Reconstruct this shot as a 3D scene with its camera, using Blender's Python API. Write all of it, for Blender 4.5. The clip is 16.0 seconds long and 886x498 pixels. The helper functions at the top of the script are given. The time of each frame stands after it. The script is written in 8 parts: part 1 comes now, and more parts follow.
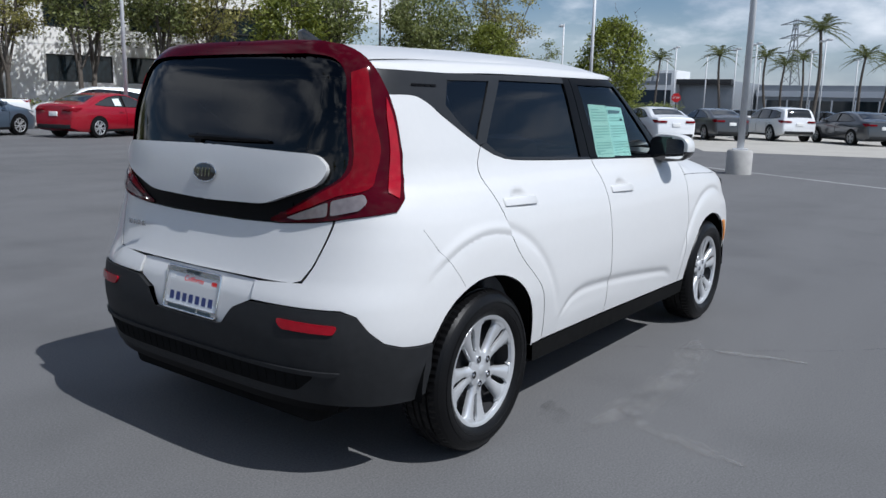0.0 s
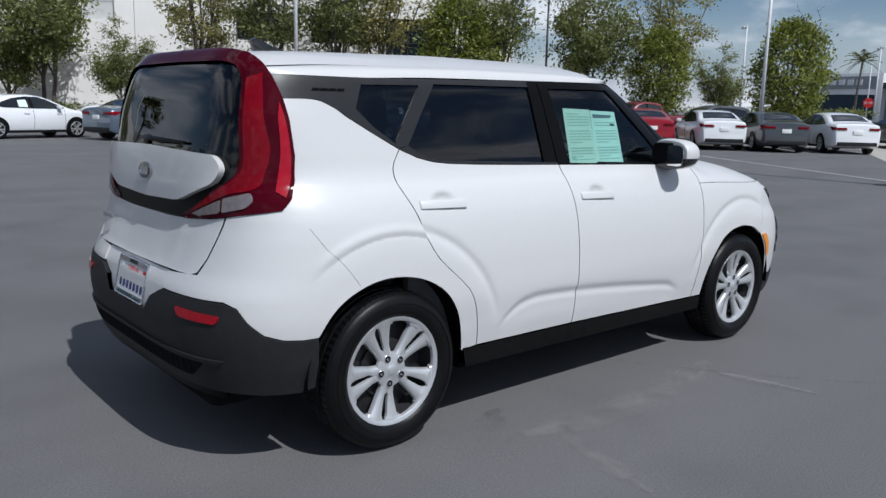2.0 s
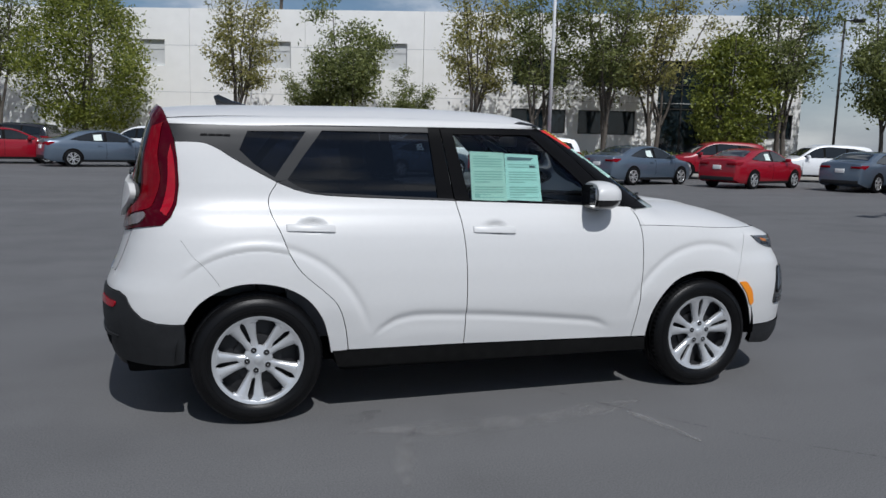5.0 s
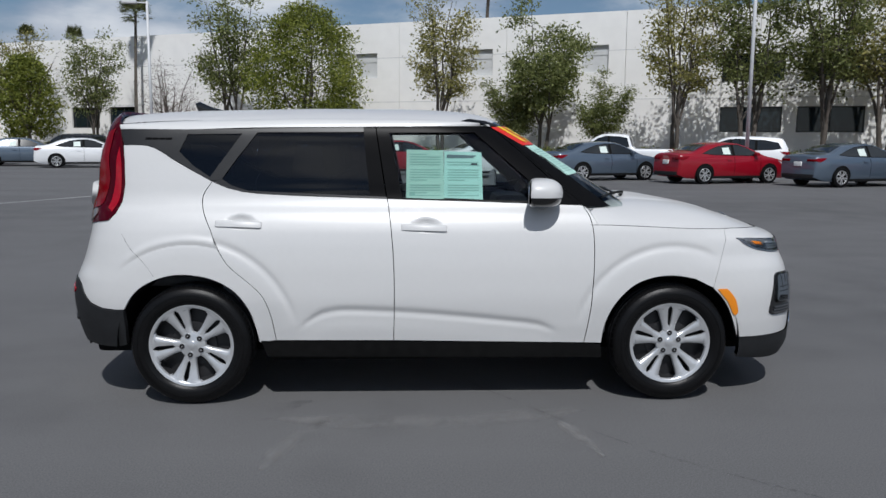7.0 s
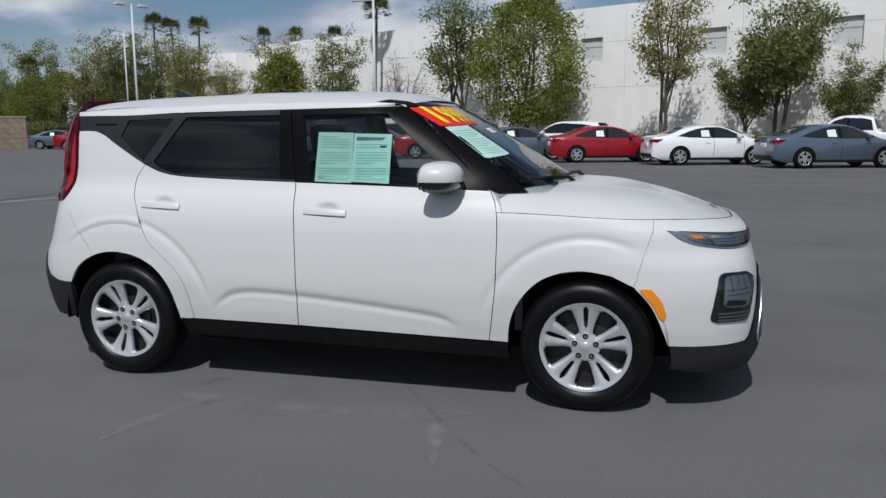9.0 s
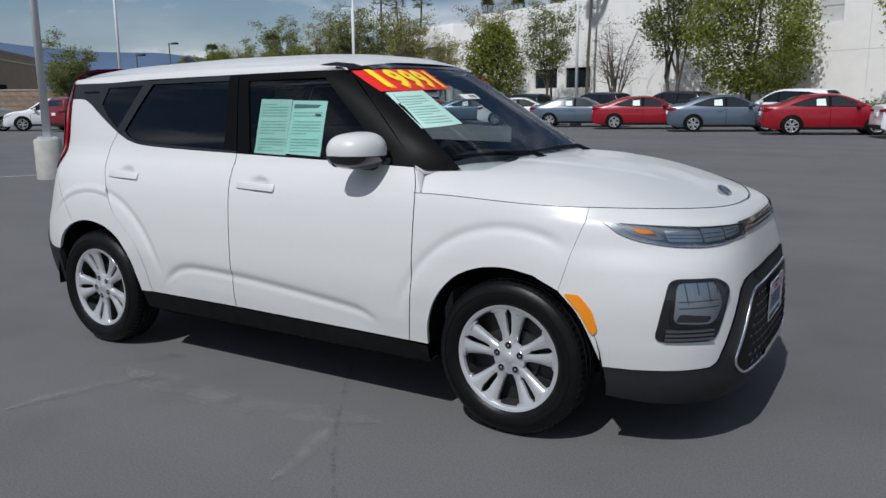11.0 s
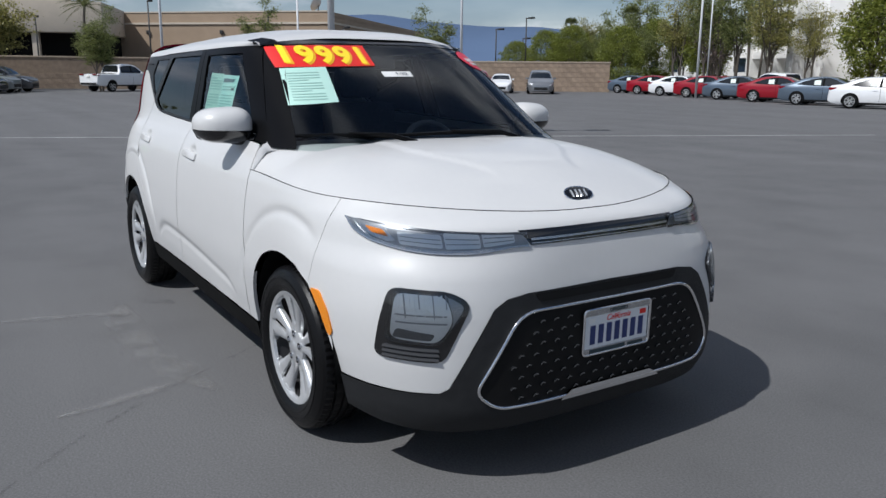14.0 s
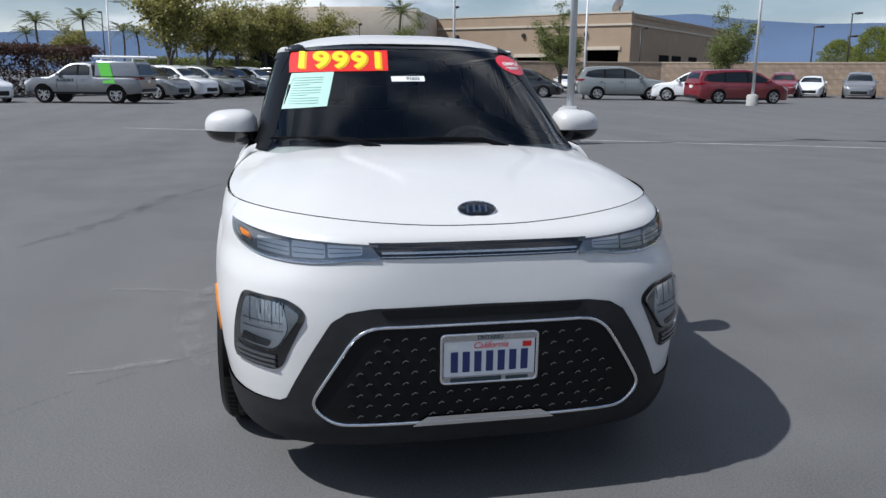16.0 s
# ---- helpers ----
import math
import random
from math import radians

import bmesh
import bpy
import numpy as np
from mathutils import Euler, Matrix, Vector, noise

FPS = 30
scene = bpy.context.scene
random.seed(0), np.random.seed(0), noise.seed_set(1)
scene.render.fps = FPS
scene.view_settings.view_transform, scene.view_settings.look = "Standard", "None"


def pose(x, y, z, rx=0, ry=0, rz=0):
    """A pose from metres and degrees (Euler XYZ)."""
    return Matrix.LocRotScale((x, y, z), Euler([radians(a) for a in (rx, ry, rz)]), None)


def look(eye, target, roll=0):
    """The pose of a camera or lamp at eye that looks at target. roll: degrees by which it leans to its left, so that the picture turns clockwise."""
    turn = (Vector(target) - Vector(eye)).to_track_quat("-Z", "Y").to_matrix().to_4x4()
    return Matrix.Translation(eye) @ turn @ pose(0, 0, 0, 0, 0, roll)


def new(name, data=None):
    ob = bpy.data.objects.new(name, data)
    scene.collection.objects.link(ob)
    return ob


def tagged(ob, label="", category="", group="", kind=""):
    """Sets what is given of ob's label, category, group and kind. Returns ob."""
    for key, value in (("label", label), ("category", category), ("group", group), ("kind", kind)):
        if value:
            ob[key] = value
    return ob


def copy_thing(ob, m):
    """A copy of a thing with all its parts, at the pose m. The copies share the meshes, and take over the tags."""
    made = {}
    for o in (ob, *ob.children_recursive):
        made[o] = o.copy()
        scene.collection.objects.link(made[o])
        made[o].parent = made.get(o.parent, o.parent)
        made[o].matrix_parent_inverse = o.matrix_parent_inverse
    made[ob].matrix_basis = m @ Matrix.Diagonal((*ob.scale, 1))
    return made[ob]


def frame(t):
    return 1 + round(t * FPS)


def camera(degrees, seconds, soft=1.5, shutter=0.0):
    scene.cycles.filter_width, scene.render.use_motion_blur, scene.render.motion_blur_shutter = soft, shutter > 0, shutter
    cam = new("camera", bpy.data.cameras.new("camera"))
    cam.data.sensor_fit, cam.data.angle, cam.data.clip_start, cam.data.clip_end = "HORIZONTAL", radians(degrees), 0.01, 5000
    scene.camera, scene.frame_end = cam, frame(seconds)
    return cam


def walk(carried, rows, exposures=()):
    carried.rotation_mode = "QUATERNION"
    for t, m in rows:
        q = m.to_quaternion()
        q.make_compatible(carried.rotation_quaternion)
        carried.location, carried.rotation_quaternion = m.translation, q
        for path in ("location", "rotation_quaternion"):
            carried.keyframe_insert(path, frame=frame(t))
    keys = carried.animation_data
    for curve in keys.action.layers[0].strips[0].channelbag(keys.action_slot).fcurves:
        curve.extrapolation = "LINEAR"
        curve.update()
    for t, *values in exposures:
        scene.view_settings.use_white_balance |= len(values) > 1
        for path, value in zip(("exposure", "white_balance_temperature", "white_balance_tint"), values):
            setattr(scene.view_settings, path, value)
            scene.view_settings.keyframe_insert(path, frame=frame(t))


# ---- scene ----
cam = camera(58.7, 16.0)
PATH = [
    (0, (-3.798, -2.491, 1.362), (-2.214, -1.326, 0.998), 1.4),
    (0.5, (-3.529, -2.728, 1.371), (-2.033, -1.455, 0.997), 1.8),
    (1, (-3.255, -2.864, 1.377), (-1.835, -1.506, 1.002), 2.0),
    (1.5, (-3.163, -3.072, 1.373), (-1.814, -1.642, 1.009), 1.6),
    (2, (-3.119, -3.275, 1.376), (-1.838, -1.782, 1.017), 1.3),
    (2.5, (-2.963, -3.421, 1.378), (-1.758, -1.865, 1.025), 1.3),
    (3, (-2.813, -3.73, 1.385), (-1.699, -2.103, 1.051), 1.1),
    (5.5, (-1.328, -4.907, 1.437), (-0.812, -2.994, 1.166), 1.4),
    (6, (-0.955, -5.017, 1.432), (-0.577, -3.072, 1.162), 0.9),
    (6.5, (-0.582, -4.977, 1.433), (-0.338, -3.011, 1.161), 0.7),
    (7, (-0.169, -5.038, 1.425), (-0.068, -3.06, 1.152), 0.4),
    (7.5, (0.256, -5.003, 1.405), (0.21, -3.023, 1.123), 0.2),
    (8, (0.71, -4.887, 1.41), (0.513, -2.918, 1.119), 0.1),
    (8.5, (1.184, -4.827, 1.403), (0.831, -2.881, 1.106), -0.2),
    (9, (1.599, -4.648, 1.392), (1.087, -2.738, 1.088), -0.4),
    (11.5, (2.882, -3.397, 1.358), (1.761, -1.787, 0.97), -0.6),
    (12, (3.118, -3.216, 1.355), (1.901, -1.679, 0.956), -0.5),
    (12.5, (3.382, -2.975, 1.351), (2.065, -1.526, 0.943), -0.3),
    (13, (3.597, -2.63, 1.369), (2.174, -1.288, 0.951), -0.0),
    (13.5, (3.909, -2.335, 1.379), (2.376, -1.123, 0.952), 0.2),
    (14, (4.082, -1.966, 1.377), (2.443, -0.905, 0.944), 0.5),
    (14.5, (4.256, -1.624, 1.392), (2.521, -0.729, 0.959), 0.5),
    (15, (4.436, -1.282, 1.405), (2.62, -0.564, 0.973), 0.5),
    (15.5, (4.467, -0.927, 1.406), (2.591, -0.385, 0.973), 0.4),
    (16, (4.516, -0.608, 1.403), (2.601, -0.229, 0.968), 0.5),
]
EXPOSURES = [
    (0.0, 0.36, 6000, 10), (1.0, 0.29, 6030, 10), (2.5, 0.12, 6050, 10), (5.5, -0.03, 6150, 10), (9.0, -0.06, 6200, 10),
    (11.5, 0.02, 6200, 10), (13.5, 0.16, 6200, 10), (15.0, 0.38, 6200, 10), (16.0, 0.50, 6200, 10),
]

walk(cam, [(t, look(eye, target, roll)) for t, eye, target, roll in PATH], EXPOSURES)

# ---- sky, sun ----
SUN_WAY = Vector((-0.02, 0.75, -1.0)).normalized()
world = bpy.data.worlds.new("sky")
world.use_nodes = True
scene.world = world
wn, wl = world.node_tree.nodes, world.node_tree.links
wn.clear()
sky = wn.new("ShaderNodeTexSky")
sky.sky_type, sky.sun_disc = "NISHITA", False
sky.sun_elevation, sky.sun_rotation = radians(52.0), radians(176)
sky.air_density, sky.dust_density, sky.ozone_density = 1.0, 0.4, 3.5
where = wn.new("ShaderNodeTexCoord")
squash = wn.new("ShaderNodeMapping")
squash.inputs["Scale"].default_value = (1.0, 1.0, 2.6)
cloud = wn.new("ShaderNodeTexNoise")
cloud.inputs["Scale"].default_value, cloud.inputs["Detail"].default_value, cloud.inputs["Roughness"].default_value = 2.8, 7.0, 0.58
edge = wn.new("ShaderNodeMapRange")
edge.inputs["From Min"].default_value, edge.inputs["From Max"].default_value = 0.43, 0.62
edge.inputs["To Max"].default_value = 0.85
edge.interpolation_type = "SMOOTHSTEP"
grey = wn.new("ShaderNodeMix")
grey.data_type = "RGBA"
# cloud tops and greyer undersides
tone, shade = wn.new("ShaderNodeTexNoise"), wn.new("ShaderNodeMix")
tone.inputs["Scale"].default_value, tone.inputs["Detail"].default_value = 5.5, 6.0
shade.data_type = "RGBA"
shade.inputs["A"].default_value, shade.inputs["B"].default_value = (6.0, 6.7, 8.2, 1), (13.5, 13.7, 14.0, 1)
lift = wn.new("ShaderNodeMapRange")
lift.inputs["From Min"].default_value, lift.inputs["From Max"].default_value = 0.38, 0.64
wl.new(tone.outputs["Fac"], lift.inputs["Value"])
wl.new(lift.outputs["Result"], shade.inputs["Factor"])
wl.new(shade.outputs["Result"], grey.inputs["B"])
back = wn.new("ShaderNodeBackground")
back.inputs["Strength"].default_value = 0.056
wout = wn.new("ShaderNodeOutputWorld")
wl.new(where.outputs["Generated"], squash.inputs["Vector"])
wl.new(squash.outputs["Vector"], cloud.inputs["Vector"])
wl.new(squash.outputs["Vector"], tone.inputs["Vector"])
wl.new(cloud.outputs["Fac"], edge.inputs["Value"])
# pale haze towards the horizon
split, haze, most = wn.new("ShaderNodeSeparateXYZ"), wn.new("ShaderNodeMapRange"), wn.new("ShaderNodeMath")
haze.inputs["From Min"].default_value, haze.inputs["From Max"].default_value = 0.0, 0.14
haze.inputs["To Min"].default_value, haze.inputs["To Max"].default_value = 0.55, 0.0
haze.interpolation_type, most.operation = "SMOOTHSTEP", "MAXIMUM"
wl.new(where.outputs["Generated"], split.inputs["Vector"])
wl.new(split.outputs["Z"], haze.inputs["Value"])
wl.new(haze.outputs["Result"], most.inputs[0])
wl.new(edge.outputs["Result"], most.inputs[1])
wl.new(most.outputs[0], grey.inputs["Factor"])
wl.new(sky.outputs["Color"], grey.inputs["A"])
wl.new(grey.outputs["Result"], back.inputs["Color"])
wl.new(back.outputs["Background"], wout.inputs["Surface"])
sun = new("sun", bpy.data.lights.new("sun", "SUN"))
sun.data.energy, sun.data.angle, sun.data.color = 3.45, radians(0.55), (1.0, 0.975, 0.94)
sun.rotation_mode = "QUATERNION"
sun.rotation_quaternion = SUN_WAY.to_track_quat("-Z", "Y")
sun.location = (0, -40, 45)


# ---- materials ----
def mat(name, color, rough=0.5, metal=0.0, vary=0.0, scale=6.0, bump=0.0, bump_scale=200.0, coat=0.0, spec=0.5, spread=0.0, second=None, coarse=0.6):
    """A surface: base colour, varied at two scales towards `second`, with fine relief; spread varies it from object to object."""
    m = bpy.data.materials.new(name)
    m.use_nodes = True
    n, l = m.node_tree.nodes, m.node_tree.links
    b = n["Principled BSDF"]
    b.inputs["Base Color"].default_value = (*color, 1)
    b.inputs["Roughness"].default_value, b.inputs["Metallic"].default_value = rough, metal
    b.inputs["Coat Weight"].default_value, b.inputs["Coat Roughness"].default_value = coat, 0.03
    b.inputs["Specular IOR Level"].default_value = spec
    if vary or bump:
        tc = n.new("ShaderNodeTexCoord")
    if vary:
        fine, wide = n.new("ShaderNodeTexNoise"), n.new("ShaderNodeTexNoise")
        fine.inputs["Scale"].default_value, fine.inputs["Detail"].default_value = scale, 6.0
        wide.inputs["Scale"].default_value, wide.inputs["Detail"].default_value = scale * 0.11, 4.0
        l.new(tc.outputs["Object"], fine.inputs["Vector"])
        l.new(tc.outputs["Object"], wide.inputs["Vector"])
        both = n.new("ShaderNodeMath")
        both.operation = "MULTIPLY_ADD"
        both.inputs[1].default_value = coarse
        l.new(wide.outputs["Fac"], both.inputs[0])
        l.new(fine.outputs["Fac"], both.inputs[2])
        rng = n.new("ShaderNodeMapRange")
        rng.inputs["From Min"].default_value, rng.inputs["From Max"].default_value = 0.55, 1.05
        l.new(both.outputs[0], rng.inputs["Value"])
        mix = n.new("ShaderNodeMix")
        mix.data_type = "RGBA"
        dark = second or tuple(c * (1 - vary) for c in color)
        mix.inputs["A"].default_value = (*dark, 1)
        mix.inputs["B"].default_value = (*[min(1, c * (1 + 0.3 * vary)) for c in color], 1)
        l.new(rng.outputs["Result"], mix.inputs["Factor"])
        tone = mix.outputs["Result"]
        if spread:
            info, hsv, lift = n.new("ShaderNodeObjectInfo"), n.new("ShaderNodeHueSaturation"), n.new("ShaderNodeMapRange")
            lift.inputs["To Min"].default_value, lift.inputs["To Max"].default_value = 1 - spread, 1 + spread
            l.new(info.outputs["Random"], lift.inputs["Value"])
            l.new(lift.outputs["Result"], hsv.inputs["Value"])
            l.new(tone, hsv.inputs["Color"])
            tone = hsv.outputs["Color"]
        l.new(tone, b.inputs["Base Color"])
    if bump:
        grain, relief = n.new("ShaderNodeTexNoise"), n.new("ShaderNodeBump")
        grain.inputs["Scale"].default_value, grain.inputs["Detail"].default_value = bump_scale, 3.0
        l.new(tc.outputs["Object"], grain.inputs["Vector"])
        relief.inputs["Strength"].default_value, relief.inputs["Distance"].default_value = bump, 0.004
        l.new(grain.outputs["Fac"], relief.inputs["Height"])
        l.new(relief.outputs["Normal"], b.inputs["Normal"])
    return m


def glass(name, tint, rough=0.0, ior=1.5):
    """A thin pane: what lies behind shows through the tint, the sky in the gloss."""
    m = bpy.data.materials.new(name)
    m.use_nodes = True
    n, l = m.node_tree.nodes, m.node_tree.links
    n.remove(n["Principled BSDF"])
    clear, gloss, fres, mix = n.new("ShaderNodeBsdfTransparent"), n.new("ShaderNodeBsdfGlossy"), n.new("ShaderNodeFresnel"), n.new("ShaderNodeMixShader")
    clear.inputs["Color"].default_value = (*tint, 1)
    gloss.inputs["Roughness"].default_value = rough
    fres.inputs["IOR"].default_value = ior
    l.new(fres.outputs["Fac"], mix.inputs["Fac"])
    l.new(clear.outputs[0], mix.inputs[1])
    l.new(gloss.outputs[0], mix.inputs[2])
    l.new(mix.outputs[0], n["Material Output"].inputs["Surface"])
    return m


WHITE = mat("white_car_paint", (0.60, 0.598, 0.59), 0.36, coat=0.35, vary=0.015, scale=40)
BLACK_TRIM = mat("black_grained_plastic", (0.016, 0.0168, 0.0182), 0.6, spec=0.3, vary=0.3, scale=30, bump=0.25, bump_scale=900)
GLOSS_BLACK = mat("gloss_black", (0.008, 0.008, 0.009), 0.12, coat=0.6)
SATIN_BLACK = mat("satin_black", (0.005, 0.005, 0.0055), 0.35, spec=0.06)
# Also the flat black that stands for shade in arches, bays and eaves.
GAP = mat("gap_and_shade_dark", (0.008, 0.008, 0.008), 0.9, spec=0.1)
LINER = mat("wheel_liner_black", (0.008, 0.008, 0.008), 0.95, vary=0.4, scale=20, spec=0.1)
RUBBER = mat("tyre_rubber", (0.0055, 0.0055, 0.006), 0.36, vary=0.35, scale=14, bump=0.12, bump_scale=500, spec=0.20)
ALLOY = mat("silver_wheel_paint", (0.60, 0.61, 0.62), 0.30, metal=0.55, vary=0.08, scale=25)
STEEL_DARK = mat("dark_steel_wheel", (0.02, 0.02, 0.022), 0.5, vary=0.4, scale=20)
CHROME = mat("chrome", (0.75, 0.76, 0.78), 0.08, metal=1.0)
SATIN_CHROME = mat("satin_chrome", (0.50, 0.51, 0.53), 0.25, metal=0.9)
RED_LENS = mat("red_lamp_lens", (0.17, 0.0018, 0.007), 0.07, vary=0.2, scale=40, spec=0.2)
RED_DEEP = mat("dark_red_lamp_lens", (0.060, 0.0010, 0.006), 0.06, vary=0.3, scale=12, spec=0.14)
RED_BRIGHT = mat("bright_red_light_bar", (0.33, 0.004, 0.014), 0.10, vary=0.2, scale=40, spec=0.4)
AMBER = mat("amber_lens", (0.80, 0.25, 0.006), 0.3, coat=0.4, bump=0.3, bump_scale=300)
LAMP_CLEAR = mat("silver_lamp_reflector", (0.80, 0.82, 0.84), 0.18, metal=0.45, bump=0.5, bump_scale=70)
LAMP_SMOKE = mat("smoked_lamp_bowl", (0.34, 0.35, 0.37), 0.25, metal=0.6)
REAR_CLEAR = mat("grey_clear_lamp_lens", (0.22, 0.19, 0.19), 0.22, metal=0.3, coat=0.3, vary=0.3, scale=40)
PRIVACY = glass("privacy_glass", (0.05, 0.060, 0.085), 0.0, 1.6)
REAR_GLASS = glass("dark_rear_glass", (0.03, 0.03, 0.035))
CLEAR = glass("clear_glass", (0.78, 0.84, 0.83))
SCREEN = glass("windscreen_glass", (0.78, 0.84, 0.84))
LENS = glass("lamp_cover", (0.9, 0.92, 0.93))
CABIN = mat("dark_cabin_plastic", (0.13, 0.13, 0.138), 0.6, vary=0.3, scale=10)
CLOTH = mat("dark_grey_seat_cloth", (0.085, 0.085, 0.092), 0.9, vary=0.3, scale=60, bump=0.4, bump_scale=700)
HEADLINER = mat("grey_headlining", (0.38, 0.38, 0.37), 0.95)
MINT = mat("mint_green_paper", (0.44, 0.67, 0.59), 0.55, vary=0.05, scale=8)
INK = mat("grey_green_print", (0.27, 0.47, 0.42), 0.6)
INK_DARK = mat("dark_print", (0.03, 0.05, 0.06), 0.6)
RED_STICKER = mat("red_vinyl", (0.70, 0.02, 0.015), 0.4)
YELLOW = mat("yellow_vinyl", (0.95, 0.70, 0.02), 0.4)
WHITE_PAPER = mat("white_paper", (0.78, 0.78, 0.76), 0.6)
PLATE = mat("plate_white", (0.72, 0.74, 0.76), 0.35, vary=0.05, scale=30)
BLUE_INK = mat("dark_blue_ink", (0.02, 0.035, 0.14), 0.4)
MIRROR = mat("mirror_glass", (0.85, 0.87, 0.88), 0.01, metal=1.0)


# ---- building tools ----
def part(name, data, material, parent, label=""):
    """One mesh object under a thing or a part, from a bmesh or a mesh."""
    if isinstance(data, bmesh.types.BMesh):
        me = bpy.data.meshes.new(name)
        data.to_mesh(me)
        data.free()
    else:
        me = data
    if material is not None and not me.materials:
        me.materials.append(material)
    ob = new(name, me)
    if parent is not None:
        ob.parent = parent
    return tagged(ob, label=label)


def thing(name, label, category, m=None, group="", kind=""):
    ob = new(name)
    ob.empty_display_size = 0.2
    if m is not None:
        ob.matrix_basis = m
    return tagged(ob, label, category, group, kind)


def solid(name, data, material, label, category, group="", kind="", m=None):
    ob = part(name, data, material, None)
    if m is not None:
        ob.matrix_basis = m
    return tagged(ob, label, category, group, kind)


def soft(bm, angle=35):
    """Smooth shading with hard edges over an angle."""
    for f in bm.faces:
        f.smooth = True
    for e in bm.edges:
        if len(e.link_faces) == 2 and e.calc_face_angle(0) > radians(angle):
            e.smooth = False
    return bm


def box(bm, x0, x1, y0, y1, z0, z1, bevel=0.0, m=None):
    got = bmesh.ops.create_cube(bm, size=1.0, matrix=Matrix.LocRotScale(((x0 + x1) / 2, (y0 + y1) / 2, (z0 + z1) / 2), None, (x1 - x0, y1 - y0, z1 - z0)))
    if bevel:
        edges = list({e for v in got["verts"] for e in v.link_edges})
        made = bmesh.ops.bevel(bm, geom=edges, offset=bevel, segments=2, affect="EDGES", profile=0.6)
        verts = list({v for v in bm.verts if v.is_valid and any(f in made["faces"] for f in v.link_faces)} | {v for v in got["verts"] if v.is_valid})
    else:
        verts = got["verts"]
    if m is not None:
        bmesh.ops.transform(bm, matrix=m, verts=verts)
    return verts


def boxed(*a, **k):
    bm = bmesh.new()
    box(bm, *a, **k)
    return soft(bm, 40)


def tube(bm, line, radii, sides=8, cap=True):
    """A round, tapered tube along points."""
    line = [Vector(p) for p in line]
    rings, side = [], None
    for i, p in enumerate(line):
        way = (line[min(i + 1, len(line) - 1)] - line[max(i - 1, 0)]).normalized()
        if side is None:
            side = way.orthogonal().normalized()
        side = (side - way * side.dot(way)).normalized()
        up = way.cross(side)
        r = radii[i] if isinstance(radii, (list, tuple)) else radii
        rings.append([bm.verts.new(p + r * (math.cos(a) * side + math.sin(a) * up)) for a in (2 * math.pi * k / sides for k in range(sides))])
    for a, b in zip(rings, rings[1:]):
        for k in range(sides):
            bm.faces.new((a[k], a[(k + 1) % sides], b[(k + 1) % sides], b[k]))
    if cap:
        bm.faces.new(rings[0][::-1])
        bm.faces.new(rings[-1])
    return rings


def tubed(line, radii, sides=8):
    bm = bmesh.new()
    tube(bm, line, radii, sides)
    bmesh.ops.recalc_face_normals(bm, faces=bm.faces)
    return soft(bm, 50)


def turned(profile, steps=48, axis="y", closed=False):
    """A body turned about an axis from (radius, along) pairs."""
    bm = bmesh.new()
    rings = []
    for k in range(steps):
        a = 2 * math.pi * k / steps
        ring = []
        for r, d in profile:
            c, s = r * math.cos(a), r * math.sin(a)
            ring.append(bm.verts.new((c, d, s) if axis == "y" else (c, s, d)))
        rings.append(ring)
    n = len(profile)
    for k in range(steps):
        a, b = rings[k], rings[(k + 1) % steps]
        for i in range(n if closed else n - 1):
            j = (i + 1) % n
            bm.faces.new((a[i], a[j], b[j], b[i]))
    bmesh.ops.remove_doubles(bm, verts=bm.verts, dist=1e-5)
    bmesh.ops.recalc_face_normals(bm, faces=bm.faces)
    return soft(bm, 40)


def extruded(outline, depth, m=None, bevel=0.0):
    """A flat outline in (x, y) with thickness along z."""
    bm = bmesh.new()
    low = [bm.verts.new((x, y, 0)) for x, y in outline]
    high = [bm.verts.new((x, y, depth)) for x, y in outline]
    n = len(outline)
    bm.faces.new(low[::-1])
    bm.faces.new(high)
    for i in range(n):
        bm.faces.new((low[i], low[(i + 1) % n], high[(i + 1) % n], high[i]))
    bmesh.ops.recalc_face_normals(bm, faces=bm.faces)
    if bevel:
        bmesh.ops.bevel(bm, geom=[e for e in bm.edges if abs(e.verts[0].co.z - e.verts[1].co.z) < 1e-6], offset=bevel, segments=2, affect="EDGES", profile=0.6)
    if m is not None:
        bmesh.ops.transform(bm, matrix=m, verts=bm.verts)
    return soft(bm, 40)


def curve(*pairs):
    """A smooth curve through (place, value) pairs that does not overshoot."""
    xs, ys = [p[0] for p in pairs], [p[1] for p in pairs]
    n = len(xs)
    d = [(ys[i + 1] - ys[i]) / (xs[i + 1] - xs[i]) for i in range(n - 1)]
    m = [d[0]] + [0.0 if d[i - 1] * d[i] <= 0 else 2 * d[i - 1] * d[i] / (d[i - 1] + d[i]) for i in range(1, n - 1)] + [d[-1]]

    def value(x):
        if x <= xs[0]:
            return ys[0]
        if x >= xs[-1]:
            return ys[-1]
        i = 0
        while x > xs[i + 1]:
            i += 1
        h = xs[i + 1] - xs[i]
        t = (x - xs[i]) / h
        return (1 + 2 * t) * (1 - t) ** 2 * ys[i] + t * (1 - t) ** 2 * h * m[i] + t * t * (3 - 2 * t) * ys[i + 1] + t * t * (t - 1) * h * m[i + 1]

    return value


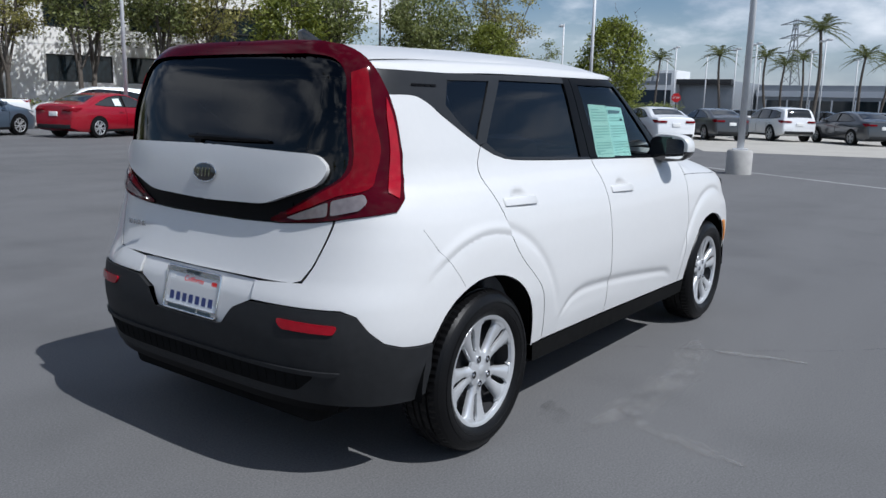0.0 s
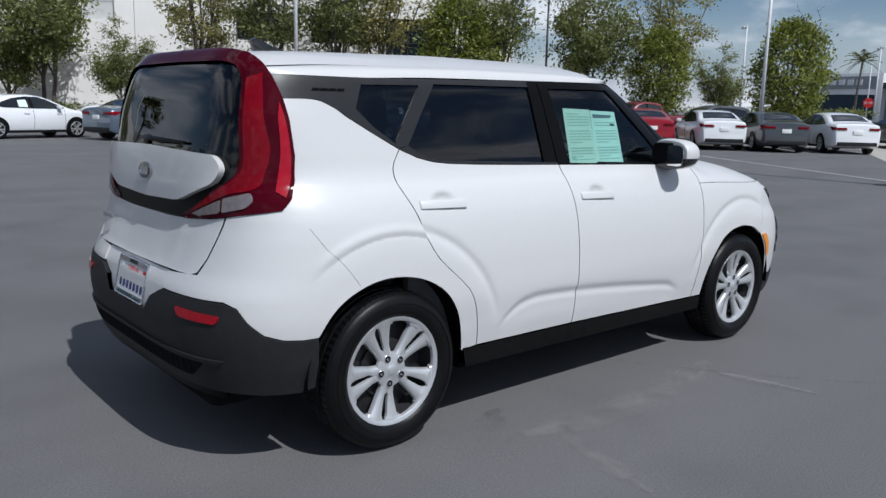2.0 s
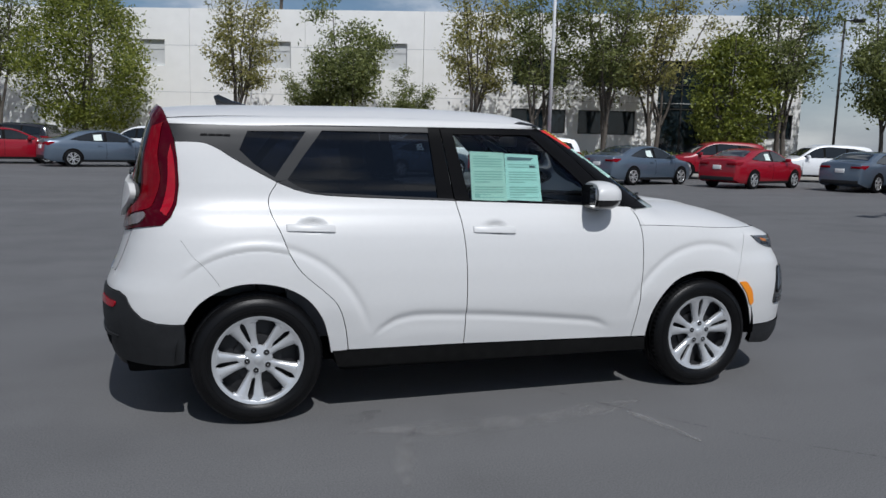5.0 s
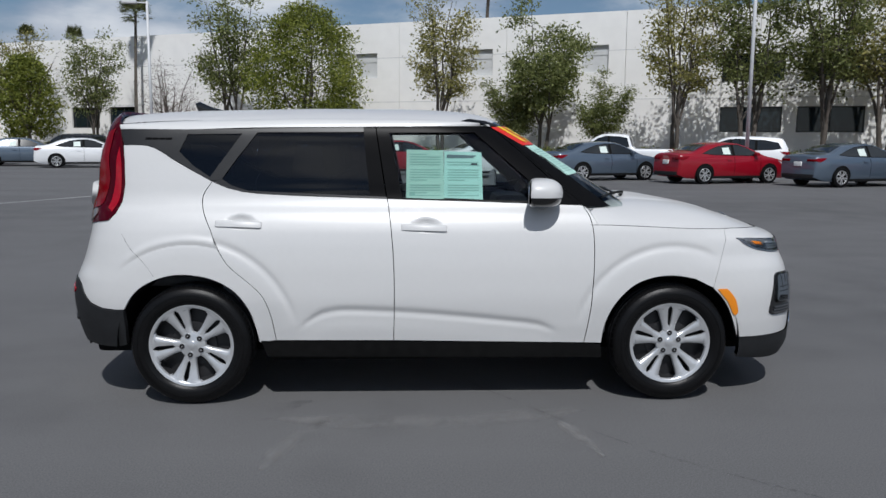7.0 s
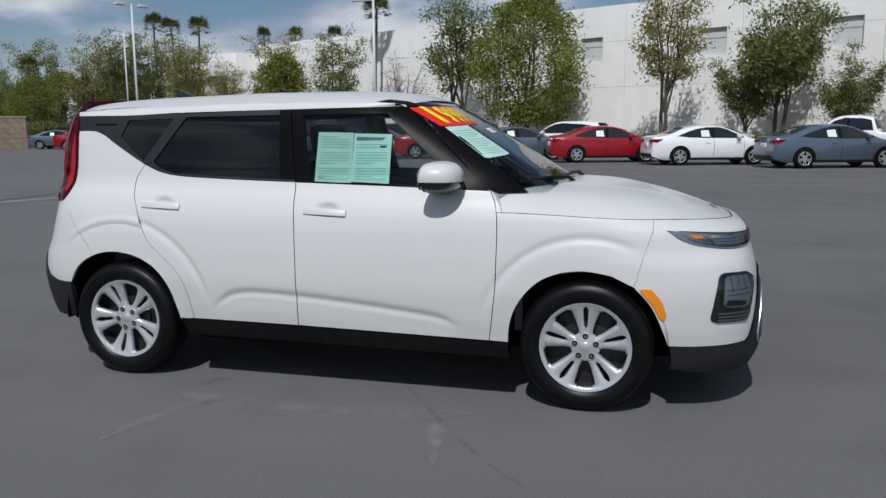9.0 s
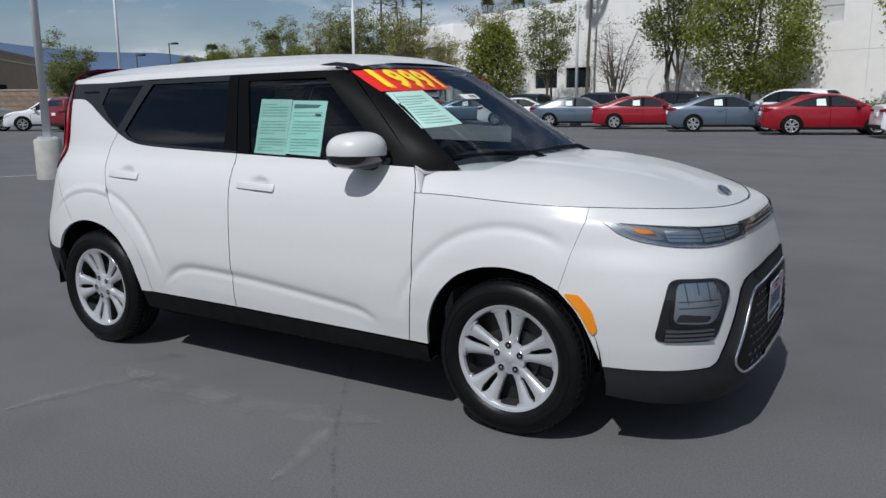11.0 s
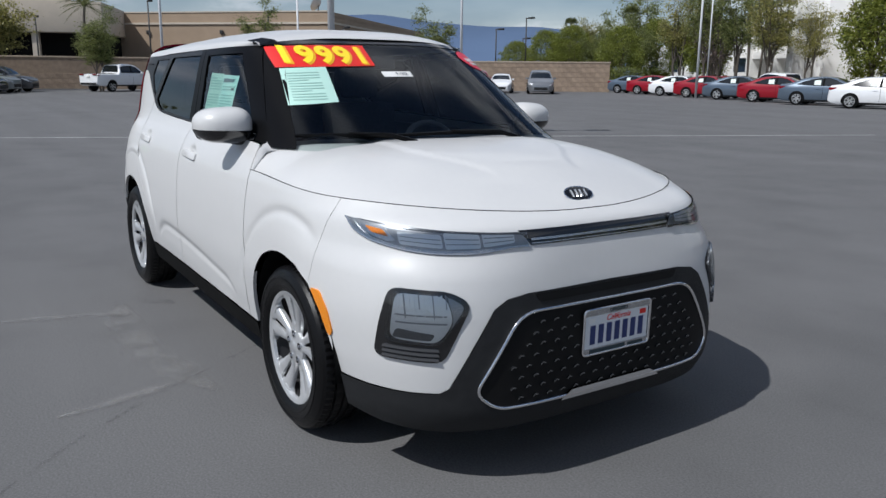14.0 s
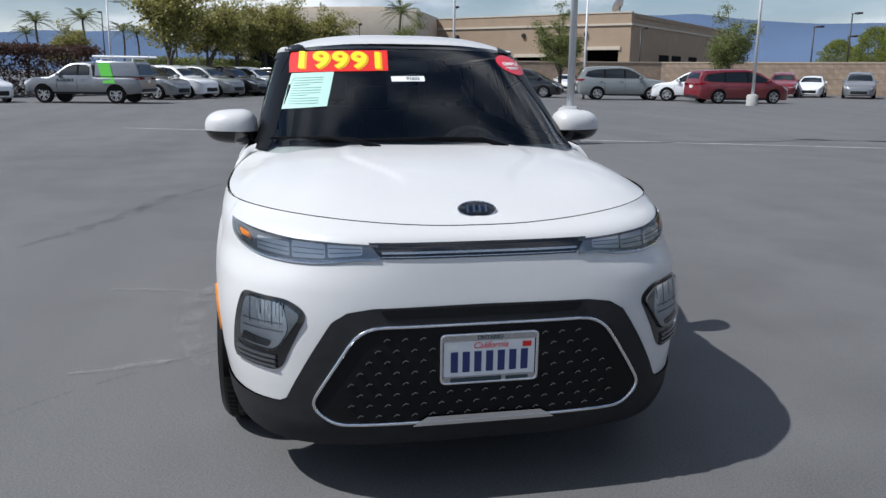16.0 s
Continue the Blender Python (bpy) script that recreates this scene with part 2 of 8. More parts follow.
def rounded(poly, r, n=4):
    """The corners of a flat outline, rounded."""
    out, count = [], len(poly)
    for i, p in enumerate(poly):
        a, b = Vector(poly[i - 1]), Vector(poly[(i + 1) % count])
        p = Vector(p)
        da, db = (a - p), (b - p)
        k = min(r, da.length * 0.45, db.length * 0.45)
        s, e = p + da.normalized() * k, p + db.normalized() * k
        for j in range(n + 1):
            t = j / n
            out.append(tuple(s * (1 - t) ** 2 + p * 2 * t * (1 - t) + e * t * t))
    return out


def dense(poly, step, closed=True):
    out = []
    n = len(poly)
    for i in range(n if closed else n - 1):
        a, b = poly[i], poly[(i + 1) % n]
        k = max(1, math.ceil(math.hypot(b[0] - a[0], b[1] - a[1]) / step))
        out += [(a[0] + (b[0] - a[0]) * j / k, a[1] + (b[1] - a[1]) * j / k) for j in range(k)]
    if not closed:
        out.append(poly[-1])
    return out


def _cut(poly, axis, at, keep_more):
    out = []
    n = len(poly)
    for i in range(n):
        a, b = poly[i], poly[(i + 1) % n]
        ia, ib = (a[axis] >= at) == keep_more or a[axis] == at, (b[axis] >= at) == keep_more or b[axis] == at
        if ia:
            out.append(a)
        if ia != ib:
            t = (at - a[axis]) / (b[axis] - a[axis])
            q = [a[0] + (b[0] - a[0]) * t, a[1] + (b[1] - a[1]) * t]
            q[axis] = at
            out.append(tuple(q))
    return out


def sheet(poly, place, step=(0.05, 0.05), off=0.0, lip=0.015, flip=False, inside=(0.0, 0.0, 0.7)):
    """A curved panel: the outline `poly` of a chart, laid on the surface place(a, b), with its rim turned in by `lip`."""
    poly = dense(poly, min(step) * 0.6)
    verts, norms, faces, index = [], [], [], {}

    def spot(a, b):
        p = Vector(place(a, b))
        e = 2e-3
        n = (Vector(place(a + e, b)) - Vector(place(a - e, b))).cross(Vector(place(a, b + e)) - Vector(place(a, b - e)))
        n.normalize()
        if n.dot(p - Vector((p.x * 0.7, inside[1], inside[2]))) < 0:
            n = -n
        return p + n * off, n

    def vert(a, b):
        key = (round(a, 5), round(b, 5))
        if key not in index:
            p, n = spot(a, b)
            index[key] = len(verts)
            verts.append(p)
            norms.append(n)
        return index[key]

    a0, a1 = min(p[0] for p in poly), max(p[0] for p in poly)
    b0, b1 = min(p[1] for p in poly), max(p[1] for p in poly)
    na, nb = max(1, math.ceil((a1 - a0) / step[0])), max(1, math.ceil((b1 - b0) / step[1]))
    for i in range(na):
        col = _cut(_cut(poly, 0, a0 + (a1 - a0) * i / na, True), 0, a0 + (a1 - a0) * (i + 1) / na, False)
        if len(col) < 3:
            continue
        for j in range(nb):
            cell = _cut(_cut(col, 1, b0 + (b1 - b0) * j / nb, True), 1, b0 + (b1 - b0) * (j + 1) / nb, False)
            ids = []
            for q in cell:
                k = vert(*q)
                if k not in ids:
                    ids.append(k)
            if len(ids) < 3:
                continue
            area = Vector((0, 0, 0))
            for k in range(1, len(ids) - 1):
                area += (verts[ids[k]] - verts[ids[0]]).cross(verts[ids[k + 1]] - verts[ids[0]])
            if area.length < 1e-8:
                continue
            faces.append(ids if area.dot(norms[ids[0]]) > 0 else ids[::-1])
    if lip:
        n = len(poly)
        start = len(verts)
        spots = [spot(*p) for p in poly]
        for i, (p, nn) in enumerate(spots):
            along = (spots[(i + 1) % n][0] - spots[i - 1][0])
            out = along.cross(nn)
            out = out.normalized() if out.length > 1e-9 else nn
            mid = sum((s[0] for s in spots), Vector()) / n
            if out.dot(p - mid) < 0:
                out = -out
            verts += [p, p - nn * lip]
            norms += [out, out]
        for i in range(n):
            j = (i + 1) % n
            faces.append((start + 2 * i, start + 2 * i + 1, start + 2 * j + 1, start + 2 * j))
    if flip:
        verts = [Vector((v.x, -v.y, v.z)) for v in verts]
        norms = [Vector((v.x, -v.y, v.z)) for v in norms]
        faces = [tuple(f)[::-1] for f in faces]
    me = bpy.data.meshes.new("panel")
    me.from_pydata(verts, [], faces)
    me.polygons.foreach_set("use_smooth", [True] * len(me.polygons))
    me.normals_split_custom_set_from_vertices([tuple(v) for v in norms])
    return me


def lettering(text, height, depth, m, material, name, parent, label="", slant=0.0, bold=0.0):
    """Raised letters in the built-in face, as a mesh."""
    cu = bpy.data.curves.new(name, "FONT")
    cu.body, cu.size, cu.extrude, cu.align_x, cu.align_y, cu.shear, cu.offset = text, height, depth, "CENTER", "CENTER", slant, bold
    ob = bpy.data.objects.new(name, cu)
    me = bpy.data.meshes.new_from_object(ob)
    bpy.data.objects.remove(ob)
    bpy.data.curves.remove(cu)
    me.transform(m)
    me.materials.clear()
    return part(name, me, material, parent, label)


# ---- ground ----
def asphalt():
    m = mat("asphalt", (0.112, 0.1112, 0.112), 0.82, vary=0.26, scale=1.2, bump=0.45, bump_scale=230, coarse=1.0)
    n, l = m.node_tree.nodes, m.node_tree.links
    b = n["Principled BSDF"]
    tone = b.inputs["Base Color"].links[0].from_socket
    tc = n.new("ShaderNodeTexCoord")
    # fine aggregate
    grit = n.new("ShaderNodeTexNoise")
    grit.inputs["Scale"].default_value, grit.inputs["Detail"].default_value = 120.0, 3.0
    l.new(tc.outputs["Object"], grit.inputs["Vector"])
    g = n.new("ShaderNodeMapRange")
    g.inputs["From Min"].default_value, g.inputs["From Max"].default_value = 0.3, 0.7
    g.inputs["To Min"].default_value, g.inputs["To Max"].default_value = 0.74, 1.22
    l.new(grit.outputs["Fac"], g.inputs["Value"])
    # long tyre-polished streaks
    mp = n.new("ShaderNodeMapping")
    mp.inputs["Rotation"].default_value = (0, 0, radians(25))
    mp.inputs["Scale"].default_value = (0.05, 0.6, 1)
    l.new(tc.outputs["Object"], mp.inputs["Vector"])
    streak = n.new("ShaderNodeTexNoise")
    streak.inputs["Scale"].default_value, streak.inputs["Detail"].default_value = 1.5, 5.0
    l.new(mp.outputs["Vector"], streak.inputs["Vector"])
    s = n.new("ShaderNodeMapRange")
    s.inputs["From Min"].default_value, s.inputs["From Max"].default_value = 0.35, 0.68
    s.inputs["To Min"].default_value, s.inputs["To Max"].default_value = 0.92, 1.09
    l.new(streak.outputs["Fac"], s.inputs["Value"])
    both, mul = n.new("ShaderNodeMath"), n.new("ShaderNodeMix")
    both.operation = "MULTIPLY"
    l.new(g.outputs["Result"], both.inputs[0])
    l.new(s.outputs["Result"], both.inputs[1])
    mul.data_type, mul.blend_type = "RGBA", "MULTIPLY"
    mul.inputs["Factor"].default_value = 1.0
    l.new(tone, mul.inputs["A"])
    l.new(both.outputs[0], mul.inputs["B"])
    l.new(mul.outputs["Result"], b.inputs["Base Color"])
    return m


ASPHALT = asphalt()
bm = bmesh.new()
for p in ((-3500, -3500, 0), (3500, -3500, 0), (3500, 3500, 0), (-3500, 3500, 0)):
    bm.verts.new(p)
bm.faces.new(bm.verts)
solid("ground", bm, ASPHALT, "dark grey sealed asphalt of a large parking lot", "ground", kind="structure")

LINE_PAINT = mat("worn_white_line_paint", (0.42, 0.42, 0.41), 0.7, vary=0.45, scale=5, bump=0.3, bump_scale=200)


def stripe(a, b, width=0.1):
    a, b = Vector((*a, 0.004)), Vector((*b, 0.004))
    way = (b - a).normalized()
    side = Vector((-way.y, way.x, 0)) * width / 2
    bm = bmesh.new()
    n = max(2, int((b - a).length / 0.5))
    rnd = random.Random(3)
    rows = []
    for i in range(n + 1):
        p = a + (b - a) * i / n
        rows.append([bm.verts.new(p + side * rnd.uniform(0.85, 1.05)), bm.verts.new(p - side * rnd.uniform(0.85, 1.05))])
    for p, q in zip(rows, rows[1:]):
        bm.faces.new((p[0], p[1], q[1], q[0]))
    return solid("road_line", bm, LINE_PAINT, "worn white painted line on asphalt", "road line", "painted lines", "structure")


stripe((-16.6, -4.6), (-6.6, 17.6), 0.12)
stripe((12.2, -1.4), (20.5, 12.9), 0.12)


# ---- stains, scuffs and cracks on the asphalt ----
def stain_mat(name, color, cover, scale=5.0):
    """A thin uneven film: broken up by noise, clear between."""
    m = mat(name, color, 0.7, vary=0.2, scale=9)
    n, l = m.node_tree.nodes, m.node_tree.links
    p = n["Principled BSDF"]
    tc, noise_t, rng = n.new("ShaderNodeTexCoord"), n.new("ShaderNodeTexNoise"), n.new("ShaderNodeMapRange")
    noise_t.inputs["Scale"].default_value, noise_t.inputs["Detail"].default_value, noise_t.inputs["Roughness"].default_value = scale, 6.0, 0.65
    rng.inputs["From Min"].default_value, rng.inputs["From Max"].default_value = 0.40, 0.66
    rng.inputs["To Max"].default_value = cover
    l.new(tc.outputs["Object"], noise_t.inputs["Vector"])
    l.new(noise_t.outputs["Fac"], rng.inputs["Value"])
    l.new(rng.outputs["Result"], p.inputs["Alpha"])
    return m


SCUFF = stain_mat("pale_dust_scuff", (0.30, 0.295, 0.29), 0.30, 5)
OIL = stain_mat("dark_oil_stain", (0.022, 0.022, 0.024), 0.26, 4)
CRACK = stain_mat("dark_crack_filler", (0.045, 0.045, 0.047), 0.30, 30)


def ribbon(points, width, seed, height, ragged=0.5, taper=True):
    """A flat, ragged band along a line on the ground."""
    rnd = random.Random(seed)
    line = [Vector((*p, 0)) for p in dense([tuple(p) for p in points], max(0.03, width * 0.8), closed=False)]
    bm = bmesh.new()
    rows, n = [], len(line)
    for i, p in enumerate(line):
        way = (line[min(i + 1, n - 1)] - line[max(i - 1, 0)]).normalized()
        side = Vector((-way.y, way.x, 0))
        w = width / 2 * (1 + ragged * rnd.uniform(-1, 1)) * (min(1.0, 0.25 + 4 * min(i, n - 1 - i) / n) if taper else 1)
        p = p + side * rnd.uniform(-1, 1) * width * 0.25 * ragged + Vector((0, 0, height))
        rows.append([bm.verts.new(p + side * w), bm.verts.new(p - side * w)])
    for a, b in zip(rows, rows[1:]):
        bm.faces.new((a[0], a[1], b[1], b[0]))
    return bm


def blot(x, y, rx, ry, turn, seed, height=0.004):
    rnd = random.Random(seed)
    bm = bmesh.new()
    vs, a0 = [], radians(turn)
    for k in range(28):
        a = 2 * math.pi * k / 28
        r = 1 + 0.22 * math.sin(3 * a + seed) + 0.12 * math.sin(7 * a + 2 * seed) + rnd.uniform(-0.08, 0.08)
        u, v = rx * r * math.cos(a), ry * r * math.sin(a)
        vs.append(bm.verts.new((x + u * math.cos(a0) - v * math.sin(a0), y + u * math.sin(a0) + v * math.cos(a0), height)))
    bm.faces.new(vs)
    return bm


for k, piece in enumerate((((1.55, -2.12), (1.38, -1.98), (1.22, -1.84)), ((1.19, -1.81), (1.03, -1.66), (0.95, -1.57)), ((0.92, -1.53), (0.84, -1.43), (0.74, -1.30)), ((0.72, -1.27), (0.65, -1.18), (0.50, -0.95)), ((0.48, -0.92), (0.33, -0.69), (0.18, -0.45)))):
    solid("pavement_crack", ribbon(piece, 0.016, k, 0.0045, 0.9), CRACK, "thin dark broken crack line in the asphalt", "crack", "asphalt marks", "structure")
MARKS = (
    (((-0.55, -1.12), (-0.61, -1.22), (-0.67, -1.34), (-0.72, -1.46), (-0.76, -1.60), (-0.79, -1.76)), 0.035),
    (((0.62, -1.18), (0.66, -1.30), (0.69, -1.42), (0.72, -1.54), (0.74, -1.66)), 0.028),
    (((-0.90, -1.10), (-0.55, -1.16), (-0.20, -1.18), (0.20, -1.17), (0.61, -1.08), (0.80, -1.02)), 0.06),
)
for k, (line, w) in enumerate(MARKS):
    for layer, wide in enumerate((3.2, 1.9, 1.0)):
        # soft edges: a wide thin film under narrower ones
        if k == 2 and layer == 2:
            continue
        solid("scuff_mark", ribbon(line, w * wide, 20 + 3 * k + layer, 0.004 + 0.0004 * layer, 0.16), SCUFF, "pale dusty scuff mark on asphalt", "scuff mark", "asphalt marks", "structure")
for k, (x, y, rx, ry, turn) in enumerate(((-0.80, -0.92, 0.13, 0.07, 30), (-12.0, 10.3, 0.38, 0.12, 20))):
    solid("oil_stain", blot(x, y, rx, ry, turn, k + 1), OIL, "dark worn oil stain on asphalt", "stain", "asphalt marks", "structure")
for k, line in enumerate((((-5.75, -1.46), (-4.78, -1.94), (-3.40, -2.28), (-2.21, -2.77)),)):
    solid("tyre_streak", ribbon(line, 0.16, 40 + k, 0.0042, 0.3), OIL, "faint dark tyre streak on asphalt", "tyre mark", "asphalt marks", "structure")


# ---- the white hatchback ----
HALF = curve((0.15, 0.80), (0.25, 0.85), (0.35, 0.868), (0.45, 0.885), (0.60, 0.897), (0.72, 0.893), (0.85, 0.880), (0.93, 0.864), (0.98, 0.846), (1.03, 0.820), (1.08, 0.785), (1.13, 0.763), (1.20, 0.745), (1.30, 0.718), (1.40, 0.691), (1.47, 0.668), (1.52, 0.637), (1.56, 0.58), (1.60, 0.50))
TAIL = curve((0.15, -1.93), (0.30, -1.985), (0.42, -2.02), (0.55, -2.035), (0.66, -2.02), (0.76, -1.978), (0.86, -1.945), (0.94, -1.925), (1.05, -1.915), (1.15, -1.90), (1.30, -1.862), (1.48, -1.81), (1.56, -1.765), (1.60, -1.70))
TAIL_P = curve((0.15, 4.6), (0.7, 4.6), (0.9, 4.8), (1.05, 5.0), (1.2, 6.0), (1.35, 7.6), (1.6, 7.6))
NOSE = curve((0.15, 2.09), (0.22, 2.13), (0.30, 2.158), (0.40, 2.157), (0.52, 2.151), (0.65, 2.136), (0.75, 2.117), (0.82, 2.101), (0.86, 2.090), (0.88, 2.078), (0.894, 2.061), (0.908, 2.032), (0.920, 1.995), (0.935, 1.96), (0.955, 1.925), (1.0, 1.86))
NOSE_P = curve((0.15, 4.1), (0.6, 4.0), (0.72, 3.8), (0.82, 3.3), (0.90, 3.25), (1.0, 3.25))
GLASS_X = curve((1.0, 1.26), (1.06, 1.16), (1.20, 0.94), (1.41, 0.60), (1.50, 0.445), (1.56, 0.33), (1.6, 0.2))
GLASS_P = curve((1.0, 5.6), (1.1, 5.4), (1.5, 4.4), (1.6, 4.2))
X0, X1, XG = -1.0, 1.0, -0.3


def ease(a, b, x):
    t = max(0.0, min(1.0, (x - a) / (b - a)))
    return t * t * (3 - 2 * t)


CREASE = curve((-0.74, 0.425), (-0.676, 0.479), (-0.585, 0.526), (-0.479, 0.541), (-0.207, 0.531), (0.097, 0.508), (0.405, 0.476), (0.56, 0.456), (0.66, 0.42))


HANDLES = ((-0.045, 0.972), (-1.028, 0.989))


def swell(x, z):
    """How far the flanks stand proud of the plain form: arch flares and the door fold."""
    d = 0.0
    for xc, zc in HANDLES:
        q = math.hypot((x - xc) / 0.088, (z - zc) / (0.046 if z > zc else 0.038))
        d -= 0.020 * (1 - ease(0.15, 1.0, q))
    for xc, r0 in ((-1.3, 0.582), (1.3, 0.548)):
        r = math.hypot(x - xc, z - 0.33)
        k = ease(0.42, 0.60, z) * ((1 - ease(1.44, 1.57, x)) if xc > 0 else ease(-1.70, -1.56, x))
        d += k * (0.004 * (1 - ease(r0 - 0.10, r0, r)) - 0.007 * math.exp(-(((r - r0 + 0.016) / 0.021) ** 2)))
    if -0.80 < x < 0.72:
        c = CREASE(x)
        k = ease(-0.76, -0.62, x) * (1 - ease(0.55, 0.70, x))
        d -= 0.008 * k * math.exp(-(((z - c + 0.020) / 0.021) ** 2)) + 0.004 * k * math.exp(-(((z - c + 0.06) / 0.05) ** 2))
    return d


def lobe(cos, sin, p):
    return (abs(cos) ** p + abs(sin) ** p) ** (-1 / p)


def flank(x, z, front=True):
    """Half-width of the lower body at (x, z)."""
    w = HALF(z)
    if x < X0:
        t, p = (x - X0) / (TAIL(z) - X0), TAIL_P(z)
    elif x > X1:
        t, p = (x - X1) / (NOSE(z) - X1), NOSE_P(z)
    else:
        return w + swell(x, z)
    t = min(t, 0.9995)
    y = w * (1 - t**p) ** (1 / p)
    return y + swell(x, z) * (y / w) ** 4


def upper_flank(x, z):
    w = HALF(z)
    if x < X0:
        t, p = (x - X0) / (TAIL(z) - X0), TAIL_P(z)
    elif x > XG:
        t, p = (x - XG) / (GLASS_X(z) - XG), GLASS_P(z)
    else:
        return w
    t = min(t, 0.9995)
    return w * (1 - t**p) ** (1 / p)


def side_at(x, z):
    return (x, -flank(x, z), z)


def upper_at(x, z):
    return (x, -upper_flank(x, z), z)


def _round(v, z, x0, x1, p, w, signed_len):
    s = 1 if v >= 0 else -1
    a = abs(v)
    if a <= math.pi / 2:
        c, q = math.cos(a), math.sin(a)
        r = lobe(c, q, p)
        return x0 + (x1 - x0) * r * c, s * w * r * q
    return x0 + signed_len * (a - math.pi / 2), s * w


def rear_at(v, z):
    """v: turn round the tail from its middle; past a quarter turn, metres along the flank."""
    w = HALF(z)
    x, y = _round(v, z, X0, TAIL(z), TAIL_P(z), w, 1)
    return (x, y + math.copysign(swell(x, z) * (abs(y) / w) ** 4, y), z)


def nose_at(v, z):
    w = HALF(z)
    x, y = _round(v, z, X1, NOSE(z), NOSE_P(z), w, -1)
    return (x, y + math.copysign(swell(x, z) * (abs(y) / w) ** 4, y), z)


def screen_at(v, z):
    x, y = _round(v, z, XG, GLASS_X(z), GLASS_P(z), HALF(z), -1)
    return (x, y, z)


def turn_y(y, z, p):
    s = min(abs(y) / HALF(z), 0.99999)
    t = (1 - s**p) ** (1 / p)
    return math.copysign(math.atan2(s, t), y)


def RY(y, z):
    return (turn_y(y, z, TAIL_P(z)), z)


def RX(x, z, side=-1):
    if x >= X0:
        return (side * (math.pi / 2 + x - X0), z)
    t, p = min((x - X0) / (TAIL(z) - X0), 0.99999), TAIL_P(z)
    return (side * math.atan2((1 - t**p) ** (1 / p), t), z)


def NY(y, z):
    return (turn_y(y, z, NOSE_P(z)), z)


def NX(x, z, side=-1):
    if x <= X1:
        return (side * (math.pi / 2 + X1 - x), z)
    t, p = min((x - X1) / (NOSE(z) - X1), 0.99999), NOSE_P(z)
    return (side * math.atan2((1 - t**p) ** (1 / p), t), z)


def GY(y, z):
    return (turn_y(y, z, GLASS_P(z)), z)


def GX(x, z, side=-1):
    t, p = min((x - XG) / (GLASS_X(z) - XG), 0.99999), GLASS_P(z)
    return (side * math.atan2((1 - t**p) ** (1 / p), t), z)


def flowing(pts, n=4):
    """The same line, drawn smoothly through its points."""
    out = []
    for i in range(len(pts) - 1):
        p0, p1, p2, p3 = (Vector(pts[max(0, min(len(pts) - 1, i + k))]) for k in (-1, 0, 1, 2))
        for j in range(n):
            t = j / n
            out.append(tuple(0.5 * (2 * p1 + (p2 - p0) * t + (2 * p0 - 5 * p1 + 4 * p2 - p3) * t * t + (3 * p1 - p0 - 3 * p2 + p3) * t**3)))
    return out + [tuple(pts[-1])]


def fine(points, to, *side):
    """Points of the flank, closely spaced, on a wrapping chart."""
    return [to(a, b, *side) for a, b in dense(points, 0.02, closed=False)]


def both(poly):
    """An outline given for the right half, closed over the middle line."""
    return poly + [(-a, b) for a, b in reversed(poly)]


car = thing("hatchback", "white compact hatchback with black trim and price stickers", "car", pose(0, 0, 0))

# outlines on the flank, (x, z)
REAR_DOOR_BACK = flowing([(-1.193, 1.197), (-1.236, 1.126), (-1.231, 1.053), (-1.186, 0.953), (-1.145, 0.851), (-1.087, 0.761), (-0.984, 0.671), (-0.912, 0.596), (-0.871, 0.486), (-0.85, 0.355)])
MID_SEAM = flowing([(-0.254, 1.109), (-0.238, 0.998), (-0.222, 0.821), (-0.216, 0.61), (-0.22, 0.351)])
DOOR_FRONT = flowing([(0.811, 1.078), (0.844, 1.016), (0.860, 0.912), (0.860, 0.731), (0.850, 0.544), (0.822, 0.332)])
BELT = curve((-1.193, 1.197), (-1.13, 1.17), (-1.05, 1.146), (-0.90, 1.131), (-0.254, 1.109), (0.30, 1.094), (0.811, 1.078))
ARCH_R = flowing([(-0.937, 0.345), (-0.957, 0.439), (-0.989, 0.533), (-1.059, 0.626), (-1.162, 0.687), (-1.279, 0.714), (-1.397, 0.711), (-1.509, 0.672), (-1.59, 0.612), (-1.646, 0.526)])
ARCH_F = [(0.917, 0.329), (0.928, 0.432), (0.974, 0.544), (1.063, 0.644), (1.17, 0.694), (1.294, 0.709), (1.419, 0.69), (1.531, 0.631), (1.598, 0.558), (1.648, 0.462), (1.690, 0.352)]
SEAM_Z = curve((0.85, 0.979), (1.17, 0.968), (1.51, 0.957), (1.60, 0.953))
G = 0.0022


def run(f, a, b, n=12):
    return [(a + (b - a) * i / n, f(a + (b - a) * i / n)) for i in range(n + 1)]


def inset(line, dx=0.0, dz=0.0):
    return [(x + dx, z + dz) for x, z in line]


front_door_outline = inset(MID_SEAM, G)[::-1] + run(BELT, -0.25, 0.805) + inset(DOOR_FRONT, -G)
rear_door_outline = inset(REAR_DOOR_BACK, G)[::-1] + run(BELT, -1.185, -0.262) + inset(MID_SEAM, -G)
fender_outline = inset(DOOR_FRONT, G)[::-1] + [(0.835, 1.06), (0.87, 1.00)] + run(SEAM_Z, 0.88, 1.585) + [(1.602, 0.9525), (1.6025, 0.905), (1.5675, 0.80), (1.5225, 0.640)] + flowing(ARCH_F[6::-1]) + [(0.905, 0.33)]

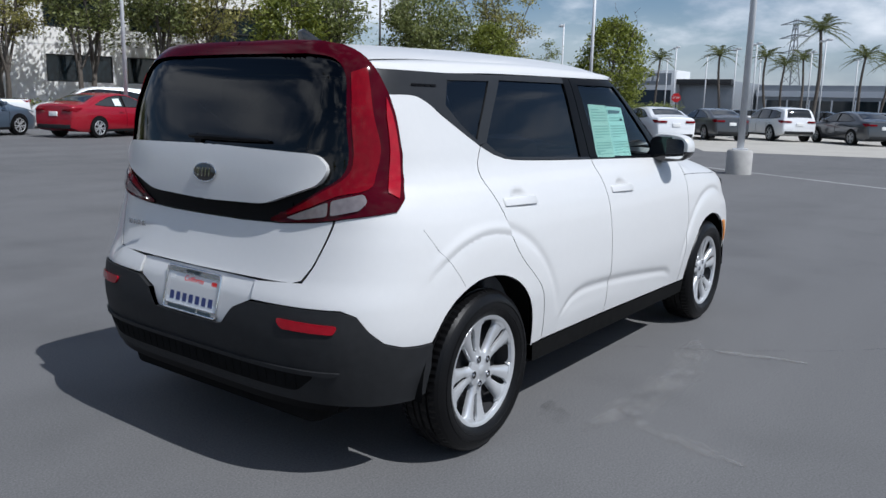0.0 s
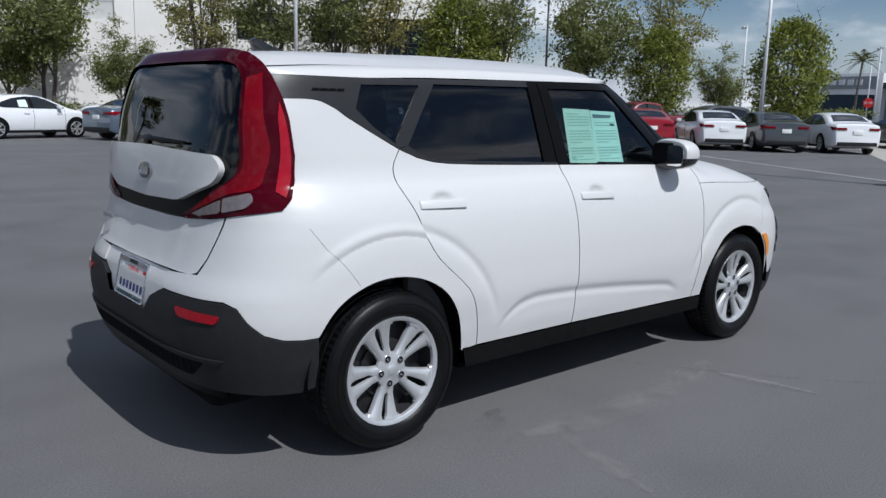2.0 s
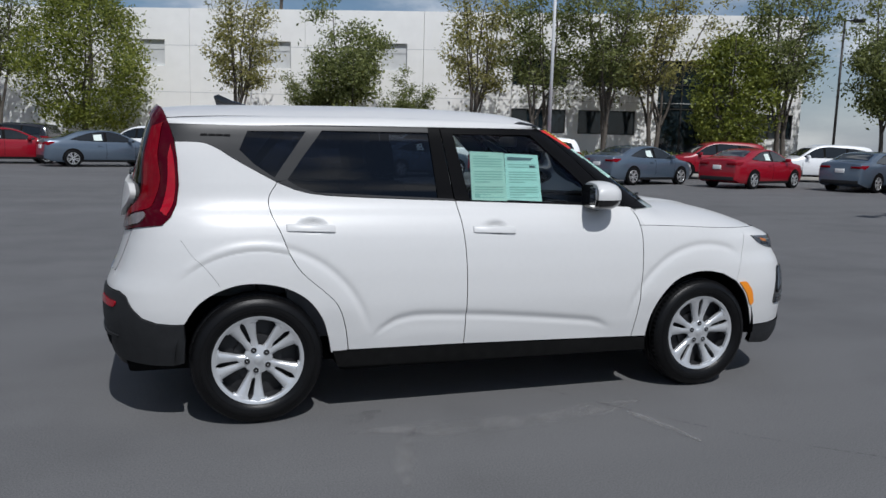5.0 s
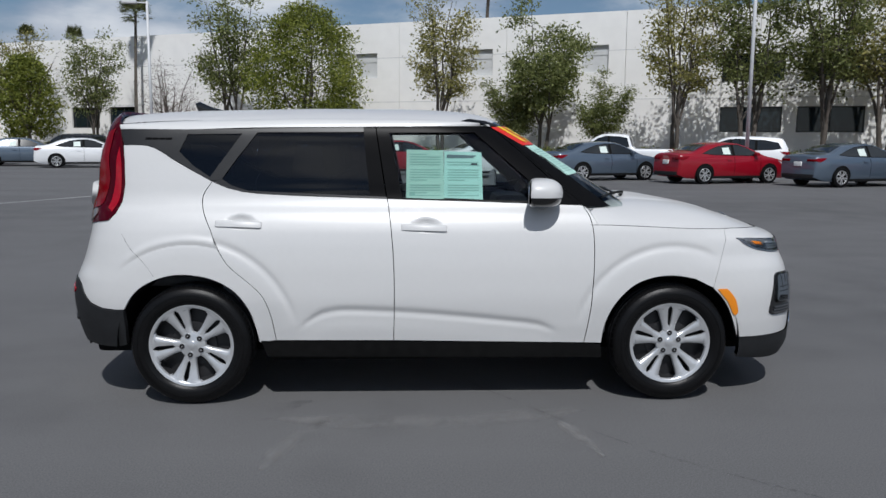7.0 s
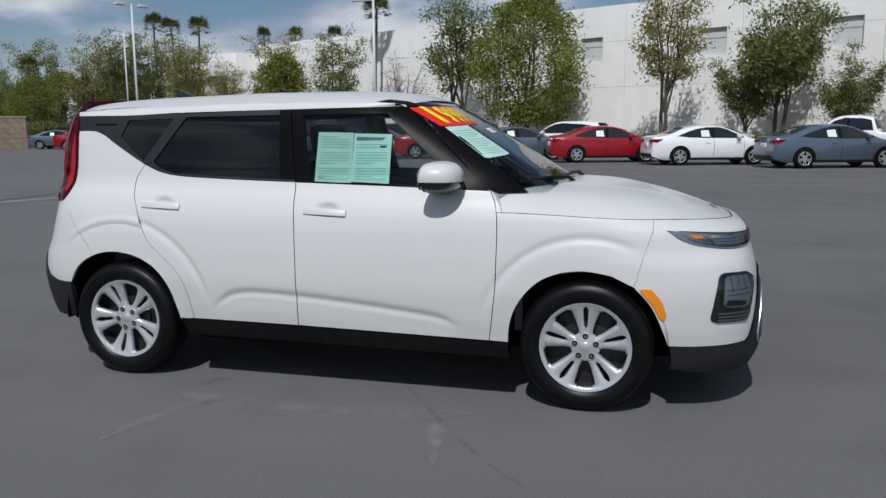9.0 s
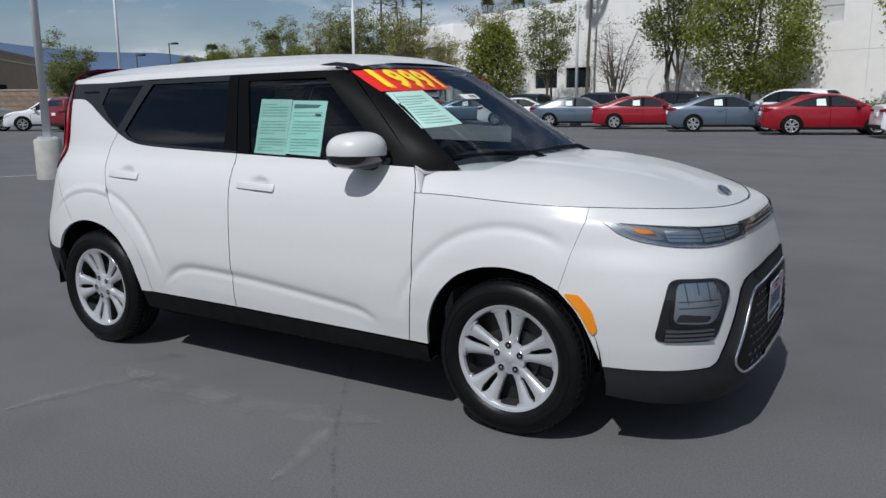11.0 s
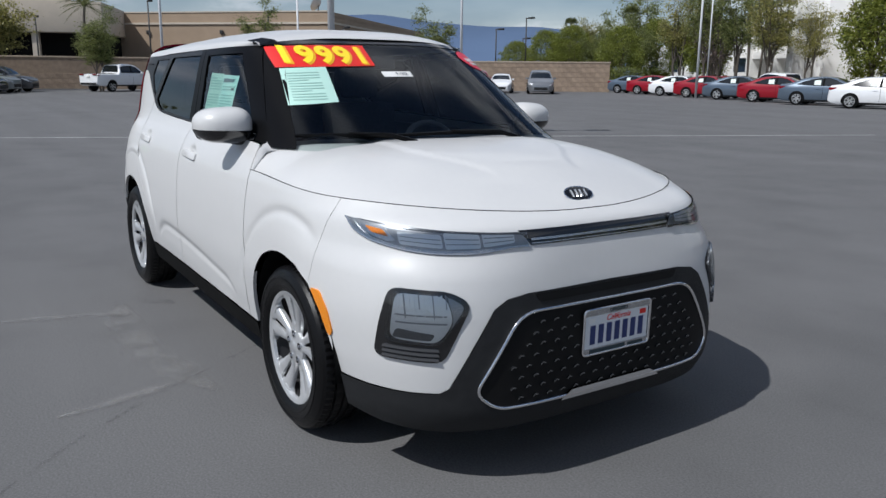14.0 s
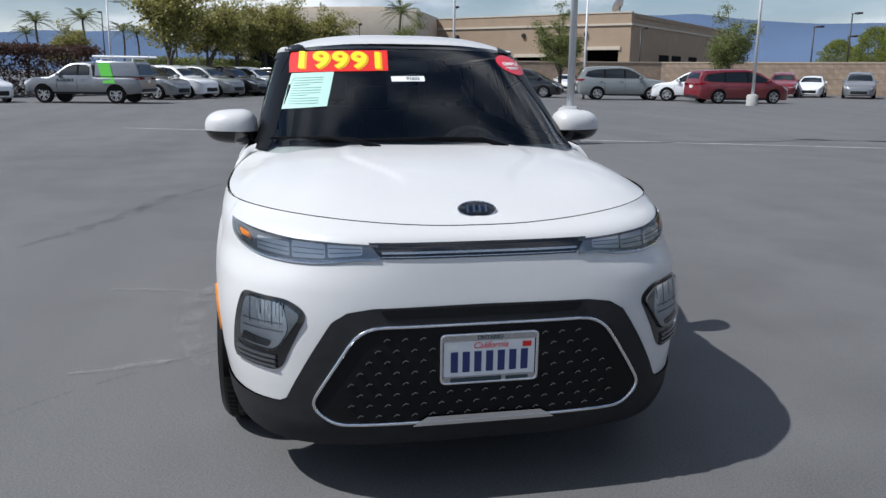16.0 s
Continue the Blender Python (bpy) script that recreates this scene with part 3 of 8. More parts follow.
for s, word in ((False, "right"), (True, "left")):
    door_f = part("front_door", sheet(front_door_outline, side_at, (0.02, 0.012), flip=s), WHITE, car)
    door_r = part("rear_door", sheet(rear_door_outline, side_at, (0.012, 0.0105), flip=s), WHITE, car)
    fender = part("front_fender", sheet(fender_outline, side_at, (0.011, 0.010), flip=s), WHITE, car)
    for door, x, z in ((door_f, -0.052, 0.968), (door_r, -1.035, 0.985)):
        # recess bowl behind the grip, then the grip itself
        bm = bmesh.new()
        box(bm, x - 0.128, x + 0.118, -0.011, 0.011, -0.017, 0.017, bevel=0.009)
        for v in bm.verts:
            t = (v.co.x - x) / 0.12
            v.co.z += z - 0.006 * t * t - 0.004 * t
            y = HALF(v.co.z) + 0.014 - 0.014 * t**4
            v.co.y = (-1 if not s else 1) * (y + (v.co.y if True else 0) * 0.8)
        bmesh.ops.recalc_face_normals(bm, faces=bm.faces)
        part("door_handle", soft(bm, 40), WHITE, door)

# rear quarters, wrapping round to the tailgate
RING_TOP = [(0.0, 1.572), (0.30, 1.571), (0.44, 1.564)]
RING_SIDE = [(-1.728, 1.550), (-1.710, 1.51), (-1.694, 1.46), (-1.674, 1.387), (-1.662, 1.31), (-1.656, 1.18), (-1.668, 1.09), (-1.695, 1.03), (-1.735, 0.99)]
RING_LOW = [(0.66, 0.968), (0.55, 0.948), (0.40, 0.934), (0.20, 0.926), (0.0, 0.924)]
WHITE_TOP = flowing([(-1.671, 1.387), (-1.548, 1.385), (-1.472, 1.356), (-1.416, 1.32), (-1.303, 1.256), (-1.197, 1.199)])
quarter = fine(WHITE_TOP, RX, 1) + fine(inset(REAR_DOOR_BACK, -G), RX, 1) + fine(ARCH_R, RX, 1)
quarter += [RX(-1.70, 0.524, 1), RX(-1.771, 0.530, 1), RX(-1.835, 0.552, 1)] + [RY(y, z) for y, z in ((0.775, 0.60), (0.745, 0.648), (0.70, 0.667), (0.45, 0.665), (0.34, 0.664), (0.335, 0.727), (0.545, 0.742), (0.575, 0.80), (0.608, 0.90), (0.622, 0.957), (0.66, 0.966))]
quarter += fine(RING_SIDE[:3:-1], RX, 1)
for s in (True, False):
    q = part("rear_quarter_panel", sheet(quarter, rear_at, (0.009, 0.0075), flip=s), WHITE, car)
    if s:
        lines = fine([(-1.655, 0.925), (-1.60, 0.845), (-1.55, 0.80), (-1.51, 0.75), (-1.476, 0.702)], RX, 1)
        bm = bmesh.new()
        pts = [Vector(rear_at(*a)) for a in lines]
        tube(bm, [Vector((p.x, -p.y - 0.0002, p.z)) for p in pts], 0.0006, 5)
        part("seam_line", bm, GAP, q)

# tailgate: lower skin, plate recess, black glass panel, red lamp ring, white blister
gate = [RY(y, z) for y, z in ((0.0, 0.922), (0.20, 0.923), (0.40, 0.931), (0.55, 0.945), (0.614, 0.955), (0.601, 0.90), (0.568, 0.80), (0.537, 0.750), (0.50, 0.738), (0.0, 0.733))]
tailgate = part("tailgate", sheet([(-a, b) for a, b in gate] + [(a, b) for a, b in reversed(gate)], rear_at, (0.04, 0.025)), WHITE, car)
low = [RY(y, z) for y, z in ((0.0, 0.731), (0.334, 0.731), (0.33, 0.66), (0.24, 0.62), (0.20, 0.55), (0.0, 0.55))]
part("plate_panel", sheet([(-a, b) for a, b in low] + [(a, b) for a, b in reversed(low)], rear_at, (0.04, 0.02), off=-0.008, lip=0.0), WHITE, tailgate)
panel = fine(RING_TOP, RY) + fine(RING_SIDE, RX, 1) + fine(RING_LOW, RY)
part("rear_window", sheet(both(panel), rear_at, (0.03, 0.02), off=-0.006), REAR_GLASS, tailgate, "dark tinted rear window")
INNER = [(0.0, 1.524)] + flowing([(0.40, 1.521), (0.515, 1.505), (0.575, 1.455), (0.604, 1.36), (0.623, 1.25), (0.634, 1.165), (0.618, 1.105), (0.56, 1.058), (0.48, 1.010), (0.41, 0.972), (0.352, 0.946)])
arc = fine(RING_TOP, RY) + fine(RING_SIDE, RX, 1) + fine(RING_LOW[:3], RY)
ring_half = arc + [RY(0.352, 0.936)] + [RY(y, z) for y, z in reversed(INNER)]
for s in (True, False):
    lamp = part("tail_lamp", sheet(ring_half, rear_at, (0.03, 0.02), off=0.006, lip=0.02, flip=s), RED_DEEP, tailgate, "deep red wrap-round tail lamp")
    bar = fine(flowing([(-1.690, 1.375), (-1.676, 1.29), (-1.672, 1.18), (-1.684, 1.09), (-1.715, 1.032)]), RX, 1) + fine(flowing([(-1.742, 1.052), (-1.722, 1.11), (-1.706, 1.20), (-1.704, 1.31)]), RX, 1)
    part("light_bar", sheet(bar, rear_at, (0.03, 0.02), off=0.010, lip=0.008, flip=s), RED_BRIGHT, lamp)
    edge_in = flowing([(0.592, 1.455), (0.618, 1.36), (0.636, 1.25), (0.646, 1.165), (0.632, 1.105), (0.572, 1.056), (0.49, 1.006), (0.415, 0.966)])
    edge_out = flowing([(0.44, 0.966), (0.53, 1.000), (0.62, 1.040), (0.694, 1.062), (0.698, 1.12), (0.697, 1.20), (0.676, 1.30), (0.648, 1.40), (0.622, 1.475)])
    part("inner_lens", sheet([RY(y, z) for y, z in edge_in + edge_out], rear_at, (0.03, 0.02), off=0.009, lip=0.006, flip=s), RED_LENS, lamp)
    part("reverse_light", sheet(rounded([RY(y, z) for y, z in ((0.602, 1.024), (0.690, 1.048), (0.706, 1.020), (0.690, 0.994), (0.604, 0.972))], 0.012), rear_at, (0.03, 0.02), off=0.012, lip=0.006, flip=s), REAR_CLEAR, lamp, "clear reversing lamp")
    part("turn_signal", sheet(rounded([RY(y, z) for y, z in ((0.590, 1.018), (0.592, 0.970), (0.48, 0.950), (0.43, 0.954))], 0.008), rear_at, (0.03, 0.02), off=0.012, lip=0.006, flip=s), REAR_CLEAR, lamp, "clear turn lamp")
low_panel = [RY(y, z) for y, z in ((0.0, 1.08), (0.40, 1.08), (0.60, 1.075), (0.56, 1.02), (0.42, 0.955), (0.33, 0.930), (0.0, 0.926))]
part("black_panel", sheet(both(low_panel), rear_at, (0.03, 0.02), off=0.001, lip=0.0), SATIN_BLACK, tailgate, "gloss black panel under the rear window")
blister = rounded([(0.0, 1.186), (0.542, 1.177), (0.585, 1.132), (0.555, 1.072), (0.33, 0.994), (0.0, 0.982)], 0.045)[3:-3]
blister = [(0.0, 1.186)] + [p for p in blister if p[0] > 0.01] + [(0.0, 0.982)]
blister = [RY(y, z) for y, z in blister]
bl = part("tailgate_blister", sheet(both(blister), rear_at, (0.03, 0.015), off=0.024, lip=0.03), WHITE, tailgate, "white raised panel below the rear window")


def oval_badge(parent, m, material=GLOSS_BLACK):
    base = part("badge", extruded([(0.065 * math.cos(a), 0.034 * math.sin(a)) for a in (2 * math.pi * k / 32 for k in range(32))], 0.006, m, 0.0015), material, parent, "oval black badge with chrome rim")
    bm = bmesh.new()
    loop = [m @ Vector((0.066 * math.cos(a), 0.035 * math.sin(a), 0.004)) for a in (2 * math.pi * k / 40 for k in range(41))]
    tube(bm, loop, 0.0028, 6, cap=False)
    part("badge_rim", soft(bm, 60), CHROME, base)
    for k, x in enumerate((-0.034, -0.012, 0.008, 0.03)):
        part("badge_bar", extruded([(x - 0.004, -0.017), (x + 0.004, -0.017), (x + 0.007, 0.017), (x - 0.001, 0.017)], 0.0085, m), CHROME, base)
    return base


def facing(p, out, up=(0, 0, 1)):
    """A frame at p whose z points out and whose y leans up."""
    z = Vector(out).normalized()
    x = Vector(up).cross(z).normalized()
    y = z.cross(x)
    r = Matrix((x, y, z)).transposed().to_4x4()
    return Matrix.Translation(p) @ r


x, y, z = rear_at(0.0001, 1.085)
oval_badge(bl, facing((x - 0.026, 0, z), (-1, 0, 0.12)))
wiper = part("rear_wiper", tubed([(-1.885, 0.16, 1.213), (-1.90, 0.02, 1.215), (-1.892, -0.30, 1.213)], [0.008, 0.012, 0.006], 6), SATIN_BLACK, tailgate, "black rear wiper")
part("wiper_pivot", turned([(0.0, -0.03), (0.022, -0.03), (0.022, 0.0), (0.0, 0.0)], 16), SATIN_BLACK, wiper).matrix_basis = pose(-1.893, 0.10, 1.205, 0, 0, 90)
for k in range(4):
    part("emblem_bar", boxed(-1.968, -1.962, 0.455 - 0.03 * k, 0.475 - 0.03 * k, 0.842, 0.862, bevel=0.002), SATIN_CHROME, tailgate)


def number_plate(parent, m, name="number_plate"):
    pl = part(name, extruded(rounded([(-0.152, -0.076), (0.152, -0.076), (0.152, 0.076), (-0.152, 0.076)], 0.012), 0.003, m), PLATE, parent, "white plate in a chrome frame")
    outer = rounded([(-0.160, -0.082), (0.160, -0.082), (0.160, 0.082), (-0.160, 0.082)], 0.015)
    bm = bmesh.new()
    tube(bm, [m @ Vector((x, y, 0.004)) for x, y in outer + outer[:1]], 0.0055, 6, cap=False)
    part("plate_frame", soft(bm, 60), CHROME, pl)
    part("frame_strip", extruded([(-0.155, 0.060), (0.155, 0.060), (0.155, 0.081), (-0.155, 0.081)], 0.006, m), SATIN_CHROME, pl)
    part("frame_strip", extruded([(-0.155, -0.081), (0.155, -0.081), (0.155, -0.060), (-0.155, -0.060)], 0.006, m), SATIN_CHROME, pl)
    for a, b, y0, y1 in ((-0.13, 0.04, -0.078, -0.064), (0.055, 0.13, -0.077, -0.066)):
        part("print_bar", extruded([(a, y0), (b, y0), (b, y1), (a, y1)], 0.0075, m), INK_DARK, pl)
    lettering("California", 0.030, 0.0006, m @ Matrix.Translation((0.002, 0.043, 0.0038)), RED_STICKER, "lettering", pl, slant=0.35)
    lettering("ONTARIO", 0.019, 0.0006, m @ Matrix.Translation((0.0, 0.0705, 0.0068)), INK_DARK, "lettering", pl, bold=0.0006)
    for k in range(7):
        x = -0.117 + 0.039 * k
        part("print_bar", extruded([(x - 0.012, -0.046), (x + 0.012, -0.046), (x + 0.012, 0.024), (x - 0.012, 0.024)], 0.0042, m), BLUE_INK, pl)
    for x, c in ((-0.125, WHITE_PAPER), (0.125, RED_STICKER)):
        part("plate_tag", extruded([(x - 0.015, 0.032), (x + 0.015, 0.032), (x + 0.015, 0.05), (x - 0.015, 0.05)], 0.0042, m), c, pl)
    return pl


number_plate(tailgate, facing((-2.012, 0.0, 0.636), (-1, 0, 0.22)))

# rear bumper in grained black
bump = [RX(x, z, 1) for x, z in ((-1.648, 0.522), (-1.70, 0.520), (-1.771, 0.526), (-1.835, 0.547))] + [RY(y, z) for y, z in ((0.778, 0.596), (0.748, 0.644), (0.70, 0.662), (0.45, 0.660), (0.335, 0.655), (0.25, 0.615), (0.20, 0.553), (0.0, 0.548))]
bump_low = [RY(0.0, 0.325), RY(0.5, 0.325), RY(0.72, 0.32)] + [RX(x, z, 1) for x, z in ((-1.80, 0.315), (-1.70, 0.315), (-1.645, 0.33), (-1.642, 0.43))]
full = [(-a, b) for a, b in bump] + bump[::-1] + bump_low[::-1] + [(-a, b) for a, b in bump_low]
rear_bumper = part("rear_bumper", sheet(full, rear_at, (0.04, 0.025), off=0.008, lip=0.03), BLACK_TRIM, car, "grained black lower rear bumper")
skirt = [RY(-0.70, 0.43), RY(0.70, 0.43), RY(0.66, 0.29), RY(-0.66, 0.29)]
part("bumper_grille", sheet(skirt, rear_at, (0.05, 0.03), off=0.002, lip=0.05), SATIN_BLACK, rear_bumper)
# Strip lies proud; its darker black stands for the shade of a recess.
part("grille_strip", sheet(rounded([RY(y, z) for y, z in ((-0.62, 0.432), (0.62, 0.432), (0.54, 0.366), (-0.54, 0.366))], 0.02), rear_at, (0.04, 0.02), off=0.0095, lip=0.004), LINER, rear_bumper)
for k in range(26):
    y = -0.55 + 0.043 * k
    part("grille_rib", sheet([RY(y, 0.425), RY(y + 0.008, 0.425), RY(y + 0.016, 0.374), RY(y + 0.008, 0.374)], rear_at, (0.05, 0.05), off=0.0112, lip=0.004), LINER, rear_bumper)
part("bumper_fold", sheet([RY(-0.70, 0.452), RY(0.70, 0.452), RY(0.68, 0.436), RY(-0.68, 0.436)], rear_at, (0.04, 0.02), off=0.016, lip=0.010), BLACK_TRIM, rear_bumper)
for s in (True, False):
    part("reflector", sheet(rounded([RY(y, z) for y, z in ((0.475, 0.622), (0.70, 0.616), (0.69, 0.586), (0.50, 0.588))], 0.02), rear_at, (0.03, 0.02), off=0.014, lip=0.01, flip=s), RED_BRIGHT, rear_bumper, "red bumper reflector")

CX = 1.0


def rim_at(a):
    """The bonnet's edge in the direction a from (CX, 0), a = 0 ahead."""
    z = 0.914 + 0.040 * ease(0.05, 0.95, a) + 0.024 * ease(0.9, 1.7, a)
    p, w, xf = NOSE_P(z), HALF(z) - 0.001, NOSE(z) - 0.001
    if a < math.pi / 2:
        c, s = math.cos(a), math.sin(a)
        k = ((c / (xf - CX)) ** p + (s / w) ** p) ** (-1 / p)
        return k, z
    return w / math.sin(a), z


GRILLE_BLACK = mat("dull_grille_black", (0.006, 0.006, 0.0065), 0.55, spec=0.2, vary=0.3, scale=30)
LAMP_DARK = mat("dark_chrome_lamp_bowl", (0.15, 0.155, 0.165), 0.22, metal=0.7)
# front: bumper skin, headlamps, grille band, fog lamps, black lower cladding, chrome-rimmed grille
OUT = 1.602
skin = [NX(OUT, 0.950, 1)] + fine([(1.604, 0.949), (1.604, 0.905), (1.569, 0.80), (1.524, 0.640)] + flowing(ARCH_F[7:]), NX, 1) + [NX(1.80, 0.350, 1)] + [NY(y, z) for y, z in ((0.78, 0.350), (0.64, 0.352), (0.45, 0.352), (0.0, 0.352))]
TOP = []
for k in range(31):
    a = 1.0 * k / 30
    r, z = rim_at(a)
    if CX + r * math.cos(a) > OUT + 0.01:
        TOP.append(NY(r * math.sin(a), z - 0.0025))
TOP.append(NX(OUT, 0.9515, 1))
front_bumper = part("front_bumper", sheet(skin[1:] + [(-a, b) for a, b in reversed(skin[1:])] + [(-a, b) for a, b in reversed(TOP)] + TOP, nose_at, (0.03, 0.0125)), WHITE, car)


def HY(y, z):
    """Places on the headlamps, drawn in a little towards their outer tips."""
    return NY(y if y < 0.6 else 0.6 + (y - 0.6) * 0.85, z)


def FY(y, z):
    """Places on the lower lamps, which sit well out at the corners."""
    return NY(y + 0.02, z)


CUP = [(0.836, 0.902), (0.78, 0.893), (0.70, 0.886), (0.60, 0.878), (0.45, 0.870), (0.335, 0.866), (0.335, 0.822), (0.40, 0.820), (0.50, 0.812), (0.60, 0.809), (0.70, 0.815), (0.76, 0.827), (0.805, 0.843), (0.833, 0.868)]
for s in (True, False):
    hl = part("headlamp", sheet([HY(y, z) for y, z in CUP], nose_at, (0.03, 0.015), off=0.0015, lip=0.02, flip=s), LAMP_SMOKE, front_bumper, "slim headlamp with amber corner")
    rim_out = [HY(y, z) for y, z in flowing([(0.839, 0.902), (0.835, 0.866), (0.806, 0.838), (0.76, 0.822), (0.70, 0.810), (0.60, 0.804), (0.50, 0.807), (0.40, 0.819), (0.335, 0.819)], 3)]
    rim_in = [HY(y, z) for y, z in flowing([(0.335, 0.827), (0.40, 0.826), (0.50, 0.819), (0.60, 0.816), (0.70, 0.822), (0.76, 0.834), (0.800, 0.850), (0.820, 0.872), (0.825, 0.898)], 3)]
    part("chrome_edge", sheet(rim_out + rim_in, nose_at, (0.03, 0.015), off=0.0055, lip=0.006, flip=s), SATIN_CHROME, hl)
    part("lamp_brow", sheet([HY(y, z) for y, z in ((0.815, 0.899), (0.70, 0.886), (0.60, 0.878), (0.45, 0.870), (0.335, 0.866), (0.335, 0.859), (0.45, 0.864), (0.60, 0.872), (0.70, 0.880))], nose_at, (0.03, 0.015), off=0.005, lip=0.005, flip=s), LAMP_DARK, hl)
    box_rim = rounded([HY(y, z) for y, z in ((0.818, 0.889), (0.765, 0.881), (0.742, 0.842), (0.765, 0.839), (0.800, 0.853), (0.816, 0.872))], 0.008)
    part("signal_box", sheet(box_rim, nose_at, (0.03, 0.015), off=0.004, lip=0.004, flip=s), SATIN_CHROME, hl)
    part("corner_light", sheet(rounded([HY(y, z) for y, z in ((0.806, 0.882), (0.769, 0.874), (0.758, 0.853), (0.796, 0.863))], 0.006), nose_at, (0.03, 0.015), off=0.0055, lip=0.003, flip=s), AMBER, hl, "amber corner light")
    for y0, y1, b0, b1 in ((0.735, 0.612, 0.833, 0.824), (0.604, 0.500, 0.822, 0.824), (0.492, 0.385, 0.826, 0.836)):
        bowl = part("reflector_bowl", sheet(rounded([HY(y, z) for y, z in ((y0, 0.872), (y1, 0.866), (y1, b1), (y0, b0))], 0.008), nose_at, (0.03, 0.015), off=0.0036, lip=0.003, flip=s), LAMP_CLEAR, hl)
        for h in (0.33, 0.66):
            z0, z1 = b0 + (0.872 - b0) * h, b1 + (0.866 - b1) * h
            part("reflector_step", sheet([HY(y0 - 0.004, z0), HY(y1 + 0.004, z1), HY(y1 + 0.004, z1 - 0.003), HY(y0 - 0.004, z0 - 0.003)], nose_at, (0.03, 0.015), off=0.005, lip=0.002, flip=s), LAMP_SMOKE, bowl)
    part("lamp_cover", sheet([HY(y, z) for y, z in CUP], nose_at, (0.03, 0.015), off=0.0075, lip=0.0, flip=s), LENS, hl)
    FOG = rounded([FY(y, z) for y, z in ((0.748, 0.704), (0.60, 0.696), (0.540, 0.655), (0.632, 0.462), (0.786, 0.468), (0.776, 0.60))], 0.035)
    fog = part("fog_lamp", sheet(FOG, nose_at, (0.03, 0.02), off=0.004, lip=0.02, flip=s), GLOSS_BLACK, front_bumper, "black framed lower lamp")
    part("reflector_bowl", sheet(rounded([FY(y, z) for y, z in ((0.736, 0.688), (0.615, 0.681), (0.600, 0.60), (0.645, 0.53), (0.757, 0.54))], 0.03), nose_at, (0.03, 0.02), off=0.008, lip=0.006, flip=s), LAMP_CLEAR, fog)
    part("reflector_bowl", sheet(rounded([FY(y, z) for y, z in ((0.612, 0.679), (0.60, 0.674), (0.562, 0.648), (0.628, 0.548), (0.598, 0.60))], 0.03), nose_at, (0.03, 0.02), off=0.008, lip=0.006, flip=s), LAMP_SMOKE, fog)
    part("lamp_cover", sheet(rounded([FY(y, z) for y, z in ((0.742, 0.695), (0.60, 0.686), (0.552, 0.652), (0.640, 0.525), (0.766, 0.53))], 0.03), nose_at, (0.03, 0.02), off=0.014, lip=0.006, flip=s), LENS, fog)
    for k in range(3):
        part("louvre", sheet([FY(y, z - 0.016 * k) for y, z in ((0.768, 0.516), (0.645, 0.512), (0.642, 0.503), (0.770, 0.507))], nose_at, (0.04, 0.02), off=0.012, lip=0.010, flip=s), LAMP_DARK, fog)
    part("reflector_bowl", sheet(rounded([FY(y, z) for y, z in ((0.742, 0.575), (0.652, 0.560), (0.664, 0.538), (0.752, 0.545))], 0.010), nose_at, (0.03, 0.02), off=0.0095, lip=0.004, flip=s), LAMP_DARK, fog)
    for k in range(11):
        y = 0.732 - 0.0115 * k
        part("lens_rib", sheet([FY(y, 0.684), FY(y - 0.003, 0.684), FY(y - 0.001, 0.640 - 0.03 * (k % 2)), FY(y + 0.002, 0.640 - 0.03 * (k % 2))], nose_at, (0.03, 0.03), off=0.0100, lip=0.003, flip=s), LAMP_SMOKE if k % 3 == 1 else LAMP_CLEAR, fog)
    for z in (0.622, 0.598):
        part("lens_rib", sheet([FY(0.742, z), FY(0.618, z - 0.002), FY(0.620, z - 0.007), FY(0.744, z - 0.005)], nose_at, (0.03, 0.03), off=0.0096, lip=0.003, flip=s), LAMP_SMOKE, fog)
band = part("upper_grille", sheet([NY(y, z) for y, z in ((-0.365, 0.873), (0.365, 0.873), (0.325, 0.824), (-0.325, 0.824))], nose_at, (0.04, 0.015), off=0.002, lip=0.02), GLOSS_BLACK, front_bumper, "slim black grille band")
part("grille_bar", sheet([NY(y, z) for y, z in ((-0.325, 0.846), (0.325, 0.846), (0.325, 0.839), (-0.325, 0.839))], nose_at, (0.04, 0.01), off=0.006, lip=0.006), SATIN_CHROME, band, "satin chrome bar")
part("grille_bar", sheet([NY(y, z) for y, z in ((-0.325, 0.831), (0.325, 0.831), (0.325, 0.828), (-0.325, 0.828))], nose_at, (0.04, 0.01), off=0.006, lip=0.006), SATIN_CHROME, band)
CLAD_TOP = [NY(y, z) for y, z in ((0.0, 0.676), (0.36, 0.672), (0.44, 0.66), (0.49, 0.63), (0.56, 0.52), (0.635, 0.372), (0.66, 0.356), (0.74, 0.352))] + [NX(1.80, 0.350, 1), NX(1.695, 0.350, 1)]
CLAD_LOW = [NX(1.70, 0.235, 1), NX(1.85, 0.215, 1)] + [NY(y, z) for y, z in ((0.70, 0.21), (0.40, 0.21), (0.0, 0.21))]
clad = part("front_lower_bumper", sheet(CLAD_TOP + CLAD_LOW + [(-a, b) for a, b in reversed(CLAD_LOW)] + [(-a, b) for a, b in reversed(CLAD_TOP)], nose_at, (0.04, 0.025), off=0.007, lip=0.03), BLACK_TRIM, car, "grained black lower front bumper")
part("air_slot", sheet(rounded([NY(y, z) for y, z in ((-0.34, 0.668), (0.34, 0.668), (0.32, 0.640), (-0.32, 0.640))], 0.015), nose_at, (0.04, 0.02), off=0.0105, lip=0.01), GRILLE_BLACK, clad)
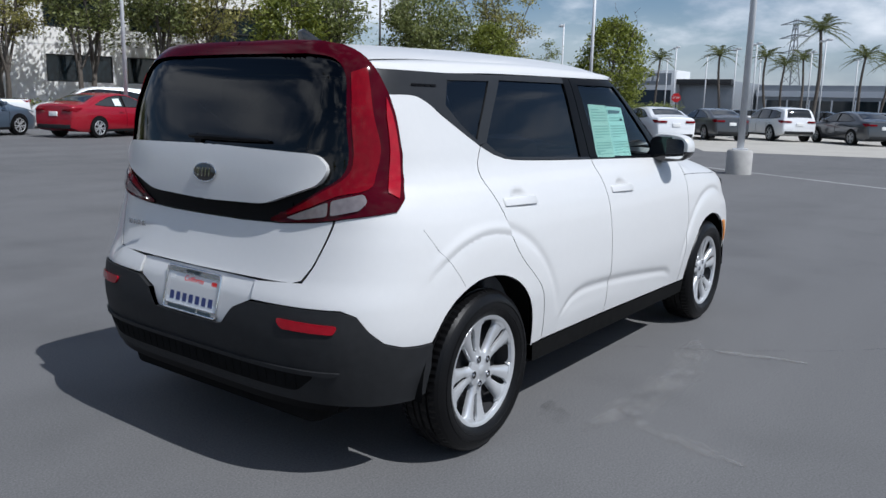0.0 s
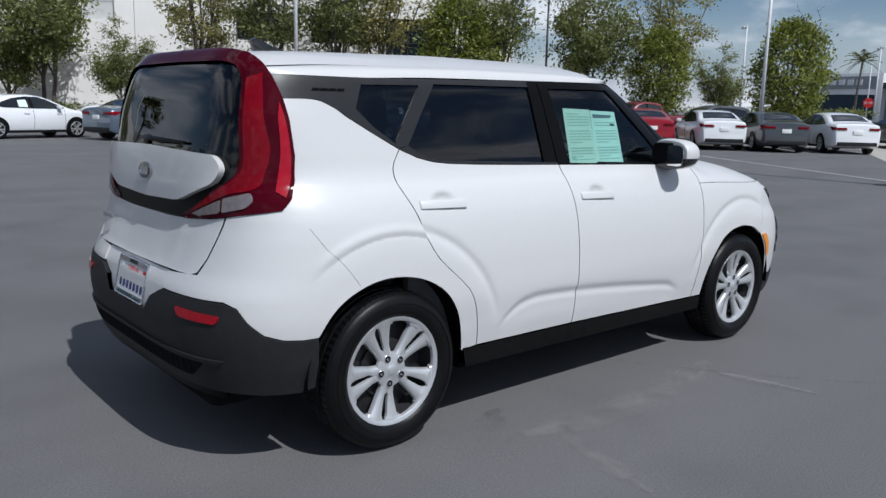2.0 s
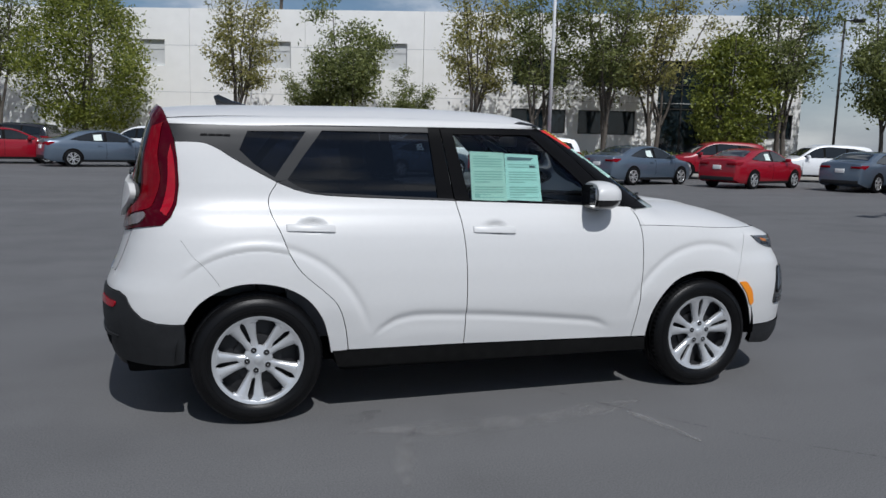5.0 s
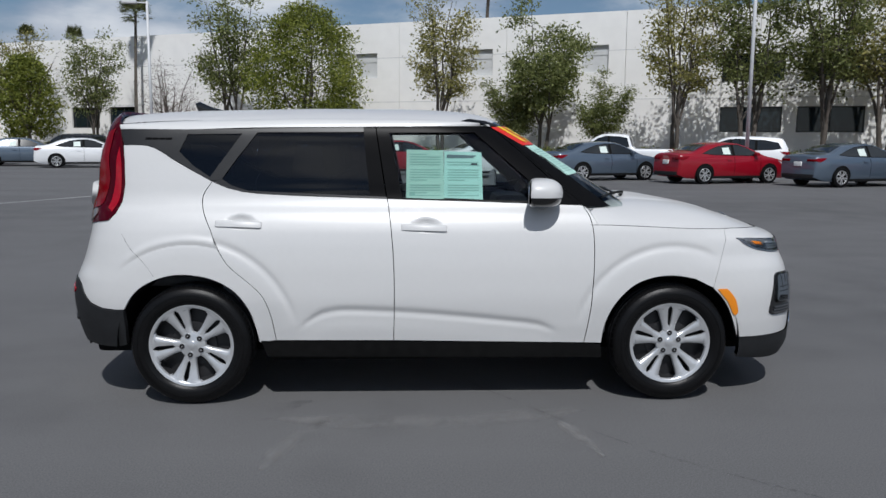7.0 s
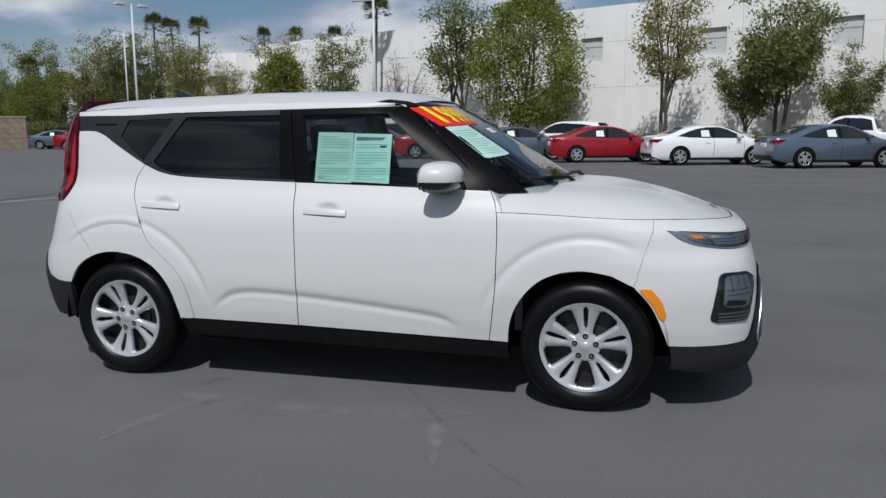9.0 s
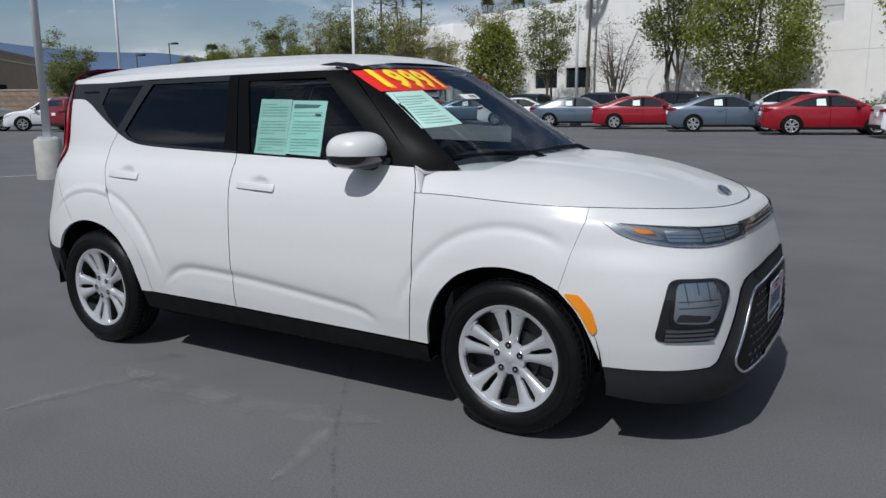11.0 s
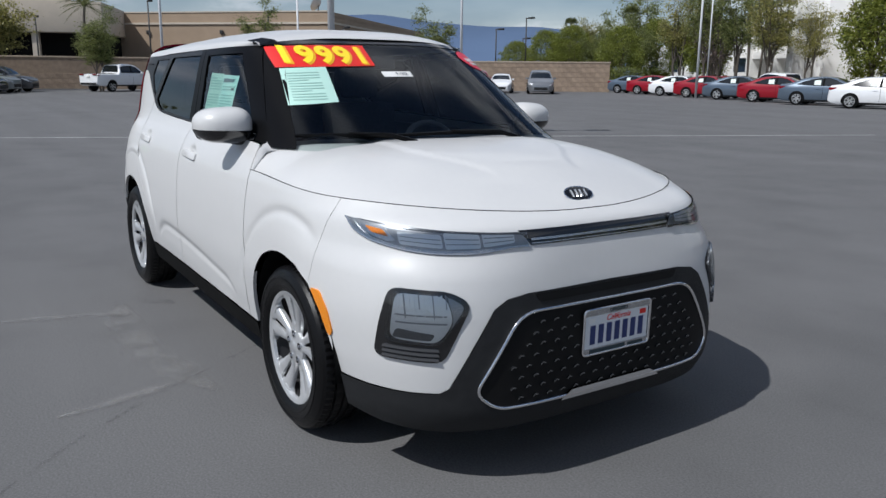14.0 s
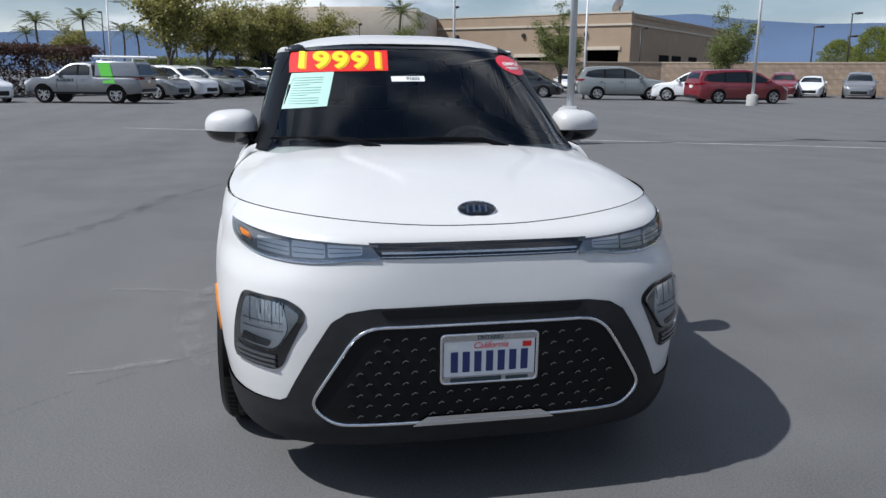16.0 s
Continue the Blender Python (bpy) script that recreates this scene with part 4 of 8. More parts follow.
half_m = [NY(y, z) for y, z in ((0.40, 0.615), (0.565, 0.355), (0.49, 0.295))]
MOUTH_ALL = rounded(half_m + [(-a, b) for a, b in reversed(half_m)], 0.07, 5)
mesh_part = part("lower_grille", sheet(MOUTH_ALL, nose_at, (0.04, 0.03), off=0.009, lip=0.01), GRILLE_BLACK, clad, "black grille with small raised chevrons")
bm = bmesh.new()
loop = dense(MOUTH_ALL, 0.04)
pts = []
for a, b in loop + loop[:1]:
    p = Vector(nose_at(a, b))
    pts.append(p + Vector((0.012, 0, 0)))
tube(bm, pts, 0.0065, 8, cap=False)
part("chrome_rim", soft(bm, 60), CHROME, clad, "chrome rim round the grille")
part("skid_plate", sheet([NY(y, z) for y, z in ((-0.19, 0.314), (0.19, 0.314), (0.24, 0.286), (-0.24, 0.286))], nose_at, (0.04, 0.02), off=0.018, lip=0.01), CHROME, clad)
chev = bpy.data.meshes.new("chevron")
cv = extruded([(-0.010, -0.007), (0.0, 0.001), (0.010, -0.002), (0.010, 0.002), (0.001, 0.006), (-0.010, -0.002)], 0.007)
cv.to_mesh(chev)
cv.free()
chev.materials.append(mat("dark_chrome_chip", (0.22, 0.23, 0.24), 0.12, metal=0.95))
for r in range(8):
    for c in range(-9, 10):
        z = 0.325 + 0.036 * r
        y = 0.058 * c + (0.029 if r % 2 else 0)
        lim = 0.40 + (0.60 - z) * 0.55 - (0.06 if z < 0.34 else 0)
        if abs(y) < lim - 0.05 and not (abs(y - 0.014) < 0.17 and 0.41 < z < 0.60):
            px, py, pz = nose_at(*NY(y, z))
            ob = part("chevron", chev, None, mesh_part)
            ob.matrix_basis = facing((px + 0.009, py, pz), (1, 0.22 * y, -0.02))
number_plate(clad, facing((2.166, 0.014, 0.504), (1, 0, -0.02)))
for s in (True, False):
    part("side_marker", sheet(rounded([NX(x, z, 1) for x, z in ((1.545, 0.632), (1.605, 0.632), (1.655, 0.574), (1.678, 0.50), (1.660, 0.478), (1.643, 0.495), (1.61, 0.56))], 0.012), nose_at, (0.03, 0.02), off=0.006, lip=0.008, flip=s), AMBER, front_bumper, "amber side marker")

# bonnet
def bonnet_at(x, y):
    dx, dy = x - CX, abs(y)
    a = math.atan2(dy, dx) if dx or dy else 0.0
    k, z = rim_at(min(a, 2.6))
    r = min(1.0, math.hypot(dx, dy) / k)
    q = 2.5 + 2.2 * ease(0.3, 1.5, a) + 4.0 * ease(1.45, 1.75, a)
    h = z + (1.100 - z) * (1 - r**q)
    # raised middle with soft folds
    fold = ease(0.0, 0.05, 0.40 - 0.17 * ease(1.35, 1.72, x) - dy) * ease(1.78, 1.62, x) if x < 1.8 else 0.0
    return (x, y, h - 0.006 + 0.007 * fold)


edge_pts = []
for k in range(41):
    a = (math.pi / 2 + 0.18) * (1 - k / 40)
    r, z = rim_at(a)
    edge_pts.append((CX + r * math.cos(a), -r * math.sin(a)))
back = [(0.835, -0.80), (0.815, -0.765), (0.93, -0.67), (1.03, -0.48), (1.10, -0.2)]
half_b = back[::-1] + edge_pts
half_b = [(1.12, 0.0)] + half_b
bonnet = part("bonnet", sheet(half_b + [(x, -y) for x, y in reversed(half_b[1:-1])], bonnet_at, (0.02, 0.02), inside=(0, 0, 0.5)), WHITE, car)
for s in (1, -1):
    bm = bmesh.new()
    tube(bm, [Vector(bonnet_at(x, y * s)) + Vector((0.001, 0.001 * s, 0.0055)) for x, y in [(x, -y) for x, y in edge_pts]], 0.0017, 5)
    part("seam_line", bm, GAP, bonnet)
for s in (-1, 1):
    ring = [Vector((0.822, flank(0.822, 1.068), 1.068)), Vector((0.79, 0.746, 1.084)), Vector((0.845, 0.714, 1.066))]
    ring += [Vector(bonnet_at(x, -y)) + Vector((0, 0, -0.003)) for x, y in ((0.945, -0.668), (0.838, -0.768), (0.868, -0.815))] + [Vector((x, flank(x, z), z)) for x, z in ((0.884, 0.978), (0.870, 1.000), (0.835, 1.060))]
    bm = bmesh.new()
    mid = bm.verts.new(sum(ring, Vector()) / len(ring) + Vector((0, 0, 0.008)))
    vs = [bm.verts.new(p) for p in ring]
    for p, q in zip(vs, vs[1:] + vs[:1]):
        bm.faces.new((mid, p, q))
    for v in bm.verts:
        v.co.y *= s
    bmesh.ops.recalc_face_normals(bm, faces=bm.faces)
    if sum(f.normal.z for f in bm.faces) < 0:
        bmesh.ops.reverse_faces(bm, faces=bm.faces)
    part("fender_corner", soft(bm, 179), WHITE, car)
x, y, z = bonnet_at(1.928, 0.0)
oval_badge(bonnet, facing((x, 0.02, z + 0.004), (0.62, 0, 0.75)))
cowl = [(0.70, -0.70), (0.83, -0.75), (0.95, -0.66), (1.07, -0.45), (1.125, -0.2), (1.135, 0.0)]
cowl_all = cowl + [(x, -y) for x, y in reversed(cowl[:-1])]
part("cowl", sheet(cowl_all, lambda x, y: (x, y, 1.070 - 0.03 * abs(y)), (0.08, 0.08), lip=0.05, inside=(0, 0, 0.5)), SATIN_BLACK, car, "black cowl below the windscreen")

# roof
ROOF_Z = curve((-1.80, 1.552), (-1.69, 1.570), (-1.40, 1.590), (-1.0, 1.602), (-0.60, 1.611), (-0.2, 1.611), (0.08, 1.604), (0.22, 1.592), (0.31, 1.574), (0.385, 1.546))
ROOF_BASE = curve((-1.66, 1.475), (-1.37, 1.475), (-1.01, 1.487), (-0.334, 1.498), (0.30, 1.507))


def roof_at(x, y):
    return (x, y, ROOF_Z(x) - 0.062 * (abs(y) / 0.585) ** 3.4 - 0.006 * (abs(y) / 0.585) ** 2)


half_r = [(0.378, 0.0), (0.376, -0.2), (0.366, -0.38), (0.346, -0.50), (0.318, -0.575), (0.10, -0.59), (-0.5, -0.592), (-1.2, -0.588), (-1.70, -0.575), (-1.725, -0.54), (-1.735, -0.40), (-1.738, 0.0)]
part("roof", sheet(half_r + [(x, -y) for x, y in reversed(half_r[1:-1])], roof_at, (0.06, 0.03), lip=0.0, inside=(0, 0, 0.5)), WHITE, car)


def cant_at(x, t):
    zb = ROOF_BASE(x)
    a, b = Vector((x, -upper_flank(x, zb), zb)), Vector(roof_at(x, -0.588))
    p = a.lerp(b, t)
    out = 0.014 * math.sin(math.pi * t)
    return (p.x, p.y - out * 0.7, p.z + out * 0.7)


for s in (False, True):
    part("roof_side", sheet([(-1.70, 0), (0.30, 0), (0.318, 1), (-1.715, 1)], cant_at, (0.06, 0.1), lip=0.0, flip=s), WHITE, car)
    bm = bmesh.new()
    tip = [Vector(roof_at(x, (-1 if not s else 1) * y)) + Vector((0, 0, 0.004)) for x, y in ((0.376, 0.500), (0.322, 0.584), (0.15, 0.590), (0.205, 0.535), (0.30, 0.512))]
    bm.faces.new([bm.verts.new(p) for p in tip])
    part("ditch_cover", bm, SATIN_BLACK, car)
fin = extruded([(-0.11, 0), (0.09, 0), (-0.02, 0.028), (-0.10, 0.062), (-0.125, 0.05)], 0.03, pose(-1.33, 0.015, 1.590, 90, 0, 0), 0.008)
part("roof_aerial", fin, GLOSS_BLACK, car, "black shark-fin aerial")

# greenhouse: pillars, panes and their rubbers
FRAME = mat("grey_black_pillar_film", (0.019, 0.0195, 0.0205), 0.40, spec=0.35, vary=0.15, scale=20)
PANES = {
    "quarter": [(-1.372, 1.356), (-1.330, 1.449), (-1.040, 1.455), (-1.205, 1.222), (-1.30, 1.285)],
    "rear": [(-0.958, 1.462), (-0.385, 1.468), (-0.350, 1.124), (-1.00, 1.150), (-1.09, 1.178), (-1.142, 1.212), (-1.064, 1.322)],
    "front": [(-0.246, 1.465), (0.225, 1.471), (0.52, 1.215), (0.60, 1.135), (0.60, 1.100), (-0.172, 1.114)],
}
top = lambda x: ROOF_BASE(x) - 0.001  # noqa: E731
window_frames = [
    [(-1.671, 1.389), (-1.548, 1.388), (-1.472, 1.359), (-1.412, 1.323), (-1.372, 1.356), (-1.330, 1.449), (-1.30, 1.4495), (-1.30, top(-1.30)), (-1.698, top(-1.655))],
    [(-1.412, 1.323), (-1.303, 1.259), (-1.197, 1.202), (-1.142, 1.212), (-1.205, 1.222), (-1.30, 1.285), (-1.372, 1.356)],
    [(-1.30, top(-1.3)), (-1.30, 1.4495), (-1.040, 1.455), (-1.205, 1.222), (-1.142, 1.212), (-1.064, 1.322), (-0.958, 1.462), (-0.385, 1.468), (-0.385, top(-0.385))],
    [(-1.142, 1.212), (-1.19, 1.199), (-1.13, 1.173), (-1.05, 1.149), (-0.90, 1.134), (-0.254, 1.112), (-0.262, 1.121), (-0.350, 1.124), (-1.00, 1.150), (-1.09, 1.178)],
    [(-0.385, top(-0.385)), (-0.385, 1.468), (-0.350, 1.124), (-0.262, 1.121), (-0.262, 1.118), (-0.322, top(-0.322))],
    [(-0.316, top(-0.316)), (-0.255, 1.118), (-0.172, 1.114), (-0.246, 1.465), (-0.246, top(-0.246))],
    [(-0.246, top(-0.246)), (-0.246, 1.465), (0.225, 1.471), (0.52, 1.215), (0.60, 1.135), (0.60, 1.100), (-0.172, 1.114), (-0.255, 1.113), (0.30, 1.0965), (0.79, 1.082), (0.70, 1.17), (0.50, 1.35), (0.32, top(0.30) - 0.004), (0.28, top(0.28))],
]
window_frames[-1:] = [
    [(-0.246, top(-0.246)), (-0.246, 1.465), (0.225, 1.471), (0.52, 1.215), (0.60, 1.135), (0.70, 1.165), (0.50, 1.35), (0.32, top(0.30) - 0.004), (0.28, top(0.28))],
    [(0.60, 1.135), (0.60, 1.100), (-0.172, 1.114), (-0.255, 1.113), (0.30, 1.0965), (0.80, 1.081), (0.70, 1.165)],
]
for s in (False, True):
    for k, f in enumerate(window_frames):
        part("window_frame", sheet(f, upper_at, (0.05, 0.03), off=-0.001, lip=0.014, flip=s), FRAME if k < 4 else SATIN_BLACK, car)
    part("quarter_window", sheet(PANES["quarter"], upper_at, (0.06, 0.05), off=-0.006, lip=0.0, flip=s), PRIVACY, car, "dark privacy glass")
    part("rear_door_window", sheet(PANES["rear"], upper_at, (0.06, 0.05), off=-0.008, lip=0.0, flip=s), PRIVACY, car, "dark privacy glass")
    part("front_door_window", sheet(PANES["front"], upper_at, (0.06, 0.05), off=-0.008, lip=0.0, flip=s), CLEAR, car, "lightly tinted front door glass")
    for k in range(4):
        x = -1.555 + 0.036 * k
        part("emblem_bar", sheet([(x, 1.421), (x + 0.033, 1.421), (x + 0.035, 1.429), (x + 0.004, 1.429)], upper_at, (0.05, 0.05), off=0.003, lip=0.003, flip=s), SATIN_BLACK, car)
# windscreen and its pillars
edge_s = [(0.325, 1.512), (0.50, 1.366), (0.70, 1.185), (0.84, 1.066)]
screen = [GX(x, z, 1) for x, z in edge_s] + [GY(y, z) for y, z in ((0.60, 1.062), (0.35, 1.062), (0.0, 1.062))]
head = [GY(y, z) for y, z in ((0.0, 1.542), (0.25, 1.540), (0.42, 1.533), (0.52, 1.522))]
windscreen = part("windscreen", sheet(screen + [(-a, b) for a, b in reversed(screen[:-1])] + [(-a, b) for a, b in reversed(head)][0:0] + [(-a, b) for a, b in reversed(head[1:])] + head, screen_at, (0.05, 0.04), off=0.0, lip=0.0), SCREEN, car, "tinted windscreen with stickers inside")
black_band = [GX(x, z, 1) for x, z in edge_s]
for s in (True, False):
    part("screen_border", sheet(black_band + [(a - 0.10, b) for a, b in reversed(black_band)], screen_at, (0.05, 0.04), off=0.002, lip=0.0, flip=s), SATIN_BLACK, windscreen)
    pil = [(a + 0.0, b) for a, b in black_band] + [GX(x, z, 1) for x, z in ((0.79, 1.083), (0.70, 1.167), (0.50, 1.352), (0.315, 1.506))]
    part("front_pillar", sheet(pil, screen_at, (0.05, 0.04), off=0.0, lip=0.02, flip=s), SATIN_BLACK, car)
topband = [GY(y, z) for y, z in ((0.53, 1.52), (0.42, 1.533), (0.25, 1.540), (0.0, 1.542))]
part("screen_border", sheet(topband + [(-a, b) for a, b in reversed(topband[:-1])] + [(-a, b - 0.02) for a, b in topband] + [(a, b - 0.02) for a, b in reversed(topband[:-1])], screen_at, (0.05, 0.04), off=0.002, lip=0.0), GLOSS_BLACK, windscreen)

# sills, wheel wells, floor pan
for s in (False, True):
    # Blacker than the other trim: shade under the flank is in the colour.
    part("sill", sheet([(-0.93, 0.352), (-0.86, 0.350), (-0.22, 0.345), (0.82, 0.326), (0.915, 0.322), (0.925, 0.245), (-0.22, 0.255), (-0.90, 0.262)], side_at, (0.06, 0.03), off=0.004, lip=0.05, flip=s), LINER, car, "black plastic sill")
    for xc in (-1.3, 1.3):
        bm = bmesh.new()
        y0, y1 = (-0.865, -0.56) if not s else (0.56, 0.865)
        prev = None
        for k in range(25):
            a = math.radians(-4 + 188 * k / 24)
            r = 0.392
            ring = [bm.verts.new((xc + r * math.cos(a), y, 0.335 + r * math.sin(a))) for y in (y0, y1)]
            if prev:
                bm.faces.new((prev[0], prev[1], ring[1], ring[0]))
            prev = ring
        inner = y1 if not s else y0
        bm.faces.new([bm.verts.new((xc + 0.392 * math.cos(math.radians(a)), inner, 0.335 + 0.392 * math.sin(math.radians(a)))) for a in range(-4, 186, 10)])
        part("wheel_well", soft(bm, 40), LINER, car)
part("floor_pan", boxed(-1.92, 2.02, -0.56, 0.56, 0.21, 0.36, bevel=0.04), LINER, car)
part("floor_pan", boxed(-0.88, 0.88, -0.80, 0.80, 0.22, 0.36, bevel=0.03), LINER, car)
part("bulkhead", boxed(0.93, 0.97, -0.74, 0.74, 0.36, 1.03), CABIN, car)
part("nose_core", boxed(0.98, 1.90, -0.55, 0.55, 0.3, 0.84, bevel=0.05), LINER, car)

# cabin seen through the panes
part("dashboard", boxed(0.50, 1.00, -0.70, 0.70, 0.72, 1.03, bevel=0.08), CABIN, car)
part("instrument_hood", boxed(0.44, 0.66, 0.20, 0.54, 0.98, 1.075, bevel=0.05), CABIN, car)
part("instrument_hood", boxed(0.46, 0.66, -0.62, -0.12, 0.98, 1.06, bevel=0.05), CABIN, car)
wheel_ring = turned([(0.175 + 0.016 * math.cos(a), 0.016 * math.sin(a)) for a in (2 * math.pi * k / 8 for k in range(8))], 36, closed=True)
part("steering_wheel", wheel_ring, CABIN, car).matrix_basis = pose(0.36, 0.37, 0.955, 0, 0, 90) @ pose(0, 0, 0, -25, 0, 0)
part("steering_hub", boxed(0.34, 0.40, 0.25, 0.49, 0.915, 0.985, bevel=0.03), SATIN_BLACK, car)
for y in (-0.37, 0.37):
    seat = part("front_seat", boxed(-0.42, 0.12, y - 0.25, y + 0.25, 0.42, 0.62, bevel=0.06), CLOTH, car)
    part("backrest", boxed(-0.11, 0.05, -0.24, 0.24, 0.0, 0.62, bevel=0.06, m=pose(-0.38, y, 0.60, 0, -14, 0)), CLOTH, seat)
    part("headrest", boxed(-0.06, 0.05, -0.14, 0.14, 0.0, 0.19, bevel=0.045, m=pose(-0.555, y, 1.225, 0, -8, 0)), CLOTH, seat)
part("rear_seat", boxed(-1.20, -0.68, -0.66, 0.66, 0.42, 0.62, bevel=0.06), CLOTH, car)
part("rear_backrest", boxed(-0.11, 0.05, -0.66, 0.66, 0.0, 0.56, bevel=0.06, m=pose(-1.16, 0, 0.60, 0, -14, 0)), CLOTH, car)
for y in (-0.40, 0.0, 0.40):
    part("rear_headrest", boxed(-0.05, 0.05, -0.13, 0.13, 0.0, 0.16, bevel=0.04, m=pose(-1.31, y, 1.15, 0, -8, 0)), CLOTH, car)
part("load_floor", boxed(-1.85, -1.25, -0.60, 0.60, 0.60, 0.66, bevel=0.02), CABIN, car)
part("headlining", sheet([(0.36, -0.50), (0.36, 0.50), (-1.66, 0.50), (-1.66, -0.50)], lambda x, y: (x, y, ROOF_Z(x) - 0.045 - 0.03 * (abs(y) / 0.5) ** 3), (0.2, 0.2), lip=0.0, inside=(0, 0, 0.5)), HEADLINER, car)
for s in (-1, 1):
    part("door_lining", boxed(-1.15, 0.80, s * 0.74 - 0.02, s * 0.74 + 0.02, 0.40, 1.06, bevel=0.015), CABIN, car)
part("rear_view_mirror", boxed(0.36, 0.39, -0.12, 0.12, 1.40, 1.465, bevel=0.02), CABIN, car)

# door mirrors: rounded white cap over a black lower half
def mirror_shell(s, z_low, z_high):
    bm = bmesh.new()
    rows, nu, nv = [], 40, 14

    def power(c, p):
        return math.copysign(abs(c) ** p, c)

    for j in range(nv + 1):
        f = math.asin(z_low) + (math.asin(z_high) - math.asin(z_low)) * j / nv
        row = []
        for i in range(nu):
            a = 2 * math.pi * i / nu
            x = (0.118 if math.cos(a) > 0 else 0.098) * power(math.cos(f), 0.75) * power(math.cos(a), 0.8)
            y = 0.124 * power(math.cos(f), 0.62) * power(math.sin(a), 0.72)
            z = 0.080 * power(math.sin(f), 0.85)
            x = max(x, -0.052)
            x -= 0.022 * (y * s / 0.124) * (1 if y * s > 0 else 0.3)
            z *= 1 - 0.10 * (y * s / 0.124)
            row.append(bm.verts.new((0.566 + x, s * 0.868 + y, 1.147 + z)))
        rows.append(row)
    for p, q in zip(rows, rows[1:]):
        for i in range(nu):
            bm.faces.new((p[i], p[(i + 1) % nu], q[(i + 1) % nu], q[i]))
    bm.faces.new(rows[0][::-1])
    bm.faces.new(rows[-1])
    bmesh.ops.remove_doubles(bm, verts=bm.verts, dist=1e-5)
    bmesh.ops.recalc_face_normals(bm, faces=bm.faces)
    return soft(bm, 38)


for s in (-1, 1):
    mirror = part("door_mirror", mirror_shell(s, -0.17, 0.999), WHITE, car, "white door mirror with black lower half")
    part("mirror_base", mirror_shell(s, -0.999, -0.20), GLOSS_BLACK, mirror)
    part("mirror_arm", tubed([(0.575, s * 0.83, 1.084), (0.61, s * 0.77, 1.080), (0.65, s * 0.735, 1.086), (0.67, s * 0.705, 1.09)], [0.024, 0.026, 0.030, 0.036], 10), GLOSS_BLACK, mirror)
    part("mirror_rim", extruded(rounded([(-0.112, -0.066), (0.112, -0.066), (0.112, 0.062), (-0.112, 0.062)], 0.045), 0.004, facing((0.515, s * 0.868, 1.145), (-1, 0, 0))), GLOSS_BLACK, mirror)
    part("mirror_glass", extruded(rounded([(-0.102, -0.056), (0.102, -0.056), (0.102, 0.052), (-0.102, 0.052)], 0.038), 0.003, facing((0.5105, s * 0.868, 1.145), (-1, -0.25 * s, 0))), MIRROR, mirror)
# wipers
for y0, y1 in ((0.28, -0.30), (-0.28, -0.68)):
    a = Vector(screen_at(*GY(y0, 1.098))) + Vector((0.022, 0, 0.014))
    b = Vector(screen_at(*GY(y1, 1.106))) + Vector((0.022, 0, 0.014))
    w = part("wiper", tubed([a, (a + b) / 2 + Vector((0.012, 0, 0.008)), b], [0.006, 0.009, 0.006], 6), SATIN_BLACK, car)
    part("wiper_arm", tubed([a + Vector((0.05, 0.06, -0.02)), a + Vector((0.03, -0.05, 0.012)), (a + b) / 2 + Vector((0.015, 0, 0.015))], [0.012, 0.01, 0.006], 6), SATIN_BLACK, w)


